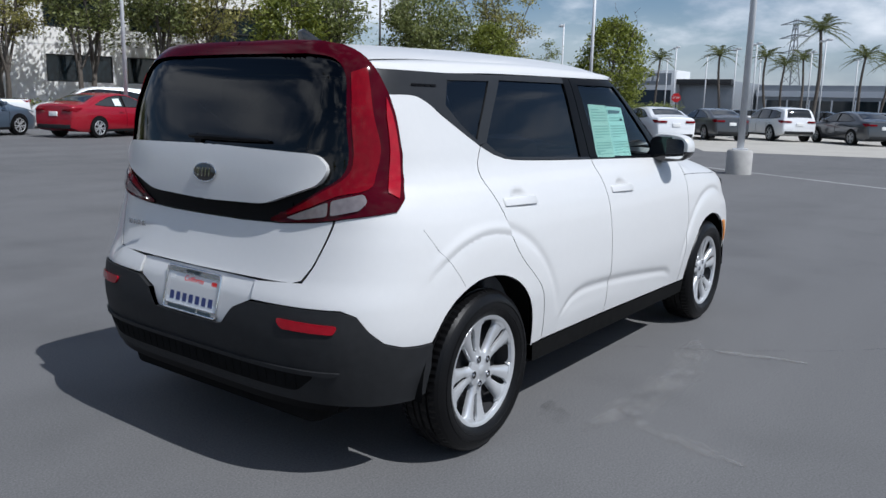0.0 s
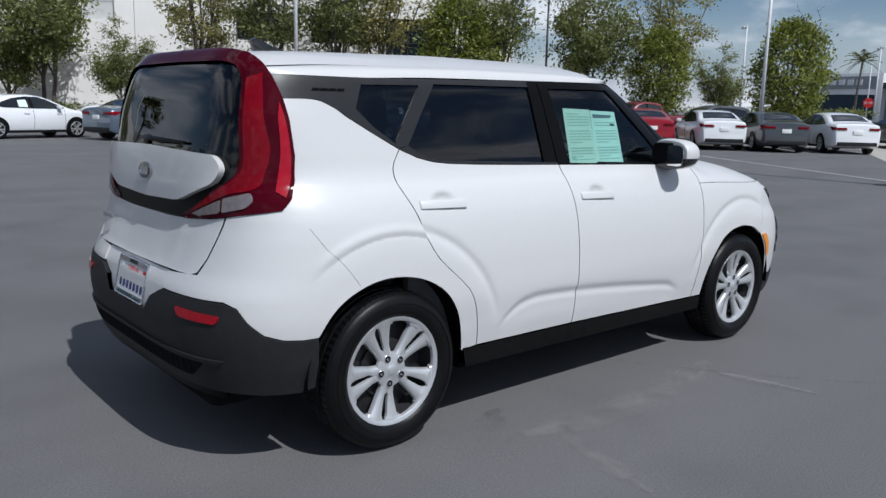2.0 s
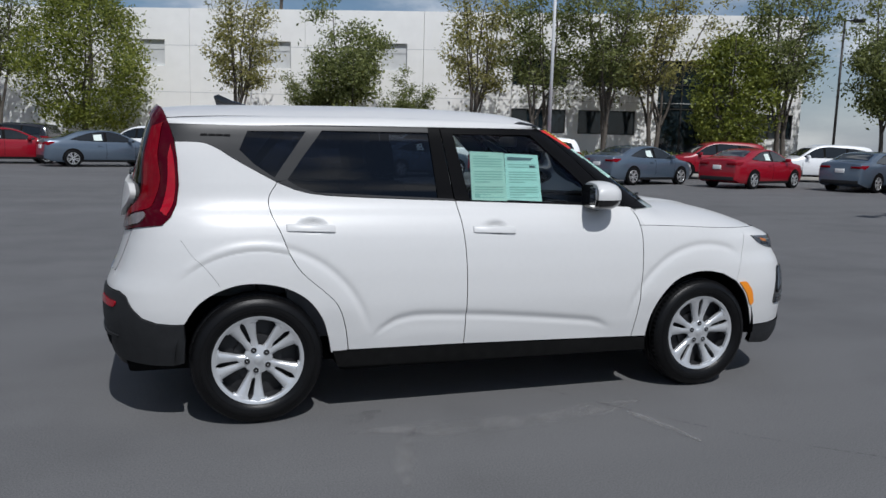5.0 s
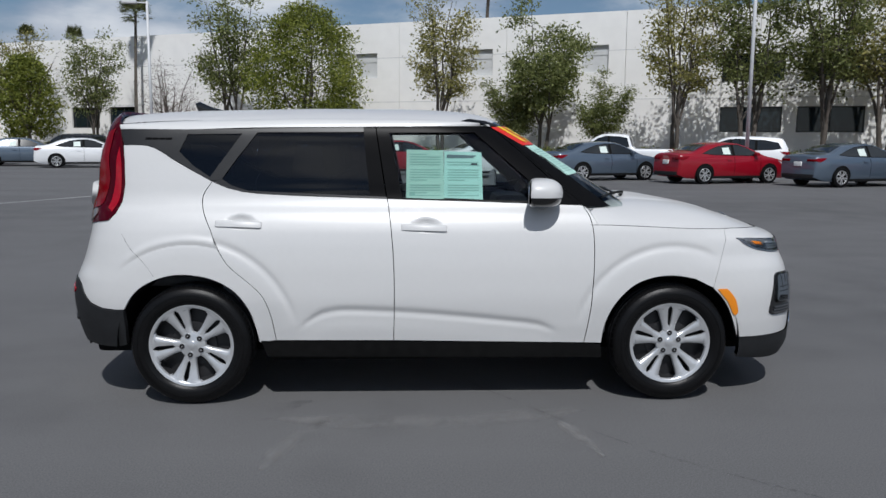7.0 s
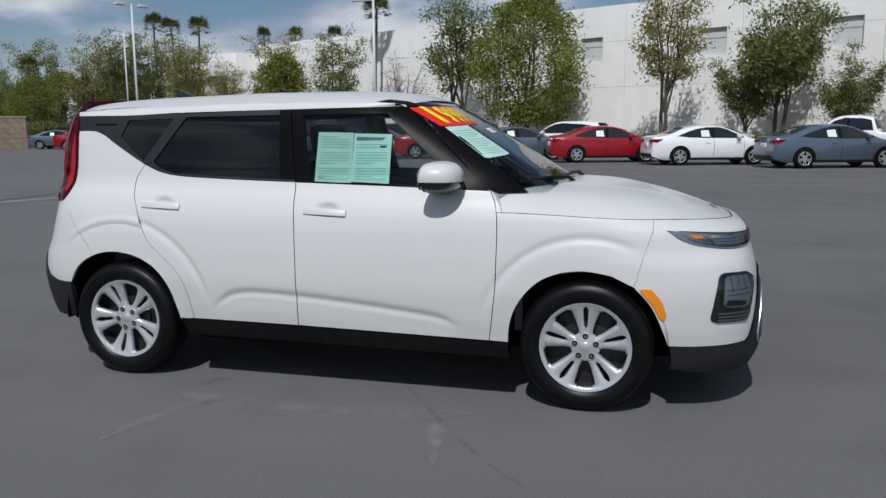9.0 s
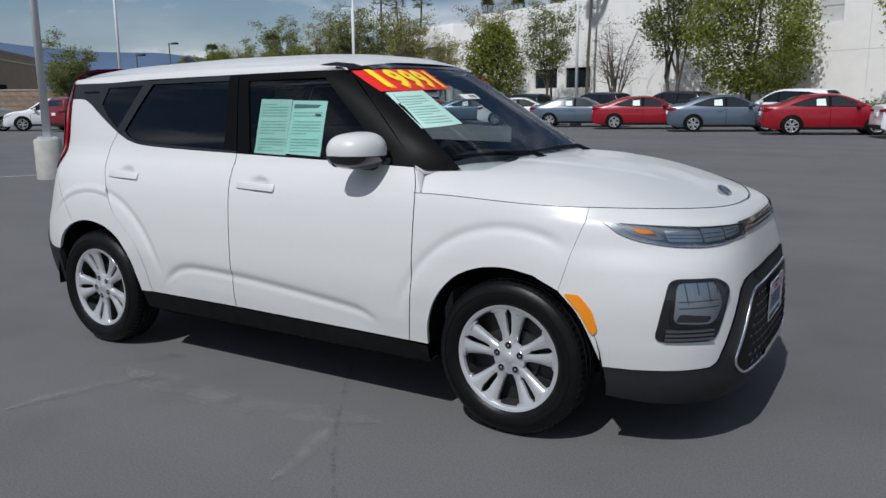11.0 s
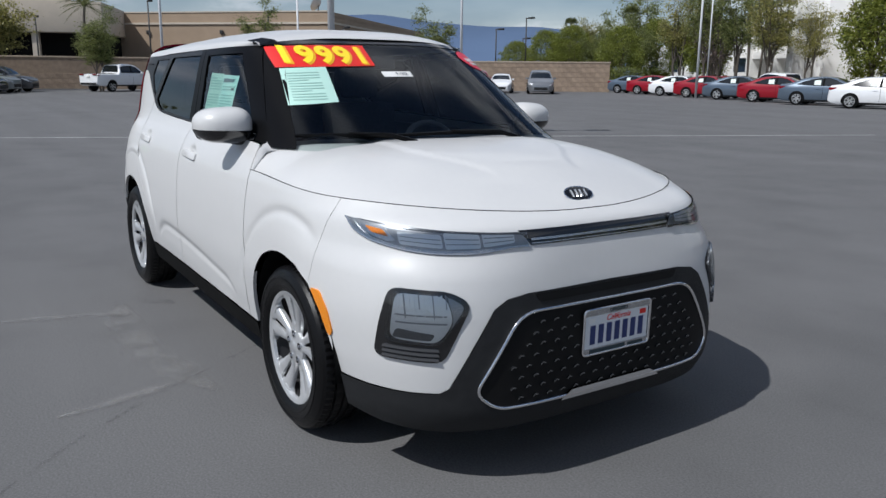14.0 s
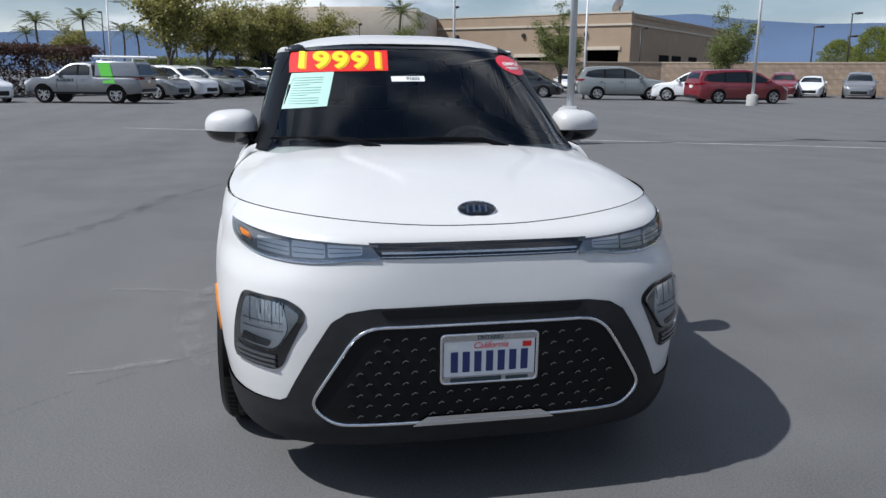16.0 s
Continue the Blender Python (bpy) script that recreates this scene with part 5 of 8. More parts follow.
# ---- wheels of the hatchback ----
def road_wheel():
    wheel = part("wheel", turned([(0.212, 0.075), (0.228, 0.092), (0.239, 0.100), (0.262, 0.107), (0.292, 0.104), (0.306, 0.092), (0.309, 0.090)], 72), RUBBER, None)
    tyre = bmesh.new()
    steps = 144
    lanes = [(0.309, 0.090), (0.320, 0.078), (0.3245, 0.062), (0.3245, 0.050), (0.318, 0.047), (0.318, 0.042), (0.326, 0.040), (0.326, 0.016), (0.319, 0.013), (0.319, 0.007), (0.3265, 0.004), (0.3265, -0.012), (0.319, -0.015), (0.319, -0.021), (0.326, -0.024), (0.326, -0.050), (0.318, -0.053), (0.318, -0.058), (0.3245, -0.060), (0.320, -0.078), (0.306, -0.092), (0.26, -0.10), (0.20, -0.09)]
    rings = []
    for k in range(steps):
        a = 2 * math.pi * k / steps
        ring = []
        for i, (r, d) in enumerate(lanes):
            block = k % 2 == 0
            if i in (1, 2, 3, 18, 19) and not block:
                r -= 0.0045
            if i in (6, 7, 14, 15) and k % 4 == 1:
                r -= 0.003
            ring.append(tyre.verts.new((r * math.cos(a), d, r * math.sin(a))))
        rings.append(ring)
    for k in range(steps):
        p, q = rings[k], rings[(k + 1) % steps]
        for i in range(len(lanes) - 1):
            tyre.faces.new((p[i], p[i + 1], q[i + 1], q[i]))
    bmesh.ops.recalc_face_normals(tyre, faces=tyre.faces)
    part("tread", soft(tyre, 20), RUBBER, wheel)
    bm = bmesh.new()
    for rr, dd in ((0.252, 0.1040), (0.279, 0.1068)):
        tube(bm, [(rr * math.cos(a), dd, rr * math.sin(a)) for a in (2 * math.pi * k / 72 for k in range(73))], 0.0016, 5, cap=False)
    part("sidewall_rib", bm, RUBBER, wheel)
    part("rim", turned([(0.203, 0.070), (0.206, 0.0835), (0.210, 0.0865), (0.2235, 0.0890), (0.226, 0.086), (0.226, 0.080), (0.216, 0.06)], 72), ALLOY, wheel, "silver rim edge")
    part("brake_disc", turned([(0.0, 0.025), (0.120, 0.025), (0.122, 0.012), (0.20, 0.005), (0.214, 0.07)], 48), STEEL_DARK, wheel)
    # paired spokes with a narrow slot, running out into the rim
    inner = curve((0.045, 0.0), (0.088, 0.0005), (0.100, 0.0062), (0.14, 0.0092), (0.172, 0.0112), (0.186, 0.0105), (0.194, 0.002), (0.212, 0.0))
    outer = curve((0.045, 0.030), (0.085, 0.0355), (0.125, 0.0485), (0.160, 0.0615), (0.185, 0.074), (0.200, 0.086), (0.209, 0.100))
    depth = curve((0.045, 0.069), (0.085, 0.066), (0.13, 0.070), (0.17, 0.077), (0.200, 0.082), (0.212, 0.083))
    grow = 1.035
    for k in range(5):
        base = math.radians(270 + 72 * k)
        for side in (-1, 1):
            bm = bmesh.new()
            rows = []
            for j in range(19):
                r = 0.045 + 0.162 * j / 18
                i, o, d = inner(r), outer(r), depth(r)
                slot = 0.014 if i > 0.004 else 0.0
                row = []
                for v, drop in ((i, slot), (i + 0.002, slot * 0.2), (i + (o - i) * 0.45, -0.0035), (o - 0.006, 0.001), (o - 0.001, 0.008), (o, 0.022)):
                    v *= side
                    rr = math.sqrt(max(r * r - v * v, 1e-6)) if r > 0.185 else r
                    row.append(bm.verts.new((grow * (rr * math.cos(base) - v * math.sin(base)), d - drop, grow * (rr * math.sin(base) + v * math.cos(base)))))
                rows.append(row)
            for a, b in zip(rows, rows[1:]):
                for i in range(5):
                    bm.faces.new((a[i], a[i + 1], b[i + 1], b[i]))
            bmesh.ops.recalc_face_normals(bm, faces=bm.faces)
            if sum(f.normal.y * f.calc_area() for f in bm.faces) < 0:
                bmesh.ops.reverse_faces(bm, faces=bm.faces)
            part("spoke", soft(bm, 50), ALLOY, wheel)
    part("hub", turned([(0.0, 0.0735), (0.024, 0.0735), (0.027, 0.072), (0.056, 0.0705), (0.070, 0.066), (0.074, 0.055)], 40), ALLOY, wheel)
    part("centre_cap", turned([(0.0, 0.0765), (0.020, 0.0762), (0.024, 0.073)], 32), ALLOY, wheel)
    for k in range(5):
        a = math.radians(270 + 72 * k)
        part("wheel_nut", turned([(0.0, 0.0765), (0.0055, 0.0765), (0.0075, 0.073), (0.0075, 0.055)], 6), CHROME, wheel).location = (0.054 * math.cos(a), 0.0, 0.054 * math.sin(a))
        part("nut_collar", turned([(0.0125, 0.066), (0.0125, 0.0745), (0.0155, 0.0745), (0.0165, 0.066)], 20), CHROME, wheel).location = (0.054 * math.cos(a), 0.0, 0.054 * math.sin(a))
        a = math.radians(270 + 72 * k)
        # No hollow is cut: a flat dark disc paints the shade round the nut.
        part("hollow_shade", turned([(0.0, 0.0718), (0.0126, 0.0718), (0.0127, 0.06)], 20), LINER, wheel).location = (0.054 * math.cos(a), 0.0, 0.054 * math.sin(a))
    return wheel


first_wheel = road_wheel()
spots = [(-1.3, -0.785, 180), (1.3, -0.785, 180), (-1.3, 0.785, 0), (1.3, 0.785, 0)]
for k, (x, y, turn) in enumerate(spots):
    w = first_wheel if k == 0 else copy_thing(first_wheel, Matrix())
    w.parent = car
    w.matrix_basis = pose(x, y, 0.3265, 0, 0, turn) @ pose(0, 0, 0, 0, (-12, 36, 15, 40)[k], 0)


# ---- papers and stickers on the hatchback's panes ----
def on_screen(y, z, off):
    v, z = GY(y, z)
    p = Vector(screen_at(v, z))
    e = 1e-3
    n = (Vector(screen_at(v + e, z)) - Vector(screen_at(v - e, z))).cross(Vector(screen_at(v, z + e)) - Vector(screen_at(v, z - e))).normalized()
    return p + (n if n.x > 0 else -n) * off


def screen_patch(name, outline, off, material, parent, label=""):
    return part(name, sheet([GY(y, z) for y, z in outline], screen_at, (0.03, 0.03), off=off, lip=0.001), material, parent, label)


def screen_text(text, y, z, size, material, parent, off=0.006, bold=0.0, stretch=1.0, slant=0.0, gap=1.0):
    cu = bpy.data.curves.new("lettering", "FONT")
    cu.body, cu.size, cu.align_x, cu.align_y, cu.offset, cu.shear, cu.space_character = text, size, "CENTER", "CENTER", bold, slant, gap
    ob = bpy.data.objects.new("lettering", cu)
    me = bpy.data.meshes.new_from_object(ob)
    bpy.data.objects.remove(ob)
    bpy.data.curves.remove(cu)
    for v in me.vertices:
        v.co = on_screen(y + v.co.x * stretch, z + v.co.y * 0.66, off)
    me.materials.clear()
    return part("lettering", me, material, parent)


strip = screen_patch("price_strip", [(-0.572, 1.498), (-0.33, 1.508), (-0.095, 1.512), (-0.112, 1.412), (-0.34, 1.406), (-0.585, 1.400)], 0.003, RED_STICKER, windscreen, "red price strip with yellow figures")
screen_text("19991", -0.345, 1.455, 0.166, YELLOW, strip, 0.007, bold=0.006, stretch=0.95, slant=0.10, gap=1.16)
screen_text("19991", -0.337, 1.4515, 0.166, mat("dark_yellow_vinyl", (0.75, 0.38, 0.01), 0.4), strip, 0.005, bold=0.008, stretch=0.95, slant=0.10, gap=1.16)
memo = screen_patch("mint_notice", [(-0.575, 1.396), (-0.375, 1.405), (-0.425, 1.252), (-0.628, 1.236)], 0.002, MINT, windscreen, "mint green paper notice")
for k in range(11):
    z = 1.375 - 0.0115 * k
    sh = (1.396 - z) / 0.155 * 0.05
    w = 0.135 if k % 4 != 3 else 0.08
    screen_patch("print_bar", [(-0.565 - sh + 0.01, z), (-0.565 - sh + 0.01 + w, z + 0.006), (-0.565 - sh + 0.009 + w, z + 0.0025), (-0.565 - sh + 0.009, z - 0.0035)], 0.0035, INK, memo)
tag = screen_patch("stock_tag", [(-0.105, 1.386), (0.058, 1.388), (0.056, 1.364), (-0.106, 1.362)], 0.002, WHITE_PAPER, windscreen, "white stock tag with small figures")
screen_text("91002", 0.0, 1.374, 0.026, INK_DARK, tag, 0.004, bold=0.0006)
dot = screen_patch("round_sticker", [(0.545 + 0.082 * math.cos(a), 1.446 + 0.046 * math.sin(a) - 0.02 * math.cos(a)) for a in (2 * math.pi * k / 28 for k in range(28))], 0.003, mat("crimson_vinyl", (0.62, 0.02, 0.05), 0.4), windscreen, "round red sticker with white print")
screen_text("SIMPLE", 0.545, 1.449, 0.036, WHITE_PAPER, dot, 0.005, bold=0.001)
for z, w in ((1.431, 0.045), (1.424, 0.03)):
    screen_patch("print_bar", [(0.55 - w, z + 0.003), (0.55 + w, z + 0.003), (0.55 + w, z - 0.001), (0.55 - w, z - 0.001)], 0.005, WHITE_PAPER, dot)
for s in (False,):
    for a, b, tone in ((-0.150, 0.052, 0), (0.056, 0.264, 1)):
        note = part("window_notice", sheet([(a, 1.378 if not tone else 1.370), (b, 1.374 if not tone else 1.366), (b + 0.002, 1.112), (a - 0.003, 1.120)], upper_at, (0.06, 0.06), off=-0.014, lip=0.001, flip=s), MINT if not tone else mat("pale_mint_paper", (0.46, 0.74, 0.68), 0.5, vary=0.04, scale=8), car, "mint green paper notice behind the glass")
        for k in range(17):
            z = 1.352 - 0.0138 * k
            x1 = a + 0.018 + (b - a - 0.036) * (1.0 if (k * 7) % 5 else 0.55)
            if tone and k < 3:
                continue
            if k in (5, 11):
                continue
            part("print_bar", sheet([(a + 0.018, z + 0.0022), (x1, z + 0.0022), (x1, z - 0.0022), (a + 0.018, z - 0.0022)], upper_at, (0.1, 0.05), off=-0.0125, lip=0.0, flip=s), INK, note)
        if tone:
            part("print_block", sheet([(a + 0.014, 1.352), (b - 0.03, 1.348), (b - 0.05, 1.334), (a + 0.014, 1.332)], upper_at, (0.1, 0.05), off=-0.0125, lip=0.0, flip=s), mat("grey_print_band", (0.10, 0.16, 0.18), 0.5), note)
            part("print_block", sheet([(b - 0.06, 1.306), (b - 0.025, 1.305), (b - 0.025, 1.294), (b - 0.06, 1.295)], upper_at, (0.1, 0.05), off=-0.0125, lip=0.0, flip=s), INK_DARK, note)
part("small_label", sheet([(-0.135, 1.150), (-0.105, 1.150), (-0.105, 1.132), (-0.135, 1.132)], upper_at, (0.1, 0.05), off=-0.0125, lip=0.0), INK, car)


# ---- parked vehicles ----
PAINT = {
    "red": mat("red_car_paint", (0.26, 0.004, 0.014), 0.28, coat=0.6, spec=0.3, vary=0.05, scale=20),
    "blue": mat("grey_blue_car_paint", (0.10, 0.135, 0.18), 0.28, metal=0.35, coat=1.0, vary=0.05, scale=20),
    "white": mat("plain_white_car_paint", (0.78, 0.79, 0.80), 0.3, coat=1.0, vary=0.02, scale=20),
    "grey": mat("dark_grey_car_paint", (0.065, 0.07, 0.078), 0.3, metal=0.4, coat=1.0, vary=0.05, scale=20),
    "black": mat("black_car_paint", (0.010, 0.010, 0.012), 0.2, coat=1.0, vary=0.05, scale=20),
    "silver": mat("silver_car_paint", (0.23, 0.24, 0.255), 0.3, metal=0.5, coat=1.0, vary=0.05, scale=20),
    "maroon": mat("dark_red_car_paint", (0.17, 0.010, 0.018), 0.28, coat=1.0, vary=0.05, scale=20),
    "cement": mat("cement_grey_car_paint", (0.19, 0.21, 0.21), 0.3, coat=1.0, vary=0.04, scale=20),
    "green": mat("green_vinyl_wrap", (0.12, 0.55, 0.06), 0.4),
}
PALE_PAPER = mat("pale_green_sticker_paper", (0.66, 0.74, 0.69), 0.6)
DARK_GLASS = mat("dark_car_glass", (0.012, 0.015, 0.017), 0.04, coat=0.4)


def loft(sections, caps=True):
    """A body through cross sections: lists of points from the middle below, out and up to the middle on top; mirrored in y."""
    bm = bmesh.new()
    rows = []
    for sec in sections:
        half = [Vector(p) for p in sec]
        rows.append([bm.verts.new(p) for p in half] + [bm.verts.new((p.x, -p.y, p.z)) for p in reversed(half[1:-1])])
    n = len(rows[0])
    for a, b in zip(rows, rows[1:]):
        for i in range(n):
            bm.faces.new((a[i], a[(i + 1) % n], b[(i + 1) % n], b[i]))
    if caps:
        bm.faces.new(rows[0])
        bm.faces.new(rows[-1][::-1])
    bmesh.ops.recalc_face_normals(bm, faces=bm.faces)
    return soft(bm, 38)


def pane(points):
    bm = bmesh.new()
    bm.faces.new([bm.verts.new(p) for p in points])
    return bm


# side views of each kind, front towards +x: roofline, window line, pillars, screens as (x0, x1) along the roofline
SHAPES = {
    "sedan": dict(size=(4.63, 1.78, 1.435), wb=2.70, belt=0.94, low=0.19, tyre=0.325, pillars=(-0.13, 0.99), mirror=0.86,
                  top=((-2.315, 0.62), (-2.300, 0.86), (-2.27, 1.00), (-2.20, 1.055), (-1.90, 1.085), (-1.72, 1.12), (-1.05, 1.365), (-0.65, 1.42), (-0.15, 1.435), (0.22, 1.405), (0.45, 1.34), (1.16, 1.03), (1.28, 0.985), (1.62, 0.93), (2.02, 0.835), (2.20, 0.73), (2.29, 0.60), (2.315, 0.45)),
                  glass=((-1.42, 1.035), (-1.10, 1.165), (-0.72, 1.29), (-0.30, 1.352), (0.12, 1.35), (0.40, 1.275), (1.00, 0.995), (0.90, 0.958), (-0.20, 0.968), (-1.00, 0.992)), front=(0.47, 1.14), back=(-1.66, -1.10)),
    "liftback": dict(size=(4.57, 1.76, 1.47), wb=2.70, belt=0.95, low=0.18, tyre=0.32, pillars=(-0.13, 0.99), mirror=0.92,
                     top=((-2.285, 0.62), (-2.275, 0.90), (-2.24, 1.06), (-2.10, 1.12), (-1.30, 1.36), (-0.70, 1.45), (-0.15, 1.47), (0.25, 1.43), (0.50, 1.35), (1.22, 1.03), (1.36, 0.97), (1.70, 0.90), (2.02, 0.80), (2.20, 0.68), (2.27, 0.56), (2.285, 0.45)),
                     glass=((-1.55, 1.08), (-1.15, 1.22), (-0.72, 1.32), (-0.30, 1.38), (0.12, 1.37), (0.45, 1.27), (1.06, 1.0), (0.95, 0.965), (-0.20, 0.985), (-1.00, 1.02)), front=(0.52, 1.20), back=(-2.05, -1.35)),
    "suv": dict(size=(4.60, 1.85, 1.70), wb=2.69, belt=1.05, low=0.25, tyre=0.36, pillars=(-0.98, 0.02, 0.99), mirror=0.86,
                top=((-2.30, 0.70), (-2.285, 1.00), (-2.25, 1.15), (-2.13, 1.44), (-2.00, 1.61), (-1.72, 1.66), (-0.90, 1.70), (-0.10, 1.69), (0.25, 1.63), (0.50, 1.53), (1.06, 1.16), (1.22, 1.09), (1.70, 1.03), (2.03, 0.94), (2.22, 0.80), (2.285, 0.60), (2.30, 0.48)),
                glass=((-1.98, 1.17), (-1.84, 1.43), (-1.30, 1.53), (-0.20, 1.585), (0.18, 1.54), (0.48, 1.43), (0.96, 1.13), (0.82, 1.08), (-0.80, 1.09), (-1.60, 1.12)), front=(0.52, 1.05), back=(-2.235, -2.03)),
    "van": dict(size=(5.17, 1.99, 1.76), wb=3.06, belt=1.05, low=0.19, tyre=0.35, pillars=(-1.15, 0.10, 1.30), mirror=1.28,
                top=((-2.585, 0.72), (-2.57, 1.00), (-2.52, 1.20), (-2.38, 1.58), (-2.22, 1.68), (-1.20, 1.74), (-0.20, 1.76), (0.38, 1.72), (0.78, 1.60), (1.62, 1.14), (1.80, 1.06), (2.20, 0.95), (2.44, 0.82), (2.555, 0.65), (2.585, 0.48)),
                glass=((-2.32, 1.16), (-2.14, 1.46), (-1.20, 1.58), (0.10, 1.62), (0.58, 1.53), (1.48, 1.10), (1.25, 1.06), (-1.00, 1.07), (-1.80, 1.10)), front=(0.82, 1.58), back=(-2.50, -2.40)),
    "pickup": dict(size=(5.40, 1.90, 1.80), wb=3.24, belt=1.14, low=0.38, tyre=0.38, pillars=(0.10, 1.02), mirror=0.98,
                   top=((-2.70, 0.70), (-2.69, 1.05), (-2.66, 1.135), (-2.55, 1.15), (-0.98, 1.15), (-0.93, 1.19), (-0.84, 1.62), (-0.70, 1.74), (0.00, 1.795), (0.42, 1.76), (0.64, 1.67), (1.18, 1.24), (1.34, 1.14), (2.20, 1.07), (2.50, 0.98), (2.64, 0.80), (2.70, 0.60)),
                   glass=((-0.80, 1.19), (-0.70, 1.58), (-0.40, 1.65), (0.22, 1.68), (0.58, 1.57), (1.00, 1.24), (0.90, 1.18)), front=(0.66, 1.16), back=(-0.91, -0.80)),
    "camper": dict(size=(5.40, 1.90, 1.80), wb=3.24, belt=1.14, low=0.40, tyre=0.39, pillars=(0.08, 1.02), mirror=0.98,
                   top=((-2.70, 0.70), (-2.69, 1.05), (-2.66, 1.135), (-2.55, 1.15), (-0.66, 1.15), (-0.61, 1.19), (-0.54, 1.62), (-0.44, 1.73), (0.00, 1.77), (0.40, 1.74), (0.62, 1.66), (1.18, 1.26), (1.34, 1.17), (2.20, 1.10), (2.50, 1.01), (2.64, 0.82), (2.70, 0.60)),
                   glass=((-0.46, 1.20), (-0.42, 1.56), (-0.25, 1.63), (0.22, 1.66), (0.56, 1.56), (1.00, 1.25), (0.90, 1.19)), front=(0.64, 1.16), back=(-0.59, -0.52)),
}


def vehicle(name, label, category, paint, kind="sedan", L=None, W=None, H=None, sticker=False, group="", m=None):
    k = SHAPES[kind]
    L, W, H = L or k["size"][0], W or k["size"][1], H or k["size"][2]
    fx, fz = L / k["size"][0], H / k["size"][2]
    v = thing(name, label, category, m, group)
    hw, nose_x, rear_x = W / 2, L / 2, -L / 2
    belt, low, tyre = k["belt"] * fz, k["low"], k["tyre"]
    top = curve(*[(x * fx, z * fz) for x, z in k["top"]])
    plan = curve((rear_x, 0.80), (rear_x + 0.06, 0.87), (rear_x + 0.20, 0.925), (rear_x + 0.60, 0.985), (-0.3, 1.0), (nose_x - 1.25, 1.0), (nose_x - 0.70, 0.97), (nose_x - 0.32, 0.89), (nose_x - 0.12, 0.76), (nose_x - 0.03, 0.62), (nose_x, 0.50))
    foot = curve((rear_x, low + 0.14), (rear_x + 0.30, low + 0.03), (rear_x + 0.60, low), (nose_x - 0.6, low), (nose_x - 0.15, low - 0.01), (nose_x, low + 0.06))
    side = curve((low - 0.02, 0.88), (low + 0.10, 0.955), (low + 0.22, 0.985), ((low + belt) / 2 + 0.04, 1.0), (belt - 0.13, 0.992), (belt - 0.05, 0.968), (belt, 0.940), (H, 0.66))

    def edge_of(x):
        return min(0.075, 0.4 * (top(x) - foot(x)))

    def half(x, z):
        x = max(rear_x, min(nose_x, x))
        u = max(0.0, min(1.0, (top(x) - z) / edge_of(x)))
        return hw * plan(x) * side(z) * (1 - (1 - u) ** 2.6) ** (1 / 2.2)

    def on_side(x, z):
        return (x, -half(x, z), z)

    def on_top(x, y):
        t = top(x)
        w = hw * plan(x) * side(t - 0.03)
        q = min(0.995, abs(y) / w)
        return (x, y, t - edge_of(x) * (1 - (1 - q**2.2) ** (1 / 2.6)))

    secs, steps = [], 46
    for i in range(steps + 1):
        x = -math.cos(math.pi * i / steps)
        x = L / 2 * (0.55 * x + 0.45 * (2 * i / steps - 1))
        f, t, e = foot(x), top(x), edge_of(x)
        zs = [f + (t - e - f) * h for h in (0.0, 0.06, 0.14, 0.3, 0.5, 0.66, 0.76, 0.88)] + [t - e * h for h in (1.0, 0.7, 0.45, 0.25, 0.11, 0.03)]
        secs.append([(x, 0, f), (x, 0.8 * half(x, f), f)] + [(x, half(x, z), z) for z in zs] + [(x, 0, t)])
    part("body", loft(secs), paint, v)
    glass_line = [(x * fx, z * fz) for x, z in k["glass"]]
    for s in (False, True):
        part("window_surround", sheet(glass_line, on_side, (0.16, 0.12), off=0.004, lip=0.0, flip=s), GAP, v)
        ends = [min(p[0] for p in glass_line)] + [p * fx for p in k["pillars"]]
        for a, b in zip(ends, ends[1:]):
            poly = _cut(_cut(glass_line, 0, a + 0.03, True), 0, b - 0.03, False)
            if len(poly) < 3:
                continue
            cx, cz = sum(p[0] for p in poly) / len(poly), sum(p[1] for p in poly) / len(poly)
            poly = [(cx + (x - cx) * 0.96, cz + (z - cz) * 0.90) for x, z in poly]
            part("side_window", sheet(poly, on_side, (0.16, 0.12), off=0.008, lip=0.0, flip=s), DARK_GLASS, v)
        seams = bmesh.new()
        for x in [p * fx for p in k["pillars"][:-1]] + [(k["pillars"][-1] - 0.03) * fx]:
            line = [Vector(on_side(x + 0.02 * math.sin(3 * h), low + 0.14 + (belt - 0.02 - low - 0.14) * h)) for h in (0, 0.25, 0.5, 0.75, 1.0)]
            tube(seams, [Vector((p.x, -p.y if s else p.y, p.z)) for p in line], 0.006, 5)
        part("door_gap", seams, GAP, v)
        for x in [p * fx for p in k["pillars"]]:
            part("door_handle", sheet([(x - 0.30, belt - 0.10), (x - 0.12, belt - 0.10), (x - 0.12, belt - 0.135), (x - 0.30, belt - 0.135)], on_side, (0.2, 0.1), off=0.022, lip=0.02, flip=s), paint, v)
        part("sill", sheet([(rear_x + 1.2, low + 0.09), (nose_x - 1.2, low + 0.09), (nose_x - 1.2, low + 0.005), (rear_x + 1.2, low + 0.005)], on_side, (0.4, 0.1), off=0.006, lip=0.0, flip=s), BLACK_TRIM, v)
        part("headlamp", sheet([(nose_x - 0.58, top(nose_x - 0.58) - 0.10), (nose_x - 0.22, top(nose_x - 0.22) - 0.085), (nose_x - 0.045, top(nose_x - 0.10) - 0.11), (nose_x - 0.055, top(nose_x - 0.10) - 0.17), (nose_x - 0.30, top(nose_x - 0.30) - 0.20)], on_side, (0.08, 0.08), off=0.006, lip=0.0, flip=s), LAMP_CLEAR, v)
        tz = belt + 0.02
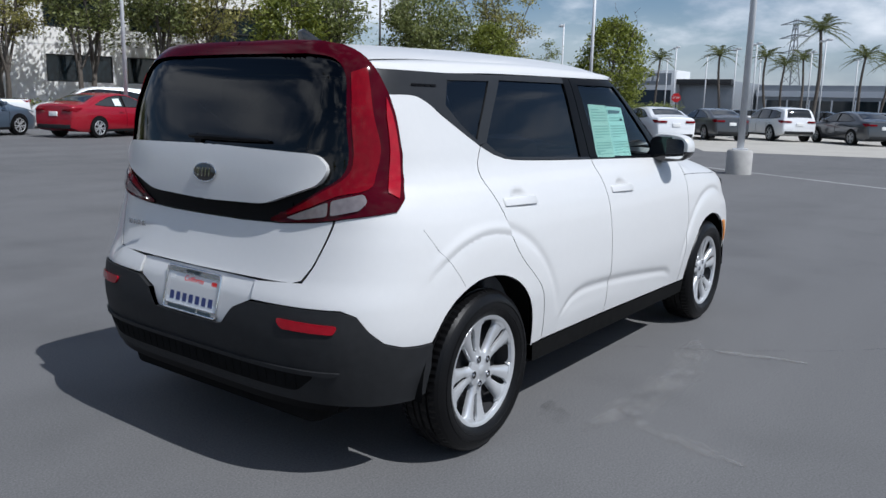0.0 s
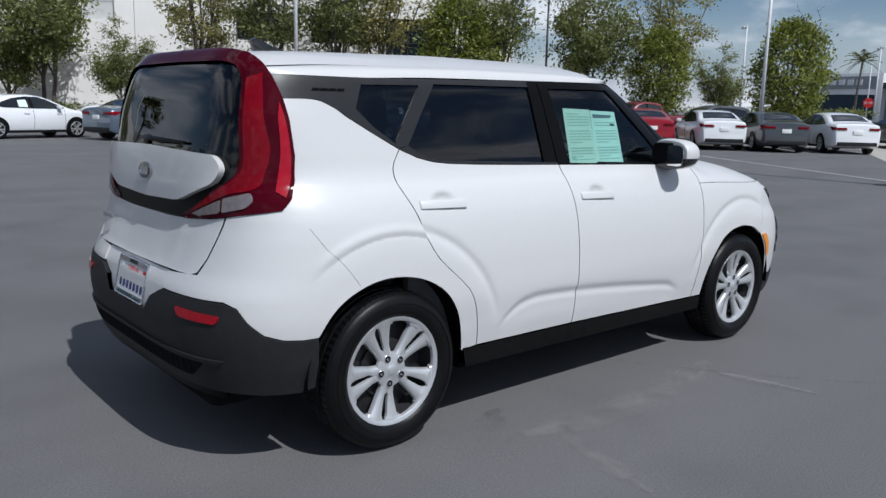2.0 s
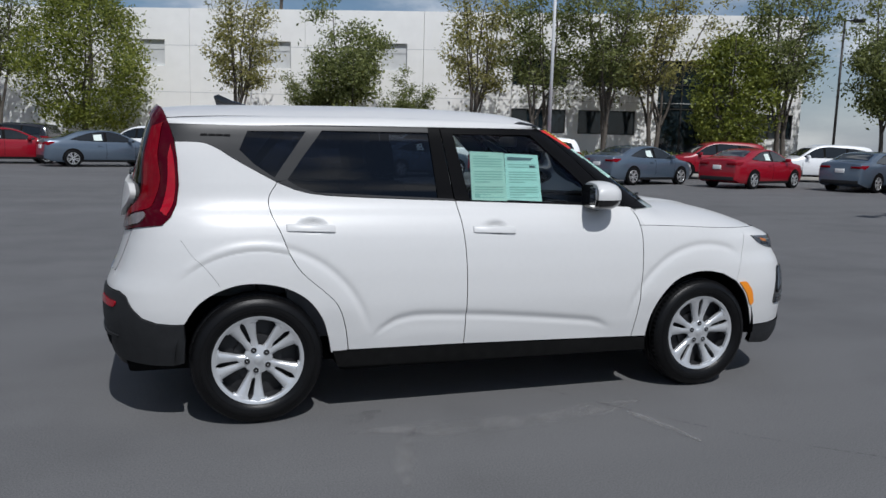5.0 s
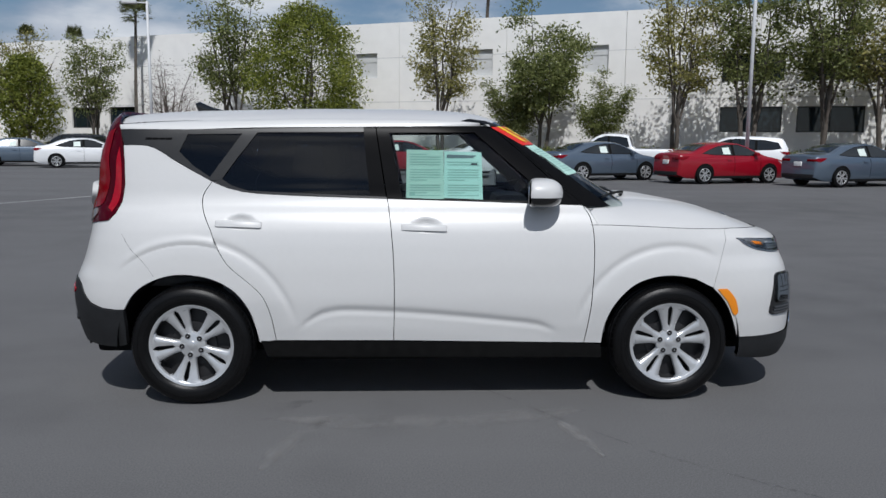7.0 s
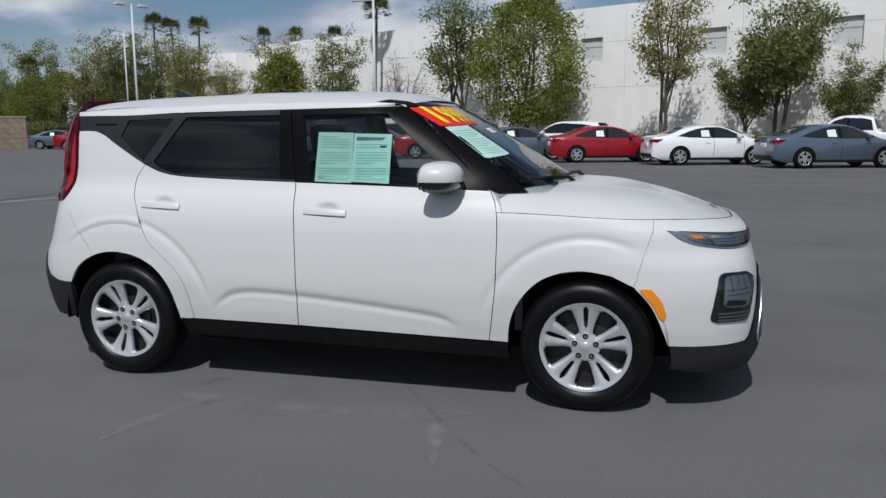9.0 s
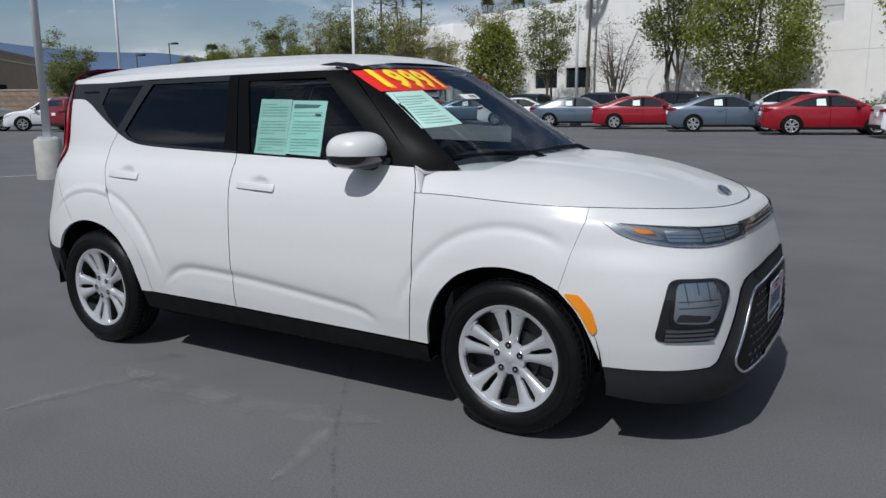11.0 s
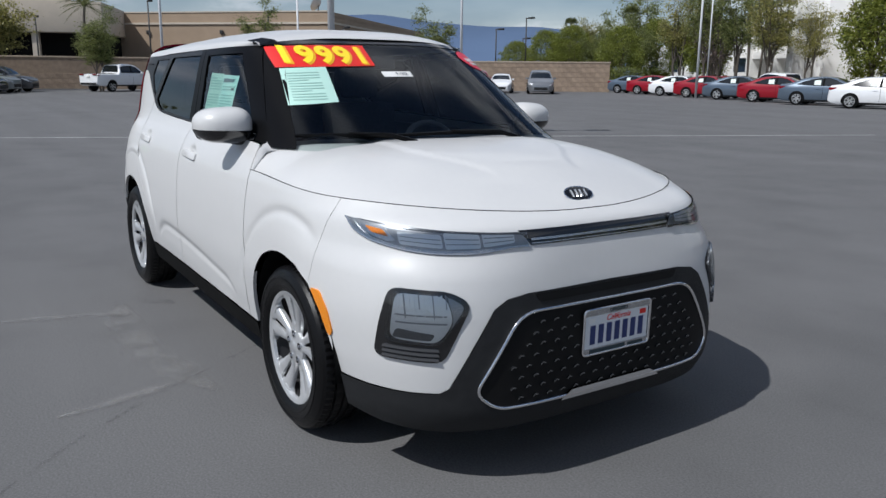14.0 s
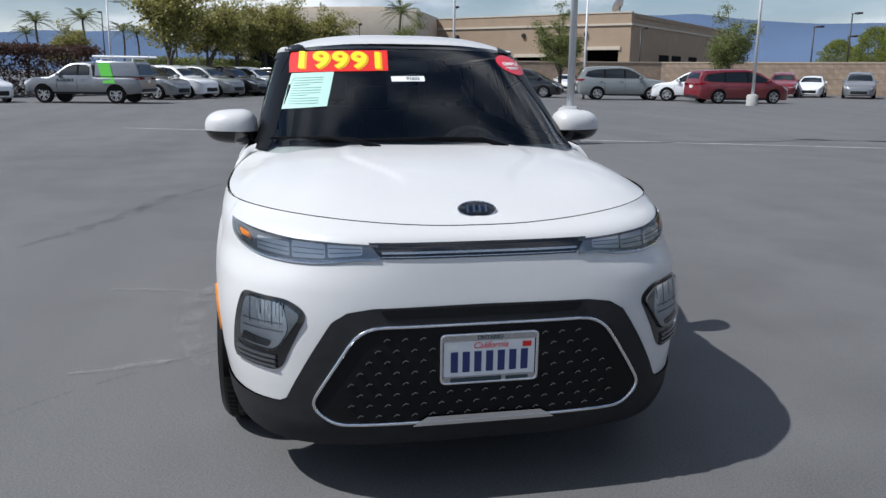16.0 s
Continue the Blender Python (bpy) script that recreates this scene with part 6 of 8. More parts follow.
        part("tail_lamp", sheet([(rear_x + 0.40, tz - 0.015), (rear_x + 0.05, tz - 0.02), (rear_x + 0.015, tz - 0.12), (rear_x + 0.14, tz - 0.15), (rear_x + 0.30, tz - 0.08)], on_side, (0.08, 0.08), off=0.007, lip=0.0, flip=s), RED_LENS, v)
        y = -1 if not s else 1
        part("tail_lamp", boxed(rear_x - 0.004, rear_x + 0.10, min(y * hw * 0.42, y * hw * 0.80), max(y * hw * 0.42, y * hw * 0.80), tz - 0.13, tz - 0.045, bevel=0.02), RED_LENS, v)
        mx = k["mirror"] * fx
        part("door_mirror", boxed(mx - 0.17, mx - 0.03, min(y * hw * 0.93, y * hw * 1.14), max(y * hw * 0.93, y * hw * 1.14), belt + 0.02, belt + 0.15, bevel=0.045), paint, v)
        if sticker and not s:
            part("window_sticker", sheet([(-0.56, 1.015), (-0.25, 1.010), (-0.27, 1.25), (-0.56, 1.23)], on_side, (0.2, 0.15), off=0.012, lip=0.0), PALE_PAPER, v)
    for name2, (x0, x1), wide in (("windscreen", k["front"], 0.86), ("rear_window", k["back"], 0.82)):
        x0, x1 = x0 * fx, x1 * fx
        y0, y1 = (hw * plan(x) * side(top(x) - 0.03) * wide for x in (x0, x1))
        part(name2, sheet([(x0, -y0), (x0, y0), (x1, y1), (x1, -y1)], on_top, (0.10, 0.14), off=0.007, lip=0.0, inside=(0, 0, 0.5)), DARK_GLASS, v)
    for x in (-k["wb"] * fx / 2 + 0.02, k["wb"] * fx / 2 + 0.02):
        for s in (1, -1):
            y = s * (half(x, tyre + 0.1) + 0.004)
            r = tyre + 0.06
            circle = [(x + r * math.cos(a), tyre + r * math.sin(a)) for a in (2 * math.pi * j / 28 for j in range(28))]
            # Arch is not cut out: a flat dark disc stands for its shade.
            part("arch_shade", sheet([p for p in circle if p[1] > low - 0.02], on_side, (0.2, 0.12), off=0.005, lip=0.0, flip=s > 0), GAP, v)
            w = part("wheel", turned([(0.0, -0.03), (tyre * 0.60, -0.02), (tyre * 0.66, 0.008), (tyre * 0.72, 0.018), (tyre * 0.9, 0.02), (tyre, 0.004), (tyre, -0.18), (0.0, -0.18)], 28), RUBBER, v)
            w.matrix_basis = pose(x, y, tyre, 0, 0, 0 if s > 0 else 180)
            bm = bmesh.new()
            r = tyre * 0.66
            for j in range(10):
                a = 2 * math.pi * j / 10 + (0.10 if j % 2 else -0.10)
                c, n = math.cos(a), math.sin(a)
                ring = []
                for rr, ww, dd in ((r * 0.10, 0.016, 0.016), (r * 0.6, 0.015, 0.020), (r * 1.02, 0.021, 0.014)):
                    ring.append([bm.verts.new((rr * c - q * n, dd - z, rr * n + q * c)) for q, z in ((-ww, 0.02), (-ww * 0.8, 0.0), (ww * 0.8, 0.0), (ww, 0.02))])
                for p, q in zip(ring, ring[1:]):
                    for i in range(3):
                        bm.faces.new((p[i], p[i + 1], q[i + 1], q[i]))
            bmesh.ops.recalc_face_normals(bm, faces=bm.faces)
            part("wheel_spokes", bm, ALLOY, w)
            bm = bmesh.new()
            tube(bm, [(r * math.cos(a), 0.012, r * math.sin(a)) for a in (2 * math.pi * j / 24 for j in range(25))], 0.011, 5, cap=False)
            part("wheel_rim", soft(bm, 60), ALLOY, w)
    part("rear_bumper", boxed(rear_x - 0.012, rear_x + 0.12, -hw * 0.76, hw * 0.76, low + 0.10, low + 0.24, bevel=0.03), BLACK_TRIM, v)
    part("grille", boxed(nose_x - 0.16, nose_x + 0.008, -hw * 0.50, hw * 0.50, low + 0.10, low + 0.32, bevel=0.04), BLACK_TRIM, v)
    part("plate", boxed(rear_x - 0.014, rear_x + 0.03, -0.16, 0.16, belt - 0.26, belt - 0.12, bevel=0.006), WHITE_PAPER, v)
    if kind == "pickup":
        # The bed is closed; a flat dark sheet stands for its shaded recess.
        part("bed_shade", sheet([(rear_x + 0.10, -hw * 0.72), (rear_x + 0.10, hw * 0.72), (-1.02, hw * 0.74), (-1.02, -hw * 0.74)], on_top, (0.3, 0.3), off=0.004, lip=0.0, inside=(0, 0, 0.5)), GAP, v)
    return v


def sedan(colour, word, m, group="angled row of sedans"):
    return vehicle("sedan", f"{word} four-door sedan parked in the lot", "car", PAINT[colour], sticker=True, m=m, group=group)


FIRST = {}


def put_sedan(colour, word, m, group):
    key = (colour, group)
    if key not in FIRST:
        FIRST[key] = sedan(colour, word, m, group)
        return FIRST[key]
    return copy_thing(FIRST[key], m)


WORDS = {"red": "glossy red", "blue": "grey-blue metallic", "white": "plain white", "grey": "dark grey"}
ORDER = {4: "blue", 3: "red", 2: "blue", 1: "red", 0: "blue", -1: "white", -2: "red", -3: "blue", -4: "red", -5: "blue", -6: "white", -7: "blue", -8: "red", -9: "blue", -10: "red", -11: "white", -12: "red", -13: "blue"}
for k, colour in ORDER.items():
    turn = 17 + (1.5 if k % 3 == 0 else -1.0 if k % 3 == 1 else 0.3)
    a = math.radians(turn)
    rw = Vector((6.3 + 3.82 * k, 23.2 - 1.72 * k, 0))
    c = rw - Vector((math.cos(a) * -1.32 + math.sin(a) * 0.86, math.sin(a) * -1.32 - math.cos(a) * 0.86, 0))
    put_sedan(colour, WORDS[colour], pose(c.x, c.y, 0, 0, 0, turn), "angled row of sedans")
for x, y, colour, turn in ((22.6, 15.2, "red", 47), (24.4, 13.4, "white", 46), (25.5, 11.6, "grey", 44), (27.3, 10.0, "white", 45), (33.9, 9.8, "grey", 43), (35.5, 4.0, "grey", 42)):
    put_sedan(colour, WORDS[colour], pose(x, y, 0, 0, 0, turn), "sedans parked nose to the hedge")


def suv(label, colour, m, **k):
    return vehicle("suv", label, "car", PAINT[colour], "suv", m=m, **k)


def van(label, colour, m):
    return vehicle("minivan", label, "car", PAINT[colour], "van", m=m)


suv("white crossover with dark glass parked by the hedge", "white", pose(36.3, 7.5, 0, 0, 0, 43), L=4.35, H=1.57)
suv("long cement-grey utility vehicle parked across the lot", "cement", pose(-39.4, 18.6, 0, 0, 0, 75), L=5.2, W=2.0, H=1.90)
van("dark red minivan parked across the lot", "maroon", pose(-34.1, 22.75, 0, 0, 0, 88))
suv("white crossover parked beside a minivan", "white", pose(-37.0, 21.9, 0, 0, 0, 235), H=1.68)
van("silver-grey minivan facing the lot by the block wall", "silver", pose(-43.6, 37.6, 0, 0, 0, -38))
vehicle("hatchback_parked", "white liftback facing the lot by the block wall", "car", PAINT["white"], "liftback", m=pose(-46.2, 35.9, 0, 0, 0, -40))
suv("maroon crossover by the block wall", "maroon", pose(-45.6, 33.2, 0, 0, 0, -35))
vehicle("sedan", "white sedan facing the lot near the block wall", "car", PAINT["white"], m=pose(-57.5, 21.8, 0, 0, 0, -30))
van("black minivan parked nose outward", "black", pose(-44.2, 14.0, 0, 0, 0, 62))
for k, (c, w) in enumerate((("silver", "silver crossover"), ("white", "white crossover"), ("cement", "cement-grey crossover"), ("black", "black crossover"), ("white", "white crossover"), ("grey", "dark grey sedan"), ("black", "black minivan"), ("cement", "cement-grey crossover"), ("grey", "dark grey crossover"))):
    m = pose(-38.6 - 2.21 * k, -7.6 + 1.23 * k, 0, 0, 0, 60 + (1.5, -1.0, 0.4)[k % 3])
    if "minivan" in w:
        van(f"{w} parked nose outward in a row", c, m)
    elif "sedan" in w:
        vehicle("sedan", f"{w} parked nose outward in a row", "car", PAINT[c], m=m)
    else:
        suv(f"{w} parked nose outward in a row", c, m, H=1.72)
vehicle("sedan", "white sedan parked at the lot's edge", "car", PAINT["white"], m=pose(-34.6, -14.3, 0, 0, 0, 45))
truck = vehicle("pickup", "silver pickup with a camper shell, green panel and roof rack", "pickup", PAINT["silver"], "camper", m=pose(-33.5, -9.1, 0, 0, 0, 255))
bm = bmesh.new()
ring = [(-0.64, 0.86, 1.13), (-2.67, 0.84, 1.13), (-2.46, 0.70, 1.79), (-0.68, 0.71, 1.82)]
lv = [bm.verts.new(p) for p in ring]
rv = [bm.verts.new((x, -y, z)) for x, y, z in ring]
bm.faces.new(lv)
bm.faces.new(rv[::-1])
for i in range(4):
    bm.faces.new((lv[i], rv[i], rv[(i + 1) % 4], lv[(i + 1) % 4]))
bmesh.ops.recalc_face_normals(bm, faces=bm.faces)
bmesh.ops.bevel(bm, geom=list(bm.edges), offset=0.07, segments=3, profile=0.5, affect="EDGES")
shell = part("camper_shell", soft(bm, 40), PAINT["silver"], truck)
part("rear_window", pane([(-2.665, -0.70, 1.22), (-2.665, 0.70, 1.22), (-2.515, 0.60, 1.68), (-2.515, -0.60, 1.68)]), DARK_GLASS, shell, "dark tinted rear window")
for s in (1, -1):
    for lo, hi in ((( -1.10, -1.62, 0.968, 0.86), (-0.98, -1.50, 0.905, 1.14)), ((-0.96, -1.50, 0.868, 1.17), (-0.78, -1.32, 0.740, 1.72))):
        part("green_panel", pane([(lo[1], s * lo[2], lo[3]), (lo[0], s * lo[2], lo[3]), (hi[0], s * hi[2], hi[3]), (hi[1], s * hi[2], hi[3])][::s]), PAINT["green"], truck, "bright green vinyl panel")
    for a, b in ((0.98, 0.86), (0.82, 0.72), (0.68, 0.58), (0.54, 0.36), (0.32, 0.24)):
        part("door_lettering", pane([(b, s * 0.957, 0.93), (a, s * 0.957, 0.93), (a, s * 0.950, 1.05), (b, s * 0.950, 1.05)][::s]), PAINT["black"], truck, "black lettering bar")
    part("rack_bar", tubed([(-2.95, s * 0.42, 1.97), (-0.45, s * 0.42, 1.99)], 0.055, 10), PAINT["white"], truck)
for x in (-2.3, -0.9):
    part("rack_leg", tubed([(x, -0.66, 1.78), (x, -0.58, 1.90), (x, 0.58, 1.90), (x, 0.66, 1.78)], 0.025, 6), PAINT["white"], truck)
vehicle("pickup", "white pickup parked by the tan building", "pickup", PAINT["white"], "pickup", L=5.8, W=2.0, H=1.92, m=pose(-56.6, 9.9, 0, 0, 0, 122))

# second line behind the sedans
ROW = Vector((0.911, -0.412, 0))
OUTWARD = Vector((0.412, 0.911, 0))
for s, off, kind, c, t, w in ((9.2, -11.5, "suv", "red", 160, "red crossover"), (14.0, -11.0, "suv", "white", 158, "white crossover"), (19.5, -11.2, "pickup", "maroon", 160, "maroon pickup"), (24.0, -10.5, "suv", "grey", 158, "dark grey crossover"), (1.0, -11.5, "suv", "white", 158, "white crossover"), (-4.0, -12.0, "pickup", "white", 160, "white pickup"), (-10.5, -11.5, "sedan", "white", 158, "white sedan"), (-24.5, -11.2, "suv", "black", 160, "black crossover"), (-29.8, -11.5, "suv", "black", 160, "black crossover"), (-17.5, -11.5, "suv", "white", 160, "white crossover"), (-36.5, -11.5, "suv", "black", 159, "black crossover"), (-49.0, -11.5, "suv", "white", 160, "white crossover"), (-56.0, -11.5, "sedan", "red", 160, "red sedan")):
    p = Vector((17.8, 39.5, 0)) + ROW * s + OUTWARD * off
    m = pose(p.x, p.y, 0, 0, 0, t)
    if kind == "suv":
        suv(f"{w} parked behind the sedan row", c, m)
    elif kind == "pickup":
        vehicle("pickup", f"{w} parked behind the sedan row", "pickup", PAINT[c], "pickup", m=m)
    else:
        vehicle("sedan", f"{w} parked behind the sedan row", "car", PAINT[c], m=m)


# ---- trees, hedges ----
BARK = mat("grey_brown_bark", (0.115, 0.098, 0.082), 0.9, vary=0.4, scale=8, bump=0.8, bump_scale=40)


def leaf_mat(name, a, b):
    m = bpy.data.materials.new(name)
    m.use_nodes = True
    n, l = m.node_tree.nodes, m.node_tree.links
    p = n["Principled BSDF"]
    p.inputs["Roughness"].default_value = 0.5
    geo, ramp, mix, tr = n.new("ShaderNodeNewGeometry"), n.new("ShaderNodeMix"), n.new("ShaderNodeMixShader"), n.new("ShaderNodeBsdfTranslucent")
    ramp.data_type = "RGBA"
    ramp.inputs["A"].default_value, ramp.inputs["B"].default_value = (*a, 1), (*b, 1)
    l.new(geo.outputs["Random Per Island"], ramp.inputs["Factor"])
    l.new(ramp.outputs["Result"], p.inputs["Base Color"])
    l.new(ramp.outputs["Result"], tr.inputs["Color"])
    mix.inputs["Fac"].default_value = 0.5
    l.new(p.outputs[0], mix.inputs[1])
    l.new(tr.outputs[0], mix.inputs[2])
    l.new(mix.outputs[0], n["Material Output"].inputs["Surface"])
    return m


LEAF_DARK = leaf_mat("dull_green_leaf", (0.060, 0.080, 0.022), (0.31, 0.34, 0.115))
LEAF_OLIVE = leaf_mat("olive_leaf", (0.11, 0.115, 0.032), (0.46, 0.42, 0.14))
LEAF_FRESH = leaf_mat("fresh_green_leaf", (0.065, 0.092, 0.012), (0.34, 0.37, 0.07))
LEAF_PALM = leaf_mat("palm_leaf", (0.055, 0.075, 0.024), (0.17, 0.18, 0.07))
TWIG = mat("bare_twig", (0.16, 0.11, 0.10), 0.9, vary=0.3, scale=5)


def leaves(spots, count, spread, size, rnd):
    """Small pointed leaves scattered in clumps round the spots."""
    verts, faces = [], []
    for _ in range(count):
        c = rnd.choice(spots)
        p = Vector((c[0] + rnd.gauss(0, spread), c[1] + rnd.gauss(0, spread), c[2] + rnd.gauss(0, spread * 0.7)))
        a = Vector((rnd.gauss(0, 1), rnd.gauss(0, 1), rnd.gauss(-0.3, 0.8))).normalized()
        b = a.orthogonal().normalized()
        b = (b * math.cos(k := rnd.uniform(0, 6.28)) + a.cross(b) * math.sin(k))
        s = size * rnd.uniform(0.6, 1.35)
        i = len(verts)
        verts += [p - a * s, p + b * s * 0.45, p + a * s, p - b * s * 0.45]
        faces.append((i, i + 1, i + 2, i + 3))
    me = bpy.data.meshes.new("leaves")
    me.from_pydata(verts, [], faces)
    return me


def tree(label, height, width, seed, material, count, clear=1.8, stems=1, dense_crown=False, size=0.115, spread=0.34, m=None, group=""):
    """A trunk that forks into rising limbs, each with side branches that carry clumps of leaves."""
    rnd = random.Random(seed)
    t = thing("tree", label, "tree", m, group)
    bm = bmesh.new()
    tips = []

    def bough(p, way, length, r, end, bend, sides, rise=0.06):
        pts, radii, w, n = [p], [r], way.normalized(), 6
        for i in range(n):
            w = (w + Vector((rnd.gauss(0, bend), rnd.gauss(0, bend), rise + rnd.gauss(0, bend * 0.4)))).normalized()
            p = p + w * length / n
            pts.append(p)
            radii.append(r + (end - r) * (i + 1) / n)
        tube(bm, pts, radii, sides, cap=False)
        return pts, radii, w

    half = width / 2
    for k in range(stems):
        a = 6.28 * k / max(1, stems) + seed
        lean = Vector((math.cos(a) * 0.16, math.sin(a) * 0.16, 1)) if stems > 1 else Vector((rnd.gauss(0, 0.04), rnd.gauss(0, 0.04), 1))
        foot = Vector((math.cos(a) * 0.16 * (stems > 1), math.sin(a) * 0.16 * (stems > 1), -0.05))
        thick = 0.19 if stems == 1 else 0.155
        trunk, _, w0 = bough(foot, lean, clear * rnd.uniform(0.95, 1.15) + 0.3, thick, thick * 0.72, 0.05, 9)
        count_limbs = 5 if stems == 1 else 4
        for i in range(count_limbs):
            b = a + 6.28 * (i + rnd.uniform(-0.25, 0.25)) / count_limbs
            tilt = rnd.uniform(0.18, 0.62) if i else 0.08
            out = Vector((math.cos(b), math.sin(b), 0))
            reach = min((height - clear) * 0.98, half * 0.85 / max(0.1, math.sin(tilt) * 0.9))
            limb, lr, w1 = bough(trunk[-1 - (i % 2)], out * math.sin(tilt) + Vector((0, 0, math.cos(tilt))), reach * rnd.uniform(0.78, 1.0), thick * 0.52, 0.018, 0.10, 6)
            tips.extend(limb[4:])
            for c in range(9):
                q = 2 + c % 5
                ang = b + rnd.uniform(-1.9, 1.9)
                way = Vector((math.cos(ang), math.sin(ang), rnd.uniform(-0.05, 0.9)))
                twig, tr, w2 = bough(limb[q], way, half * rnd.uniform(0.28, 0.62), lr[q] * 0.5, 0.008, 0.16, 4, 0.02)
                tips.extend(twig[2:])
                for e in (3, 5):
                    ang2 = ang + rnd.uniform(-1.3, 1.3)
                    tw, _, _ = bough(twig[e], Vector((math.cos(ang2), math.sin(ang2), rnd.uniform(-0.3, 0.8))), half * rnd.uniform(0.14, 0.30), 0.012, 0.005, 0.2, 3, 0.0)
                    tips.extend(tw[3:])
    if dense_crown:
        tips = []
        while len(tips) < 520:
            z = rnd.uniform(0, 1)
            a = rnd.uniform(0, 6.28)
            lump = 1 + 0.16 * math.sin(3 * a + 5 * z + seed) + 0.10 * math.sin(7 * a - 9 * z)
            r = half * lump * (math.sin(math.pi * min(1, 0.12 + 0.86 * z)) ** 0.65) * rnd.uniform(0.35, 1.0) ** 0.5
            tips.append(Vector((math.cos(a) * r, math.sin(a) * r, clear + (height - clear) * z)))
    else:
        tips = [p for p in tips if p.z > clear * 1.1]
        k = height / max(p.z for p in tips)
        for v in bm.verts:
            v.co.z *= k
        spans = sorted(math.hypot(p.x, p.y) for p in tips)
        w = min(1.0, (half - 0.2) / spans[int(len(spans) * 0.93)])
        for v in bm.verts:
            v.co.x, v.co.y = v.co.x * w, v.co.y * w
        tips = [Vector((p.x * w, p.y * w, p.z * k)) for p in tips]
    part("trunk", soft(bm, 60), BARK, t)
    part("crown", leaves([tuple(p) for p in tips], count, spread, size, rnd), material, t)
    return t


FAC = Vector((17.8, 39.5, 0))


def site(s, off, z=0.0):
    p = FAC + ROW * s + OUTWARD * off
    return Vector((p.x, p.y, z))


BEFORE = "trees before the white building"
KINDS = {
    "airy": tree("tall airy tree with thin grey-green leaves", 10.2, 5.0, 3, LEAF_DARK, 8000, clear=2.3, stems=2, size=0.10, m=pose(*site(1.6, -4.5)), group=BEFORE, spread=0.30),
    "olive": tree("multi-stemmed tree with sparse olive leaves", 9.8, 5.8, 8, LEAF_OLIVE, 6500, clear=2.2, stems=2, size=0.095, m=pose(*site(-2.0, -4.5)), group=BEFORE, spread=0.28),
    "dark": tree("bushy dark green tree with low branches", 9.4, 5.0, 15, LEAF_DARK, 13000, clear=2.3, stems=2, size=0.10, m=pose(*site(-9.2, -4.5)), group=BEFORE, spread=0.34),
    "round": tree("dense rounded fresh green tree", 9.4, 7.0, 21, LEAF_FRESH, 26000, clear=1.7, dense_crown=True, size=0.10, spread=0.32, m=pose(*site(-24.0, -5.0)), group=BEFORE),
    "pear": tree("narrow fresh green young tree", 7.0, 4.2, 27, LEAF_FRESH, 11000, clear=1.5, dense_crown=True, spread=0.28, m=pose(*site(11.6, -5.0)), group=BEFORE),
}
for s, off, kind, sc, turn in ((5.1, -4.5, "airy", 1.03, 60), (7.8, -4.0, "olive", 1.08, 110), (14.3, -4.5, "airy", 1.05, 200), (19.8, -4.5, "dark", 1.08, 30), (25.2, -4, "olive", 1.0, 280), (23.6, -6, "pear", 0.84, 40), (-5.9, -4.5, "dark", 0.56, 300), (-10.8, -4.2, "dark", 0.62, 120), (-15.3, -4.5, "olive", 0.98, 20), (-30.0, -4.5, "airy", 1.04, 150), (-41.6, -4.5, "airy", 0.84, 260), (-46.8, -5.5, "pear", 1.0, 160), (-48.5, -4.5, "olive", 0.95, 210), (-55.0, -5.0, "olive", 0.72, 90), (-58.5, -6.5, "olive", 0.95, 40), (-70.0, -6.0, "airy", 1.06, 15), (-75.0, -7.0, "olive", 1.08, 110), (-62.5, -4, "airy", 0.92, 320), (-66.5, -5, "airy", 1.0, 130), (-72.0, -5, "pear", 1.05, 10), (-78.0, -5, "dark", 0.90, 240), (-83.0, -6, "round", 0.80, 50), (-88.0, -6, "airy", 1.1, 70), (-94.0, -8, "dark", 0.95, 180), (-80.5, -9.0, "dark", 0.84, 75), (-86.0, -10.0, "dark", 0.80, 140), (-91.0, -11.0, "olive", 0.84, 20), (-97.5, -12.0, "round", 0.62, 200), (-90.5, -13.5, "dark", 0.66, 330)):
    p = site(s, off)
    copy_thing(KINDS[kind], pose(p.x, p.y, 0, 0, 0, turn) @ Matrix.Diagonal((sc, sc, sc, 1)))
# a bare shrub-like tree
bare = tree("leafless reddish-brown young tree", 7.2, 4.6, 33, TWIG, 2600, clear=1.2, stems=3, size=0.05, spread=0.3, m=pose(*site(-35.4, -4)))
copy_thing(bare, pose(*site(-68.8, -5.6), 0, 0, 100))
# broad trees behind the row of crossovers
broad = tree("broad tree with a thick pale trunk and dull green leaves", 7.0, 6.0, 41, LEAF_OLIVE, 9000, clear=2.3, stems=1, size=0.11, spread=0.32, m=pose(-46.2, -7.2, 0), group="broad trees behind the parked cars")
for x, y, sc, turn in ((-48.9, -5.2, 0.84, 70), (-54.4, -3.9, 0.88, 140), (-56.0, -2.2, 0.94, 215), (-58.0, -0.1, 0.98, 300), (-62.5, 2.4, 0.92, 20), (-57.6, -15.9, 0.66, 110), (-43.0, -19.0, 1.0, 250)):
    copy_thing(broad, pose(x, y, 0, 0, 0, turn) @ Matrix.Diagonal((sc, sc, sc, 1)))
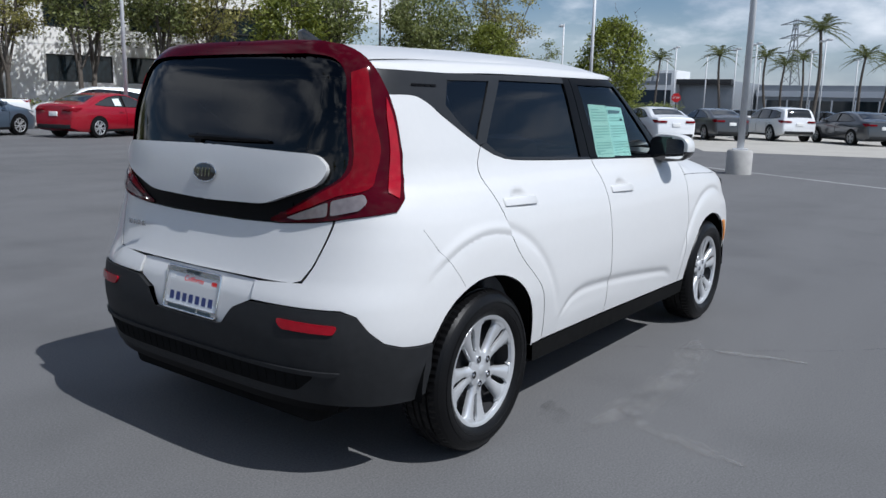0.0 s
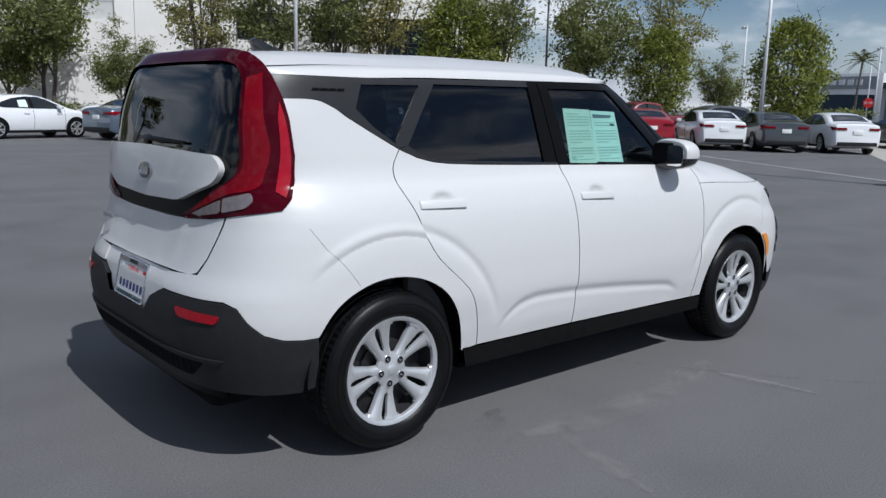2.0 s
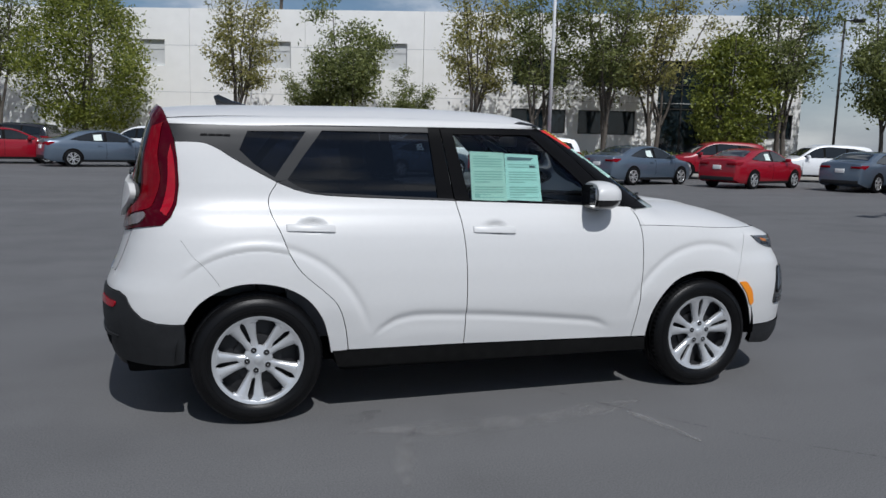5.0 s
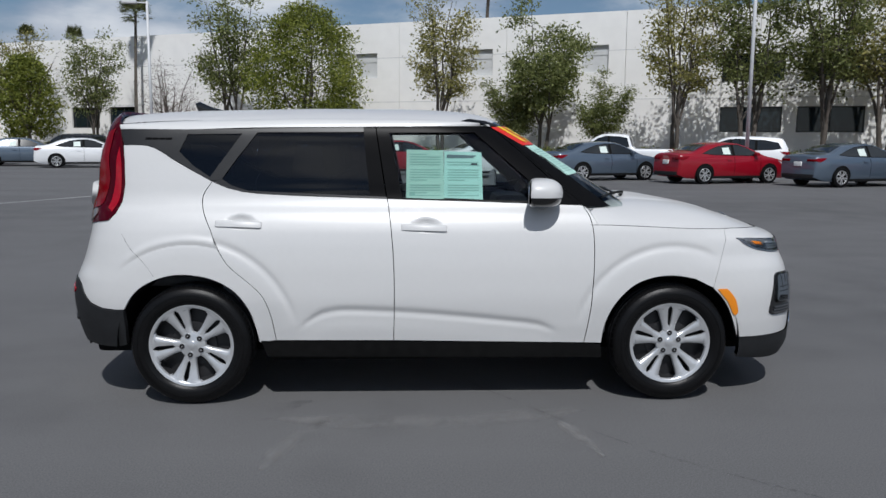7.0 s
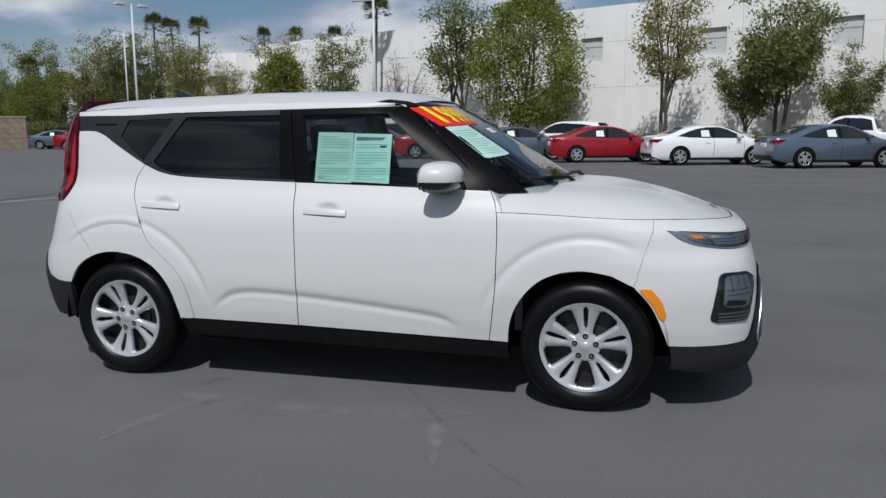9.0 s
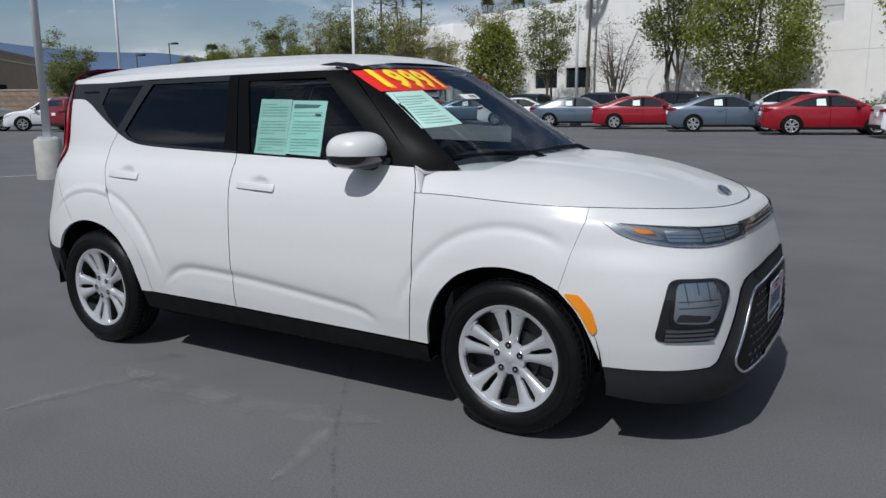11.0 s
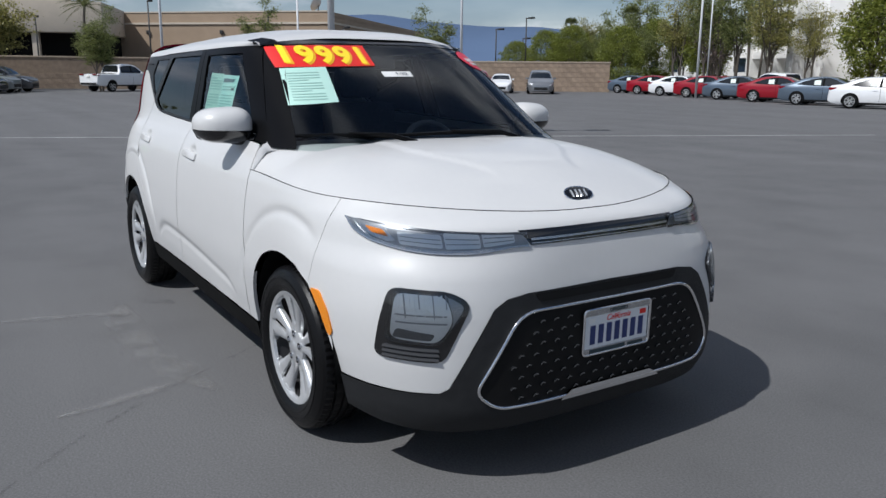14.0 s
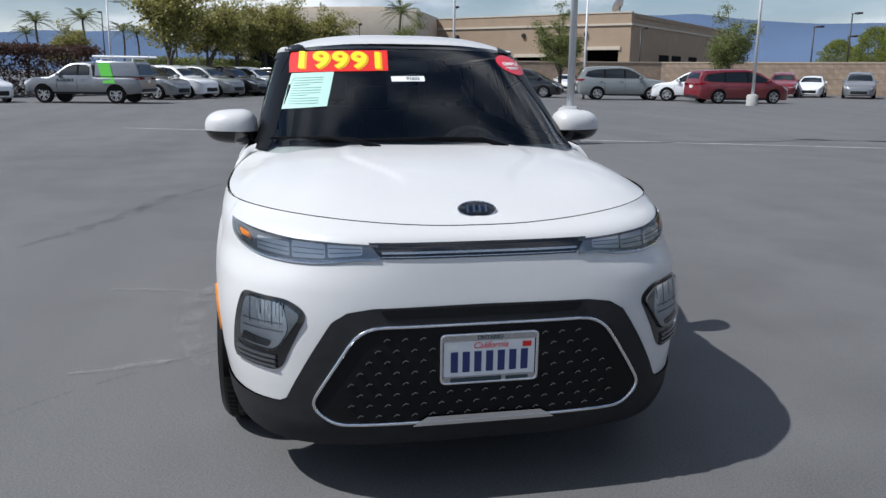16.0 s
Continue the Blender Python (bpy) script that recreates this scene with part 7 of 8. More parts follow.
# trees elsewhere round the lot
for x, y, kind, sc, turn in ((31.0, 13.6, "pear", 0.74, 20), (40.0, 22.1, "dark", 0.54, 80), (-47.6, 30.0, "dark", 0.66, 40), (-53.0, 19.6, "dark", 0.68, 200), (-57.5, 8.7, "dark", 0.62, 310), (-58.7, 50.8, "round", 0.60, 0), (-55.6, 51.4, "round", 0.64, 90), (-52.3, 52.0, "dark", 0.62, 180), (-48.8, 51.2, "round", 0.60, 45), (-62.5, 50.0, "round", 0.5, 70)):
    copy_thing(KINDS[kind], pose(x, y, 0, 0, 0, turn) @ Matrix.Diagonal((sc, sc, sc, 1)))


def palm(label, height, seed, m, drop=0.7, fronds=26, reach=2.2, fan_leaf=False):
    rnd = random.Random(seed)
    t = thing("palm_tree", label, "palm", m, "palms round the lot")
    n = 8
    pts = [Vector((0.25 * math.sin(i * 0.5 + seed), 0.2 * math.cos(i * 0.4), height * i / n)) for i in range(n + 1)]
    pts[0] = Vector((pts[0].x, pts[0].y, -0.1))
    part("trunk", tubed(pts, [0.15 - 0.05 * i / n for i in range(n + 1)], 8), BARK, t)
    top = pts[-1]
    verts, faces = [], []
    for k in range(fronds):
        a = 2.4 * k + rnd.uniform(-0.3, 0.3)
        up = -0.35 + 1.9 * (k / fronds) + rnd.uniform(-0.1, 0.1)
        way = Vector((math.cos(a), math.sin(a), up)).normalized()
        length = reach * rnd.uniform(0.8, 1.1)
        side = way.cross(Vector((0, 0, 1))).normalized()
        if fan_leaf:
            # a stalk and a spread of narrow blades
            hub = top + way * length * 0.5
            i = len(verts)
            verts += [top, top + side * 0.05, hub]
            faces.append((i, i + 1, i + 2))
            lift = side.cross(way).normalized()
            for j in range(13):
                b = -1.35 + 2.7 * j / 12
                q = hub + (way * math.cos(b) + side * math.sin(b) + lift * 0.12 * math.cos(3 * b)) * length * rnd.uniform(0.46, 0.58) + Vector((0, 0, -0.10 * drop * length))
                cross = (q - hub).cross(lift).normalized() * 0.045
                i = len(verts)
                mid = hub.lerp(q, 0.55)
                verts += [hub, mid + cross, q, mid - cross]
                faces.append((i, i + 1, i + 2, i + 3))
        else:
            for j in range(26):
                f = j / 26
                p = top + way * length * f + Vector((0, 0, -drop * length * 0.42 * f * f))
                for s in (1, -1):
                    ln = 0.40 * reach / 2.2 * math.sin(math.pi * (0.18 + 0.78 * f))
                    q = p + (side * s * 0.8 + way * 0.75 + Vector((0, 0, rnd.uniform(-0.75, -0.15)))).normalized() * ln
                    i = len(verts)
                    verts += [p, p + way * 0.06, q]
                    faces.append((i, i + 1, i + 2))
    me = bpy.data.meshes.new("fronds")
    me.from_pydata(verts, [], faces)
    part("crown", me, LEAF_PALM, t)
    return t


queen = palm("tall palm with drooping feathery fronds", 6.9, 2, pose(84.5, 32.7, 0), fronds=26, reach=2.5, drop=1.1)
for x, y, sc in ((77.2, 23.3, 0.97), (78.4, 19.2, 0.95), (75.5, 14.0, 1.26), (93.8, 19.3, 1.05), (80.1, 11.0, 0.95), (83.0, 9.5, 0.9), (80.0, 18.0, 0.85)):
    copy_thing(queen, pose(x, y, 0, 0, 0, x * 40) @ Matrix.Diagonal((sc, sc, sc, 1)))
fan = palm("slender tall palm with a small round crown", 9.6, 5, pose(-8.3, 57.0, 0), fronds=44, reach=1.45, drop=0.4, fan_leaf=True)
for x, y, wide, tall in ((-50.1, 70.9, 0.92, 1.28), (-47.5, 69.7, 0.92, 1.21), (-43.1, 67.7, 0.92, 1.18), (-58.6, 111.4, 1.0, 1.62), (-51.2, 108.0, 1.0, 1.56), (-43.9, 104.7, 1.0, 1.51), (-19.7, 54.9, 0.95, 1.08), (-62.0, 66.0, 0.84, 0.84), (-68.0, 62.0, 0.74, 0.74), (6.0, 52.0, 1.1, 1.25)):
    copy_thing(fan, pose(x, y, 0, 0, 0, x * 30) @ Matrix.Diagonal((wide, wide, tall, 1)))
for x, y, sc in ((-59.1, -18.0, 0.70), (-59.9, -15.0, 0.74), (-64.3, -13.3, 0.66), (-86.8, -26.9, 0.74), (-63.0, -12.0, 0.62), (-69.7, 10.1, 0.98)):
    copy_thing(queen, pose(x, y, 0, 0, 0, x * 30) @ Matrix.Diagonal((sc, sc, sc, 1)))


def hedge(a, b, h, w, label, material, seed=1, thick=1.0):
    rnd = random.Random(seed)
    a, b = Vector(a), Vector(b)
    length = (b - a).length
    spots = []
    way = (b - a).normalized()
    side = Vector((-way.y, way.x, 0))
    for _ in range(int(length * 26 * thick)):
        p = a + (b - a) * rnd.random() + side * rnd.uniform(-w / 2, w / 2)
        spots.append((p.x, p.y, rnd.uniform(0.06, h) if rnd.random() < 0.6 else h * rnd.uniform(0.85, 1.0)))
    ob = part("hedge", leaves(spots, int(length * 260 * thick), 0.13, 0.075, rnd), material, None)
    return tagged(ob, label, "hedge", kind="stuff")


hedge(site(-62, -8.0), site(16, -8.0), 1.0, 1.1, "long clipped green hedge before the building", LEAF_DARK, 4)
hedge((40, 14, 0), (52, 32, 0), 1.6, 1.6, "clipped hedge beyond the sedans", LEAF_DARK, 5)
hedge((-39.3, -17.5, 0), (-46.6, -11.7, 0), 2.7, 2.0, "tall dull purple-brown hedge", leaf_mat("purple_brown_leaf", (0.045, 0.028, 0.022), (0.13, 0.074, 0.055)), 6, 9.0)
hedge((-47.6, -9.4, 0), (-58.0, -2.6, 0), 2.2, 1.4, "clipped green hedge behind the parked cars", LEAF_DARK, 8, 5.0)
hedge((-45.0, 46.5, 0), (-41.5, 48.5, 0), 2.0, 1.6, "clipped bushes at the end of the wall", LEAF_DARK, 7)



def dry_grass(a, b, width, count, label, seed):
    """Thin upright blades along a strip."""
    rnd = random.Random(seed)
    a, b = Vector((*a, 0)), Vector((*b, 0))
    side = Vector((-(b - a).y, (b - a).x, 0)).normalized()
    verts, faces = [], []
    for _ in range(count):
        p = a + (b - a) * rnd.random() + side * rnd.gauss(0, width * 0.3)
        lean = Vector((rnd.gauss(0, 0.14), rnd.gauss(0, 0.14), rnd.uniform(0.30, 0.75)))
        w = Vector((rnd.gauss(0, 1), rnd.gauss(0, 1), 0)).normalized() * 0.012
        i = len(verts)
        verts += [p - w, p + w, p + lean]
        faces.append((i, i + 1, i + 2))
    me = bpy.data.meshes.new("grass")
    me.from_pydata(verts, [], faces)
    return tagged(part("grass", me, leaf_mat("dry_grass_blade", (0.14, 0.12, 0.05), (0.36, 0.30, 0.15)), None), label, "grass", kind="stuff")


dry_grass((23.2, 19.8), (30.6, 12.8), 2.0, 7000, "dry tan ornamental grass on a strip beyond the cars", 9)

# ---- the white concrete building ----
CONCRETE = mat("white_painted_concrete", (0.86, 0.85, 0.825), 0.85, vary=0.06, scale=1.2, bump=0.3, bump_scale=30)
OFFICE_GLASS = mat("dark_office_glass", (0.012, 0.020, 0.026), 0.06, coat=0.3)
WIN_FRAME = mat("dark_bronze_frame", (0.03, 0.03, 0.03), 0.5)
PANEL_GREY = mat("grey_recess_paint", (0.60, 0.61, 0.61), 0.8, vary=0.1, scale=2)
to_site = Matrix.Translation(FAC) @ Matrix((ROW, -OUTWARD, Vector((0, 0, 1)))).transposed().to_4x4()
white_building = thing("white_building", "large two-storey white concrete building with dark windows", "building", to_site)
# openings as (s0, s1, z0, z1)
OPEN = [(0.0, 3.25, 2.0, 3.42), (4.0, 7.35, 2.0, 3.42), (4.2, 7.45, 4.8, 6.35), (0.0, 3.25, 4.8, 6.35), (8.6, 12.8, 0.3, 6.4), (13.8, 16.4, 2.0, 3.42), (13.8, 16.4, 4.8, 6.35), (-23.2, -21.6, 5.5, 7.1), (-15.2, -13.6, 5.5, 7.1), (-8.0, -6.4, 5.5, 7.1), (-31.2, -29.6, 5.5, 7.1), (-48.4, -45.6, 2.2, 3.8), (-44.6, -41.8, 2.2, 3.8)]
edges = [-56.5 + 7.3 * k for k in range(11)]
for a, b in zip(edges, edges[1:]):
    bm = bmesh.new()
    a, b = a + 0.012, b - 0.012
    ss = sorted({a, b, *[v for o in OPEN for v in o[:2] if a < v < b]})
    zs = sorted({0.0, 9.0, *[v for o in OPEN for v in o[2:] if o[0] < b and o[1] > a]})
    for s0, s1 in zip(ss, ss[1:]):
        for z0, z1 in zip(zs, zs[1:]):
            if not any(o[0] <= (s0 + s1) / 2 <= o[1] and o[2] <= (z0 + z1) / 2 <= o[3] for o in OPEN):
                box(bm, s0, s1, -0.30, 0.0, z0, z1)
    bmesh.ops.remove_doubles(bm, verts=bm.verts, dist=1e-4)
    pan = part("wall_panel", bm, CONCRETE, white_building)
    for z in (3.9, 6.75):
        part("wall_joint", boxed(a, b, -0.004, 0.006, z, z + 0.035), PANEL_GREY, pan)
for k, (s0, s1, z0, z1) in enumerate(OPEN):
    grey_one = s1 - s0 < 1.7 and z0 > 5
    w = part("window", boxed(s0 + 0.01, s1 - 0.01, -0.22, -0.18, z0 + 0.01, z1 - 0.01), PANEL_GREY if grey_one else OFFICE_GLASS, white_building)
    if not grey_one:
        n = max(2, round((s1 - s0) / 1.5))
        for j in range(n + 1):
            x = s0 + 0.03 + (s1 - s0 - 0.06) * j / n
            part("window_frame", boxed(x - 0.03, x + 0.03, -0.20, -0.12, z0, z1), WIN_FRAME, w)
        for z in [z0 + 0.04, z1 - 0.04] + ([3.6, 5.0] if z1 - z0 > 4 else []):
            part("window_frame", boxed(s0, s1, -0.20, -0.12, z - 0.03, z + 0.03), WIN_FRAME, w)
part("roof", boxed(-56.4, 16.4, -30, -0.31, 8.6, 8.8), CONCRETE, white_building)
part("side_wall", boxed(16.5, 16.8, -30, -0.0, 0, 9.0), CONCRETE, white_building)
part("back_wall", boxed(-56.5, 16.5, -30.3, -30.0, 0, 9.0), CONCRETE, white_building)
part("side_wall", boxed(-56.8, -56.5, -30, -0.0, 0, 9.0), CONCRETE, white_building)
porch = thing("entrance_block", "white concrete entrance block with deep dark openings", "building", to_site)
part("pier", boxed(-58.2, -56.9, -3, 2.5, 0, 8.2, bevel=0.02), CONCRETE, porch)
part("pier", boxed(-62.4, -61.4, -3, 2.5, 0, 8.2, bevel=0.02), CONCRETE, porch)
part("lintel", boxed(-61.4, -58.2, -3, 2.5, 6.3, 8.2, bevel=0.02), CONCRETE, porch)
part("upper_wall", boxed(-75.5, -62.4, -3, -1.0, 6.0, 8.6, bevel=0.02), CONCRETE, porch)
part("lower_wall", boxed(-75.5, -62.4, -3, -1.0, 0, 1.0, bevel=0.02), CONCRETE, porch)
for s in (-75.5, -71.0, -66.6):
    part("pier", boxed(s, s + 0.9, -3.02, -0.9, 1.0, 6.0, bevel=0.02), CONCRETE, porch)
part("spandrel", boxed(-75.5, -62.4, -3, -1.1, 3.2, 4.0, bevel=0.02), CONCRETE, porch)
part("window", boxed(-75.3, -56.9, -3.4, -3.1, 0.2, 6.2), OFFICE_GLASS, porch)
part("back_wall", boxed(-75.5, -56.9, -20, -3.45, 0, 8.2), CONCRETE, porch)

part("wing_wall", boxed(-106.0, -75.6, -16, -2.0, 0, 5.4, bevel=0.02), CONCRETE, porch)
for s in (-103.0, -97.0, -91.0, -85.0, -80.0):
    part("window", boxed(s, s + 2.6, -2.02, -1.97, 1.9, 3.4), OFFICE_GLASS, porch)

# ---- tan buildings and the block wall ----
TAN = mat("tan_plaster", (0.36, 0.27, 0.19), 0.9, vary=0.12, scale=0.8, bump=0.3, bump_scale=40)
TAN_LIGHT = mat("light_tan_trim", (0.56, 0.49, 0.40), 0.9, vary=0.1, scale=1)
BLOCK = mat("tan_split_face_block", (0.33, 0.25, 0.185), 0.95, vary=0.25, scale=3, bump=0.8, bump_scale=20, spread=0.12)


def along(a, b):
    a, b = Vector((*a, 0)), Vector((*b, 0))
    w = (b - a).normalized()
    return Matrix.Translation(a) @ Matrix((w, Vector((-w.y, w.x, 0)), Vector((0, 0, 1)))).transposed().to_4x4(), (b - a).length


m, ln = along((-89.2, 16.3), (-72.2, 33.6))
tan_building = thing("tan_building", "low flat-roofed tan plaster building with dark bays", "building", m)
HOLES = [(ln - 4.7, ln - 1.2, 0.0, 3.9), (ln - 13.0, ln - 8.0, 0.0, 3.2)]
ss = sorted({0.0, ln, *[v for h in HOLES for v in h[:2]]})
for s0, s1 in zip(ss, ss[1:]):
    hole = [h for h in HOLES if h[0] <= (s0 + s1) / 2 <= h[1]]
    part("wall", boxed(s0, s1, 0.0, 0.4, hole[0][3] if hole else 0.0, 7.5), TAN, tan_building)
part("cornice", boxed(-0.1, ln + 0.12, -0.12, 0.5, 6.30, 6.50), TAN_LIGHT, tan_building)
part("coping", boxed(-0.06, ln + 0.06, -0.06, 0.46, 7.5, 7.62), TAN_LIGHT, tan_building)
part("roof", boxed(0.0, ln, 0.4, 42, 7.0, 7.1), TAN, tan_building)
part("side_wall", boxed(ln - 0.4, ln, 0.4, 42, 0, 7.5), TAN, tan_building)
part("side_wall", boxed(0, 0.4, 0.4, 42, 0, 7.5), TAN, tan_building)
# A black back wall stands for the shaded inside of the bays.
part("inner_shade_wall", boxed(0.4, ln - 0.4, 5.0, 5.3, 0, 6.9), GAP, tan_building)
for h in HOLES:
    part("lintel", boxed(h[0] - 0.2, h[1] + 0.2, -0.14, 0.05, h[3], h[3] + 0.35), TAN_LIGHT, tan_building)
for s in (3.5, 12.0, ln - 5):
    part("wall_lamp", boxed(s, s + 0.35, -0.25, 0.02, 5.3, 5.7, bevel=0.04), WIN_FRAME, tan_building)
part("side_cornice", boxed(ln - 0.02, ln + 0.12, 0.5, 42, 6.30, 6.50), TAN_LIGHT, tan_building)
# No openings on this side: black slabs stand for the shaded bays.
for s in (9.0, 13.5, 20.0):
    part("side_bay_shade", boxed(ln - 0.01, ln + 0.04, s, s + 3.4, 0.0, 3.6), GAP, tan_building)
dish = turned([(0.0, 0.0), (0.35, 0.06), (0.65, 0.22), (0.80, 0.36)], 28)
satellite = solid("satellite_dish", dish, PANEL_GREY, "grey satellite dish on the tan roof", "dish", m=pose(-76.4, 34.1, 8.4, 30, 0, 120))
part("mast", tubed([(0, 0.0, 0), (0, -0.62, -1.15)], 0.06, 6), WIN_FRAME, satellite)
m, ln = along((-84.5, -6.0), (-77.6, 12.2))
second = thing("tan_annex", "long low light tan building with a deep eave", "building", m)
# Wall is black: the shade under the eave is put into its colour.
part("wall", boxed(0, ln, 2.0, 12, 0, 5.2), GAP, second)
part("fascia", boxed(-0.5, ln + 0.5, 0.0, 12.5, 4.9, 7.7, bevel=0.05), TAN_LIGHT, second)
part("parapet", boxed(2.0, ln - 3, 1.0, 12.0, 7.7, 8.1, bevel=0.05), TAN_LIGHT, second)
for k in range(5):
    part("column", boxed(1 + k * (ln - 2.6) / 4, 1.6 + k * (ln - 2.6) / 4, 0.3, 0.9, 0, 4.9), TAN_LIGHT, second)

block_mesh = bpy.data.meshes.new("wall_block")
bmk = bmesh.new()
box(bmk, 0.006, 0.784, -0.11, 0.11, 0.004, 0.386, bevel=0.014)
bmk.to_mesh(block_mesh)
bmk.free()
block_mesh.materials.append(BLOCK)
CAP = mat("pale_wall_cap", (0.42, 0.34, 0.26), 0.9, vary=0.15, scale=3)
n_blocks = 0
for a, b in (((-46.0, 47.2), (-60.1, 31.2)), ((-60.1, 31.2), (-66.5, 3.0))):
    m, ln = along(a, b)
    w = thing("boundary_wall", "tan split-face block wall with a pale cap", "wall", m, kind="structure")
    part("core", boxed(0, ln, -0.095, 0.095, 0, 2.4), BLOCK, w)
    part("wall_cap", boxed(-0.05, ln + 0.05, -0.14, 0.14, 2.4, 2.52, bevel=0.01), CAP, w)
    rows = 6
    for r in range(rows):
        x = -0.4 * (r % 2)
        while x < ln - 0.4:
            if x >= 0 and n_blocks < 280:
                ob = part("block", block_mesh, None, w)
                ob.matrix_basis = pose(x, 0, 0.4 * r)
                n_blocks += 1
            x += 0.79

# ---- dealership buildings across the road ----
SHOW_GREY = mat("grey_metal_cladding", (0.26, 0.28, 0.30), 0.45, metal=0.2, vary=0.06, scale=1)
SHOW_WHITE = mat("white_cladding", (0.68, 0.69, 0.70), 0.6, vary=0.05, scale=1)
dealer = thing("showroom", "grey showroom with a white entrance tower", "building", pose(0, 0, 0))
part("tower", boxed(104.5, 110, 38.0, 47.5, 0, 6.6, bevel=0.03), SHOW_WHITE, dealer)
part("sign_band", boxed(104.35, 104.55, 38.6, 47.0, 4.6, 6.2), SHOW_GREY, dealer)
for k in range(6):
    part("sign_bar", boxed(104.22, 104.36, 45.9 - 1.1 * k, 46.6 - 1.1 * k, 5.1, 5.8), SHOW_WHITE, dealer)
part("glazing", boxed(104.4, 104.52, 38.6, 47.0, 0.3, 3.9), OFFICE_GLASS, dealer)
part("wing", boxed(106, 125, 30.5, 38.0, 0, 5.2, bevel=0.03), SHOW_GREY, dealer)
part("canopy", boxed(104.6, 106, 30.5, 38.0, 4.7, 5.4, bevel=0.03), WIN_FRAME, dealer)
grey_hall = thing("long_hall", "long low grey building with a dark glazed front", "building", pose(0, 0, 0))
part("hall", boxed(116, 135, -10, 30, 0, 5.0, bevel=0.03), SHOW_GREY, grey_hall)
part("glazing", boxed(115.8, 116.02, -9, 29, 0.4, 2.9), OFFICE_GLASS, grey_hall)
for k in range(14):
    part("mullion", boxed(115.7, 115.9, -9 + 2.9 * k, -8.8 + 2.9 * k, 0.3, 3.0), SHOW_WHITE, grey_hall)
part("fascia", boxed(115.6, 116.1, -10.2, 30.2, 3.4, 4.2), SHOW_WHITE, grey_hall)
rnd = random.Random(12)
for k in range(16):
    c = rnd.choice(["white", "grey", "silver", "red", "black", "blue"])
    x, y = 62 + 8 * (k % 3) + rnd.uniform(-1, 1), -2 + 3.0 * k
    far_car = FIRST.get((c, "far dealer stock"))
    m = pose(x, y, 0, 0, 0, rnd.choice([80, 95, 260]))
    if far_car is None:
        FIRST[(c, "far dealer stock")] = vehicle("sedan", f"{c} car in the far dealer lot", "car", PAINT[c], m=m, group="far dealer stock")
    else:
        copy_thing(far_car, m)

# ---- light poles, signs, kerbs ----
POLE = mat("white_pole_paint", (0.62, 0.63, 0.64), 0.45, vary=0.08, scale=4)
POLE_BASE = mat("pale_concrete_base", (0.42, 0.41, 0.39), 0.9, vary=0.2, scale=5, bump=0.4, bump_scale=80)
POLE_DARK = mat("dark_bronze_pole", (0.03, 0.028, 0.026), 0.5)


def lamp_pole(x, y, h, base=0.52, r=0.27, turn=0, dark=False, heads=2, label=""):
    c = POLE_DARK if dark else POLE
    p = thing("light_pole", label or ("dark bronze lot light on a slim pole" if dark else "white lot light pole on a round concrete base"), "light pole", pose(x, y, 0, 0, 0, turn), "lot light poles")
    if base:
        part("base", turned([(0.0, -0.05), (r, -0.05), (r, base - 0.04), (r - 0.03, base), (0.0, base)], 28, axis="z"), POLE_BASE, p)
        part("base_plate", boxed(-0.15, 0.15, -0.15, 0.15, base, base + 0.03), c, p)
    bm = bmesh.new()
    tube(bm, [(0, 0, base), (0, 0, h)], [0.075, 0.055], 10)
    part("pole", soft(bm, 50), c, p)
    part("arm", boxed(-0.75 if heads == 2 else -0.1, 0.75, -0.03, 0.03, h - 0.10, h - 0.04), c, p)
    for s in ((-1, 1) if heads == 2 else (1,)):
        part("lamp_head", boxed(s * 0.75 - 0.32, s * 0.75 + 0.32, -0.17, 0.17, h - 0.14, h + 0.02, bevel=0.04), c, p)
    return p


lamp_pole(13.85, 2.56, 8.6, turn=20)
lamp_pole(-11.14, 5.13, 9.0, base=0.74, r=0.24, turn=65)
lamp_pole(-40.47, 16.68, 6.1, base=0.0, turn=65)
lamp_pole(-30.6, 21.5, 9.0, turn=65)
lamp_pole(-37.5, 8.2, 8.4, turn=60)
lamp_pole(12.6, 23.9, 10.2, turn=-24)
lamp_pole(-11.9, 32.9, 7.65, turn=190, heads=1)
lamp_pole(-29.6, 38.6, 9.0, base=0.0, turn=66)
lamp_pole(*site(17.1, -4.5)[:2], 8.2, base=0.0, turn=-10, dark=True, heads=1)
lamp_pole(-44.5, 57.9, 9.9, turn=190, heads=1)
lamp_pole(48.8, 25.8, 7.2, turn=40, heads=1)
lamp_pole(27.4, 12.9, 7.4, turn=40, heads=1)
lamp_pole(-50.1, -6.1, 9.2, turn=30)
lamp_pole(-61.6, -13.7, 6.6, base=0.0, turn=100, heads=1)
for x, y in ((72, 26), (76, 21.5), (70, 18), (82, 16), (84, 27), (90, 23), (68, 12), (95, 14), (88, 33)):
    lamp_pole(x, y, 7.2, base=0.0, turn=30, heads=2)
for x, y, h in ((-58, 44, 5.6), (-56, 46, 6.6), (-64, 52, 5.2), (-62, 30, 5.4), (-68, 6, 5.6), (-54, 20, 5.8), (-63, -9, 6.0), (-65, 14, 7.0), (-85.5, -19, 7.3)):
    lamp_pole(x, y, h, base=0.0, dark=True, heads=1)
stop = thing("stop_sign", "red octagonal stop sign on a thin post", "sign", pose(38.4, 13.2, 0, 0, 0, 200))
part("post", tubed([(0, 0, -0.05), (0, 0, 1.75)], 0.025, 8), POLE_DARK, stop)
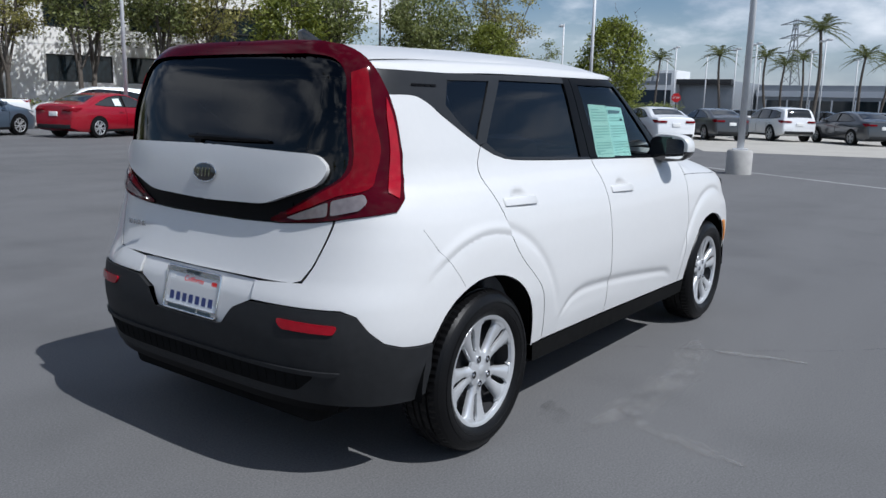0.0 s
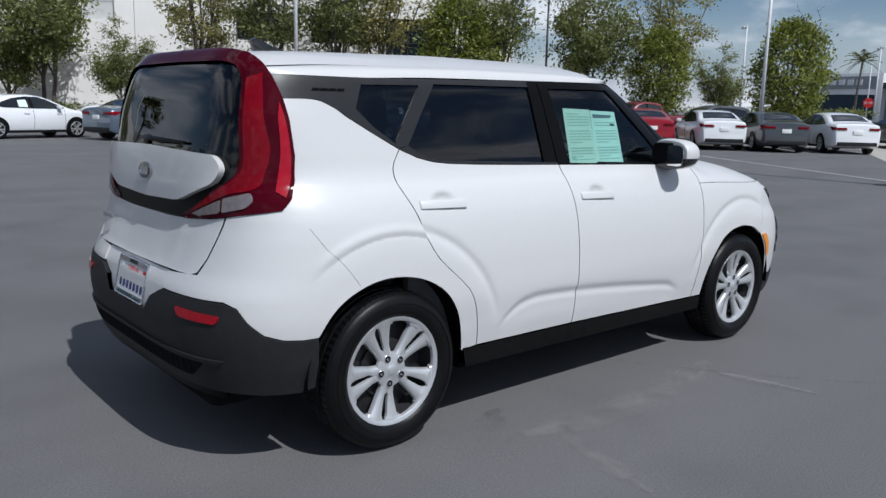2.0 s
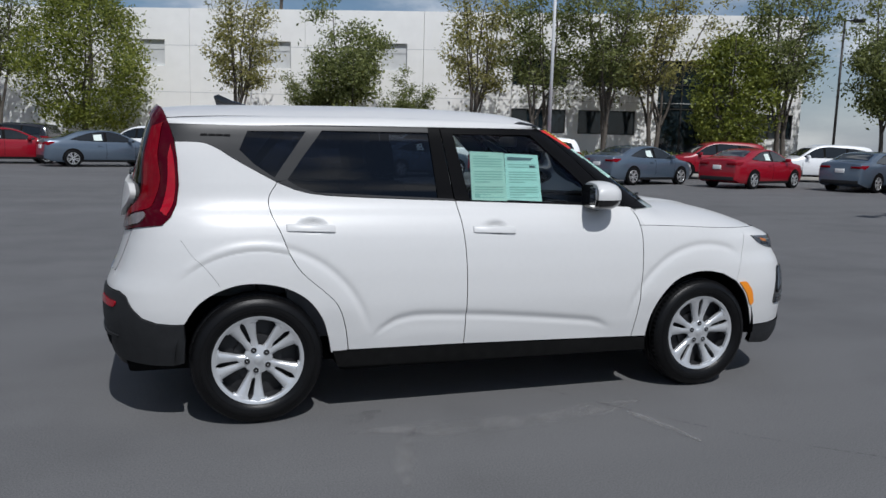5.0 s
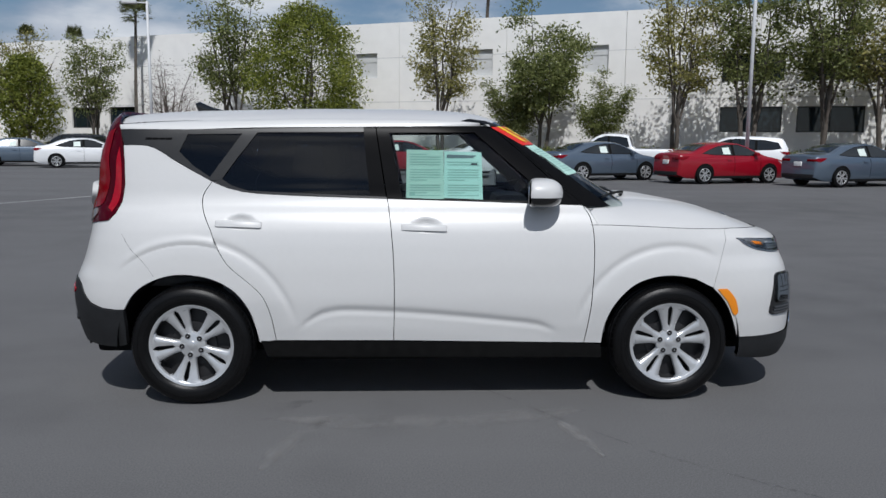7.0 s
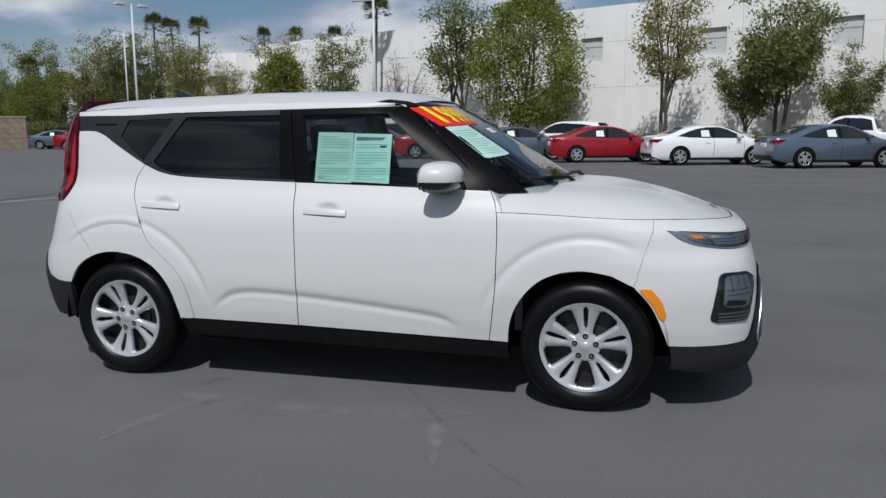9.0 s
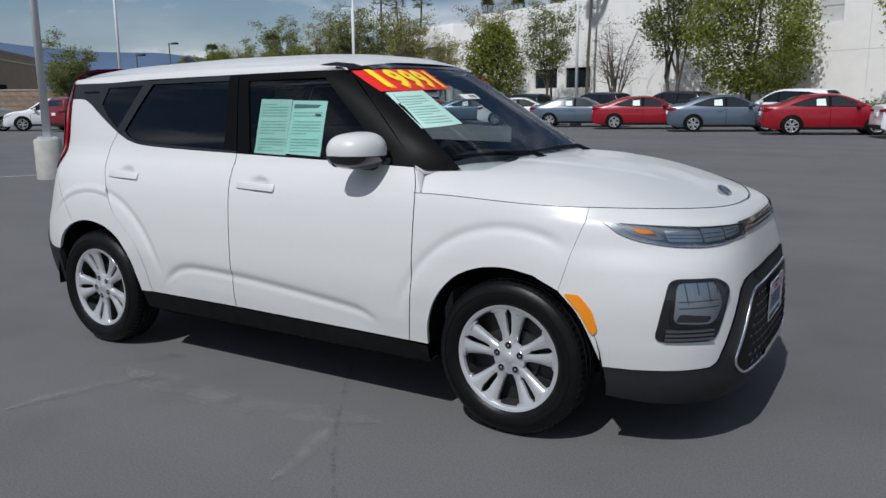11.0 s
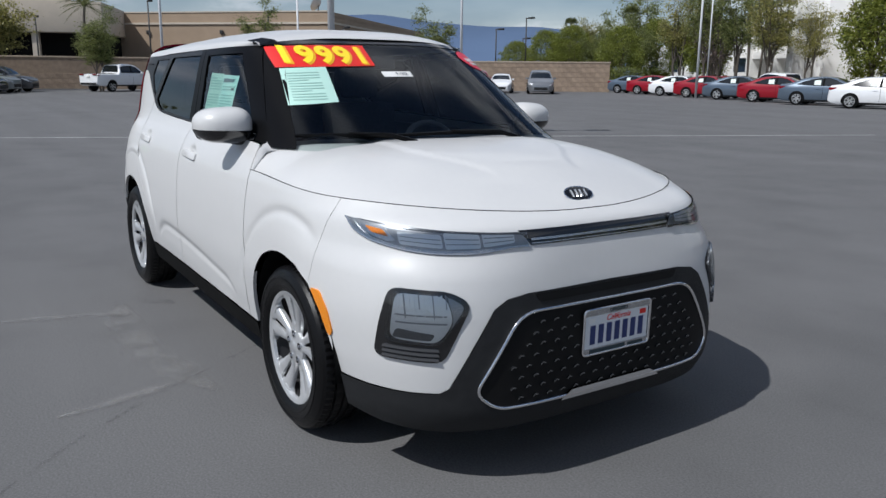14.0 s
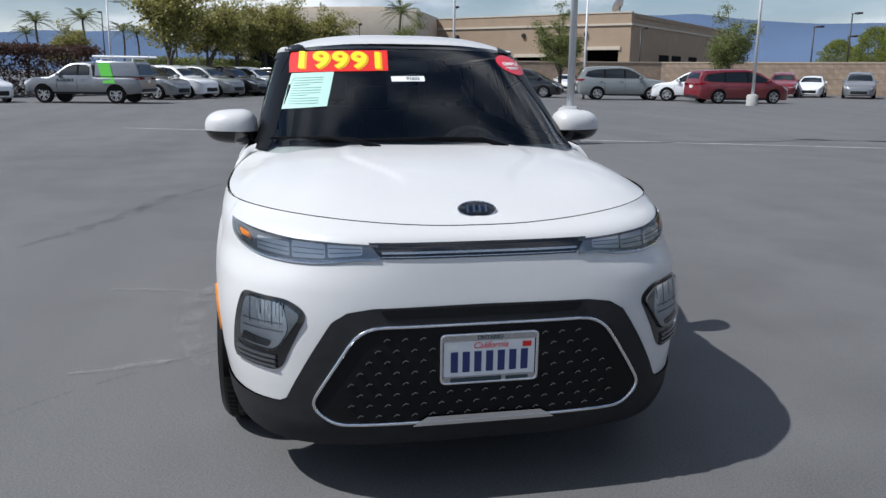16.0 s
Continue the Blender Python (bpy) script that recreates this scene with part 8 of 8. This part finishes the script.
part("sign_plate", extruded([(0.25 * math.cos(math.radians(22.5 + 45 * k)), 0.25 * math.sin(math.radians(22.5 + 45 * k))) for k in range(8)], 0.01, facing((0.03, 0, 1.95), (1, 0, 0))), mat("red_sign_face", (0.55, 0.015, 0.02), 0.5), stop)
lettering("STOP", 0.155, 0.002, facing((0.045, 0, 1.95), (1, 0, 0)), WHITE_PAPER, "lettering", stop)
CONC = mat("pale_concrete_paving", (0.40, 0.38, 0.34), 0.9, vary=0.15, scale=0.7, bump=0.3, bump_scale=60)
bm = bmesh.new()
for p in ((22.5, 6.2), (27.5, -8.0), (58, -4), (60, 30), (40, 16), (31, 10.5)):
    bm.verts.new((*p, 0.004))
bm.faces.new(bm.verts)
solid("pavement", bm, CONC, "pale concrete driveway beyond the asphalt", "pavement", kind="structure")
SOIL = mat("dry_planting_soil", (0.14, 0.10, 0.07), 0.95, vary=0.35, scale=3)
KERB = mat("pale_kerb", (0.45, 0.44, 0.41), 0.9, vary=0.15, scale=4)
m, ln = along((22.6, 18.9), (30.2, 11.7))
strip_bed = part("planting_bed", boxed(0, ln, 0.0, 2.6, 0.0, 0.12, bevel=0.02), SOIL, None)
strip_bed.matrix_basis = m
tagged(strip_bed, "raised planting strip with dry grass", "planting bed", kind="structure")
strip_kerb = part("kerb", boxed(-0.15, ln + 0.15, -0.15, 0.0, 0.0, 0.14, bevel=0.02), KERB, None)
strip_kerb.matrix_basis = m
tagged(strip_kerb, "pale concrete kerb before the parked cars", "kerb", kind="structure")
isl = part("planting_bed", boxed(-62, 18, -9.0, -0.6, 0.0, 0.14, bevel=0.02), SOIL, None)
isl.matrix_basis = Matrix.Translation(FAC) @ Matrix((ROW, OUTWARD, Vector((0, 0, 1)))).transposed().to_4x4()
tagged(isl, "raised planting bed along the white building", "planting bed", kind="structure")
k1 = part("kerb", boxed(-62.15, 18.15, -9.15, -9.0, 0.0, 0.15, bevel=0.02), KERB, None)
k1.matrix_basis = isl.matrix_basis.copy()
tagged(k1, "pale concrete kerb of the planting bed", "kerb", kind="structure")

# ---- power pylon far off ----
STEEL_GREY = mat("grey_galvanised_steel", (0.22, 0.23, 0.24), 0.6, vary=0.1, scale=1)
pylon = thing("power_pylon", "grey steel lattice pylon far behind the palms", "pylon", pose(286, 66, 0, 0, 0, 60))
for sx in (-1, 1):
    for sy in (-1, 1):
        part("leg", tubed([(sx * 3.4, sy * 3.4, -0.2), (sx * 1.0, sy * 1.0, 20), (sx * 0.4, sy * 0.4, 32)], [0.22, 0.16, 0.12], 5), STEEL_GREY, pylon)
for k in range(9):
    z0, z1 = 3.4 * k, 3.4 * (k + 1)
    w0, w1 = 3.4 - 2.4 * min(z0, 20) / 20 - 0.6 * max(0, z0 - 20) / 12, 3.4 - 2.4 * min(z1, 20) / 20 - 0.6 * max(0, z1 - 20) / 12
    for q in (-1, 1):
        part("brace", tubed([(-w0, q * w0, z0), (w1, q * w1, z1)], 0.10, 4), STEEL_GREY, pylon)
        part("brace", tubed([(w0, q * w0, z0), (-w1, q * w1, z1)], 0.10, 4), STEEL_GREY, pylon)
for z in (20.5, 25.5, 30.0):
    part("cross_arm", tubed([(-6.5, 0, z + 0.4), (0, 0, z + 1.4), (6.5, 0, z + 0.4)], [0.10, 0.22, 0.10], 5), STEEL_GREY, pylon)
    part("cross_arm", tubed([(-6.5, 0, z + 0.4), (6.5, 0, z + 0.4)], 0.11, 5), STEEL_GREY, pylon)

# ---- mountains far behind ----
# Distance haze is put into the base colour as a hazy blue.
HAZE = mat("haze_painted_mountain", (0.10, 0.145, 0.232), 1.0, vary=0.12, scale=0.004, spec=0.0)
bm = bmesh.new()
rnd = random.Random(4)
crest = []
for k in range(121):
    a = math.radians(118 + 92 * k / 120)
    u = k / 120
    h = 120 + 80 * math.exp(-((u - 0.40) / 0.18) ** 2) + 26 * noise.noise(Vector((u * 9, 0.3, 0))) + 10 * noise.noise(Vector((u * 30, 2.3, 0)))
    h *= ease(0.0, 0.2, u) * 0.8 + 0.2
    crest.append((a, h))
rows = []
for a, h in crest:
    d = 2900
    rows.append([bm.verts.new((d * 0.80 * math.cos(a), d * 0.80 * math.sin(a), -2)), bm.verts.new((d * 0.9 * math.cos(a), d * 0.9 * math.sin(a), h * 0.45 * (1 + 0.2 * noise.noise(Vector((a * 20, 1, 0)))))), bm.verts.new((d * math.cos(a), d * math.sin(a), h)), bm.verts.new((d * 1.1 * math.cos(a), d * 1.1 * math.sin(a), -2))])
for p, q in zip(rows, rows[1:]):
    for i in range(3):
        bm.faces.new((p[i], q[i], q[i + 1], p[i + 1]))
bmesh.ops.recalc_face_normals(bm, faces=bm.faces)
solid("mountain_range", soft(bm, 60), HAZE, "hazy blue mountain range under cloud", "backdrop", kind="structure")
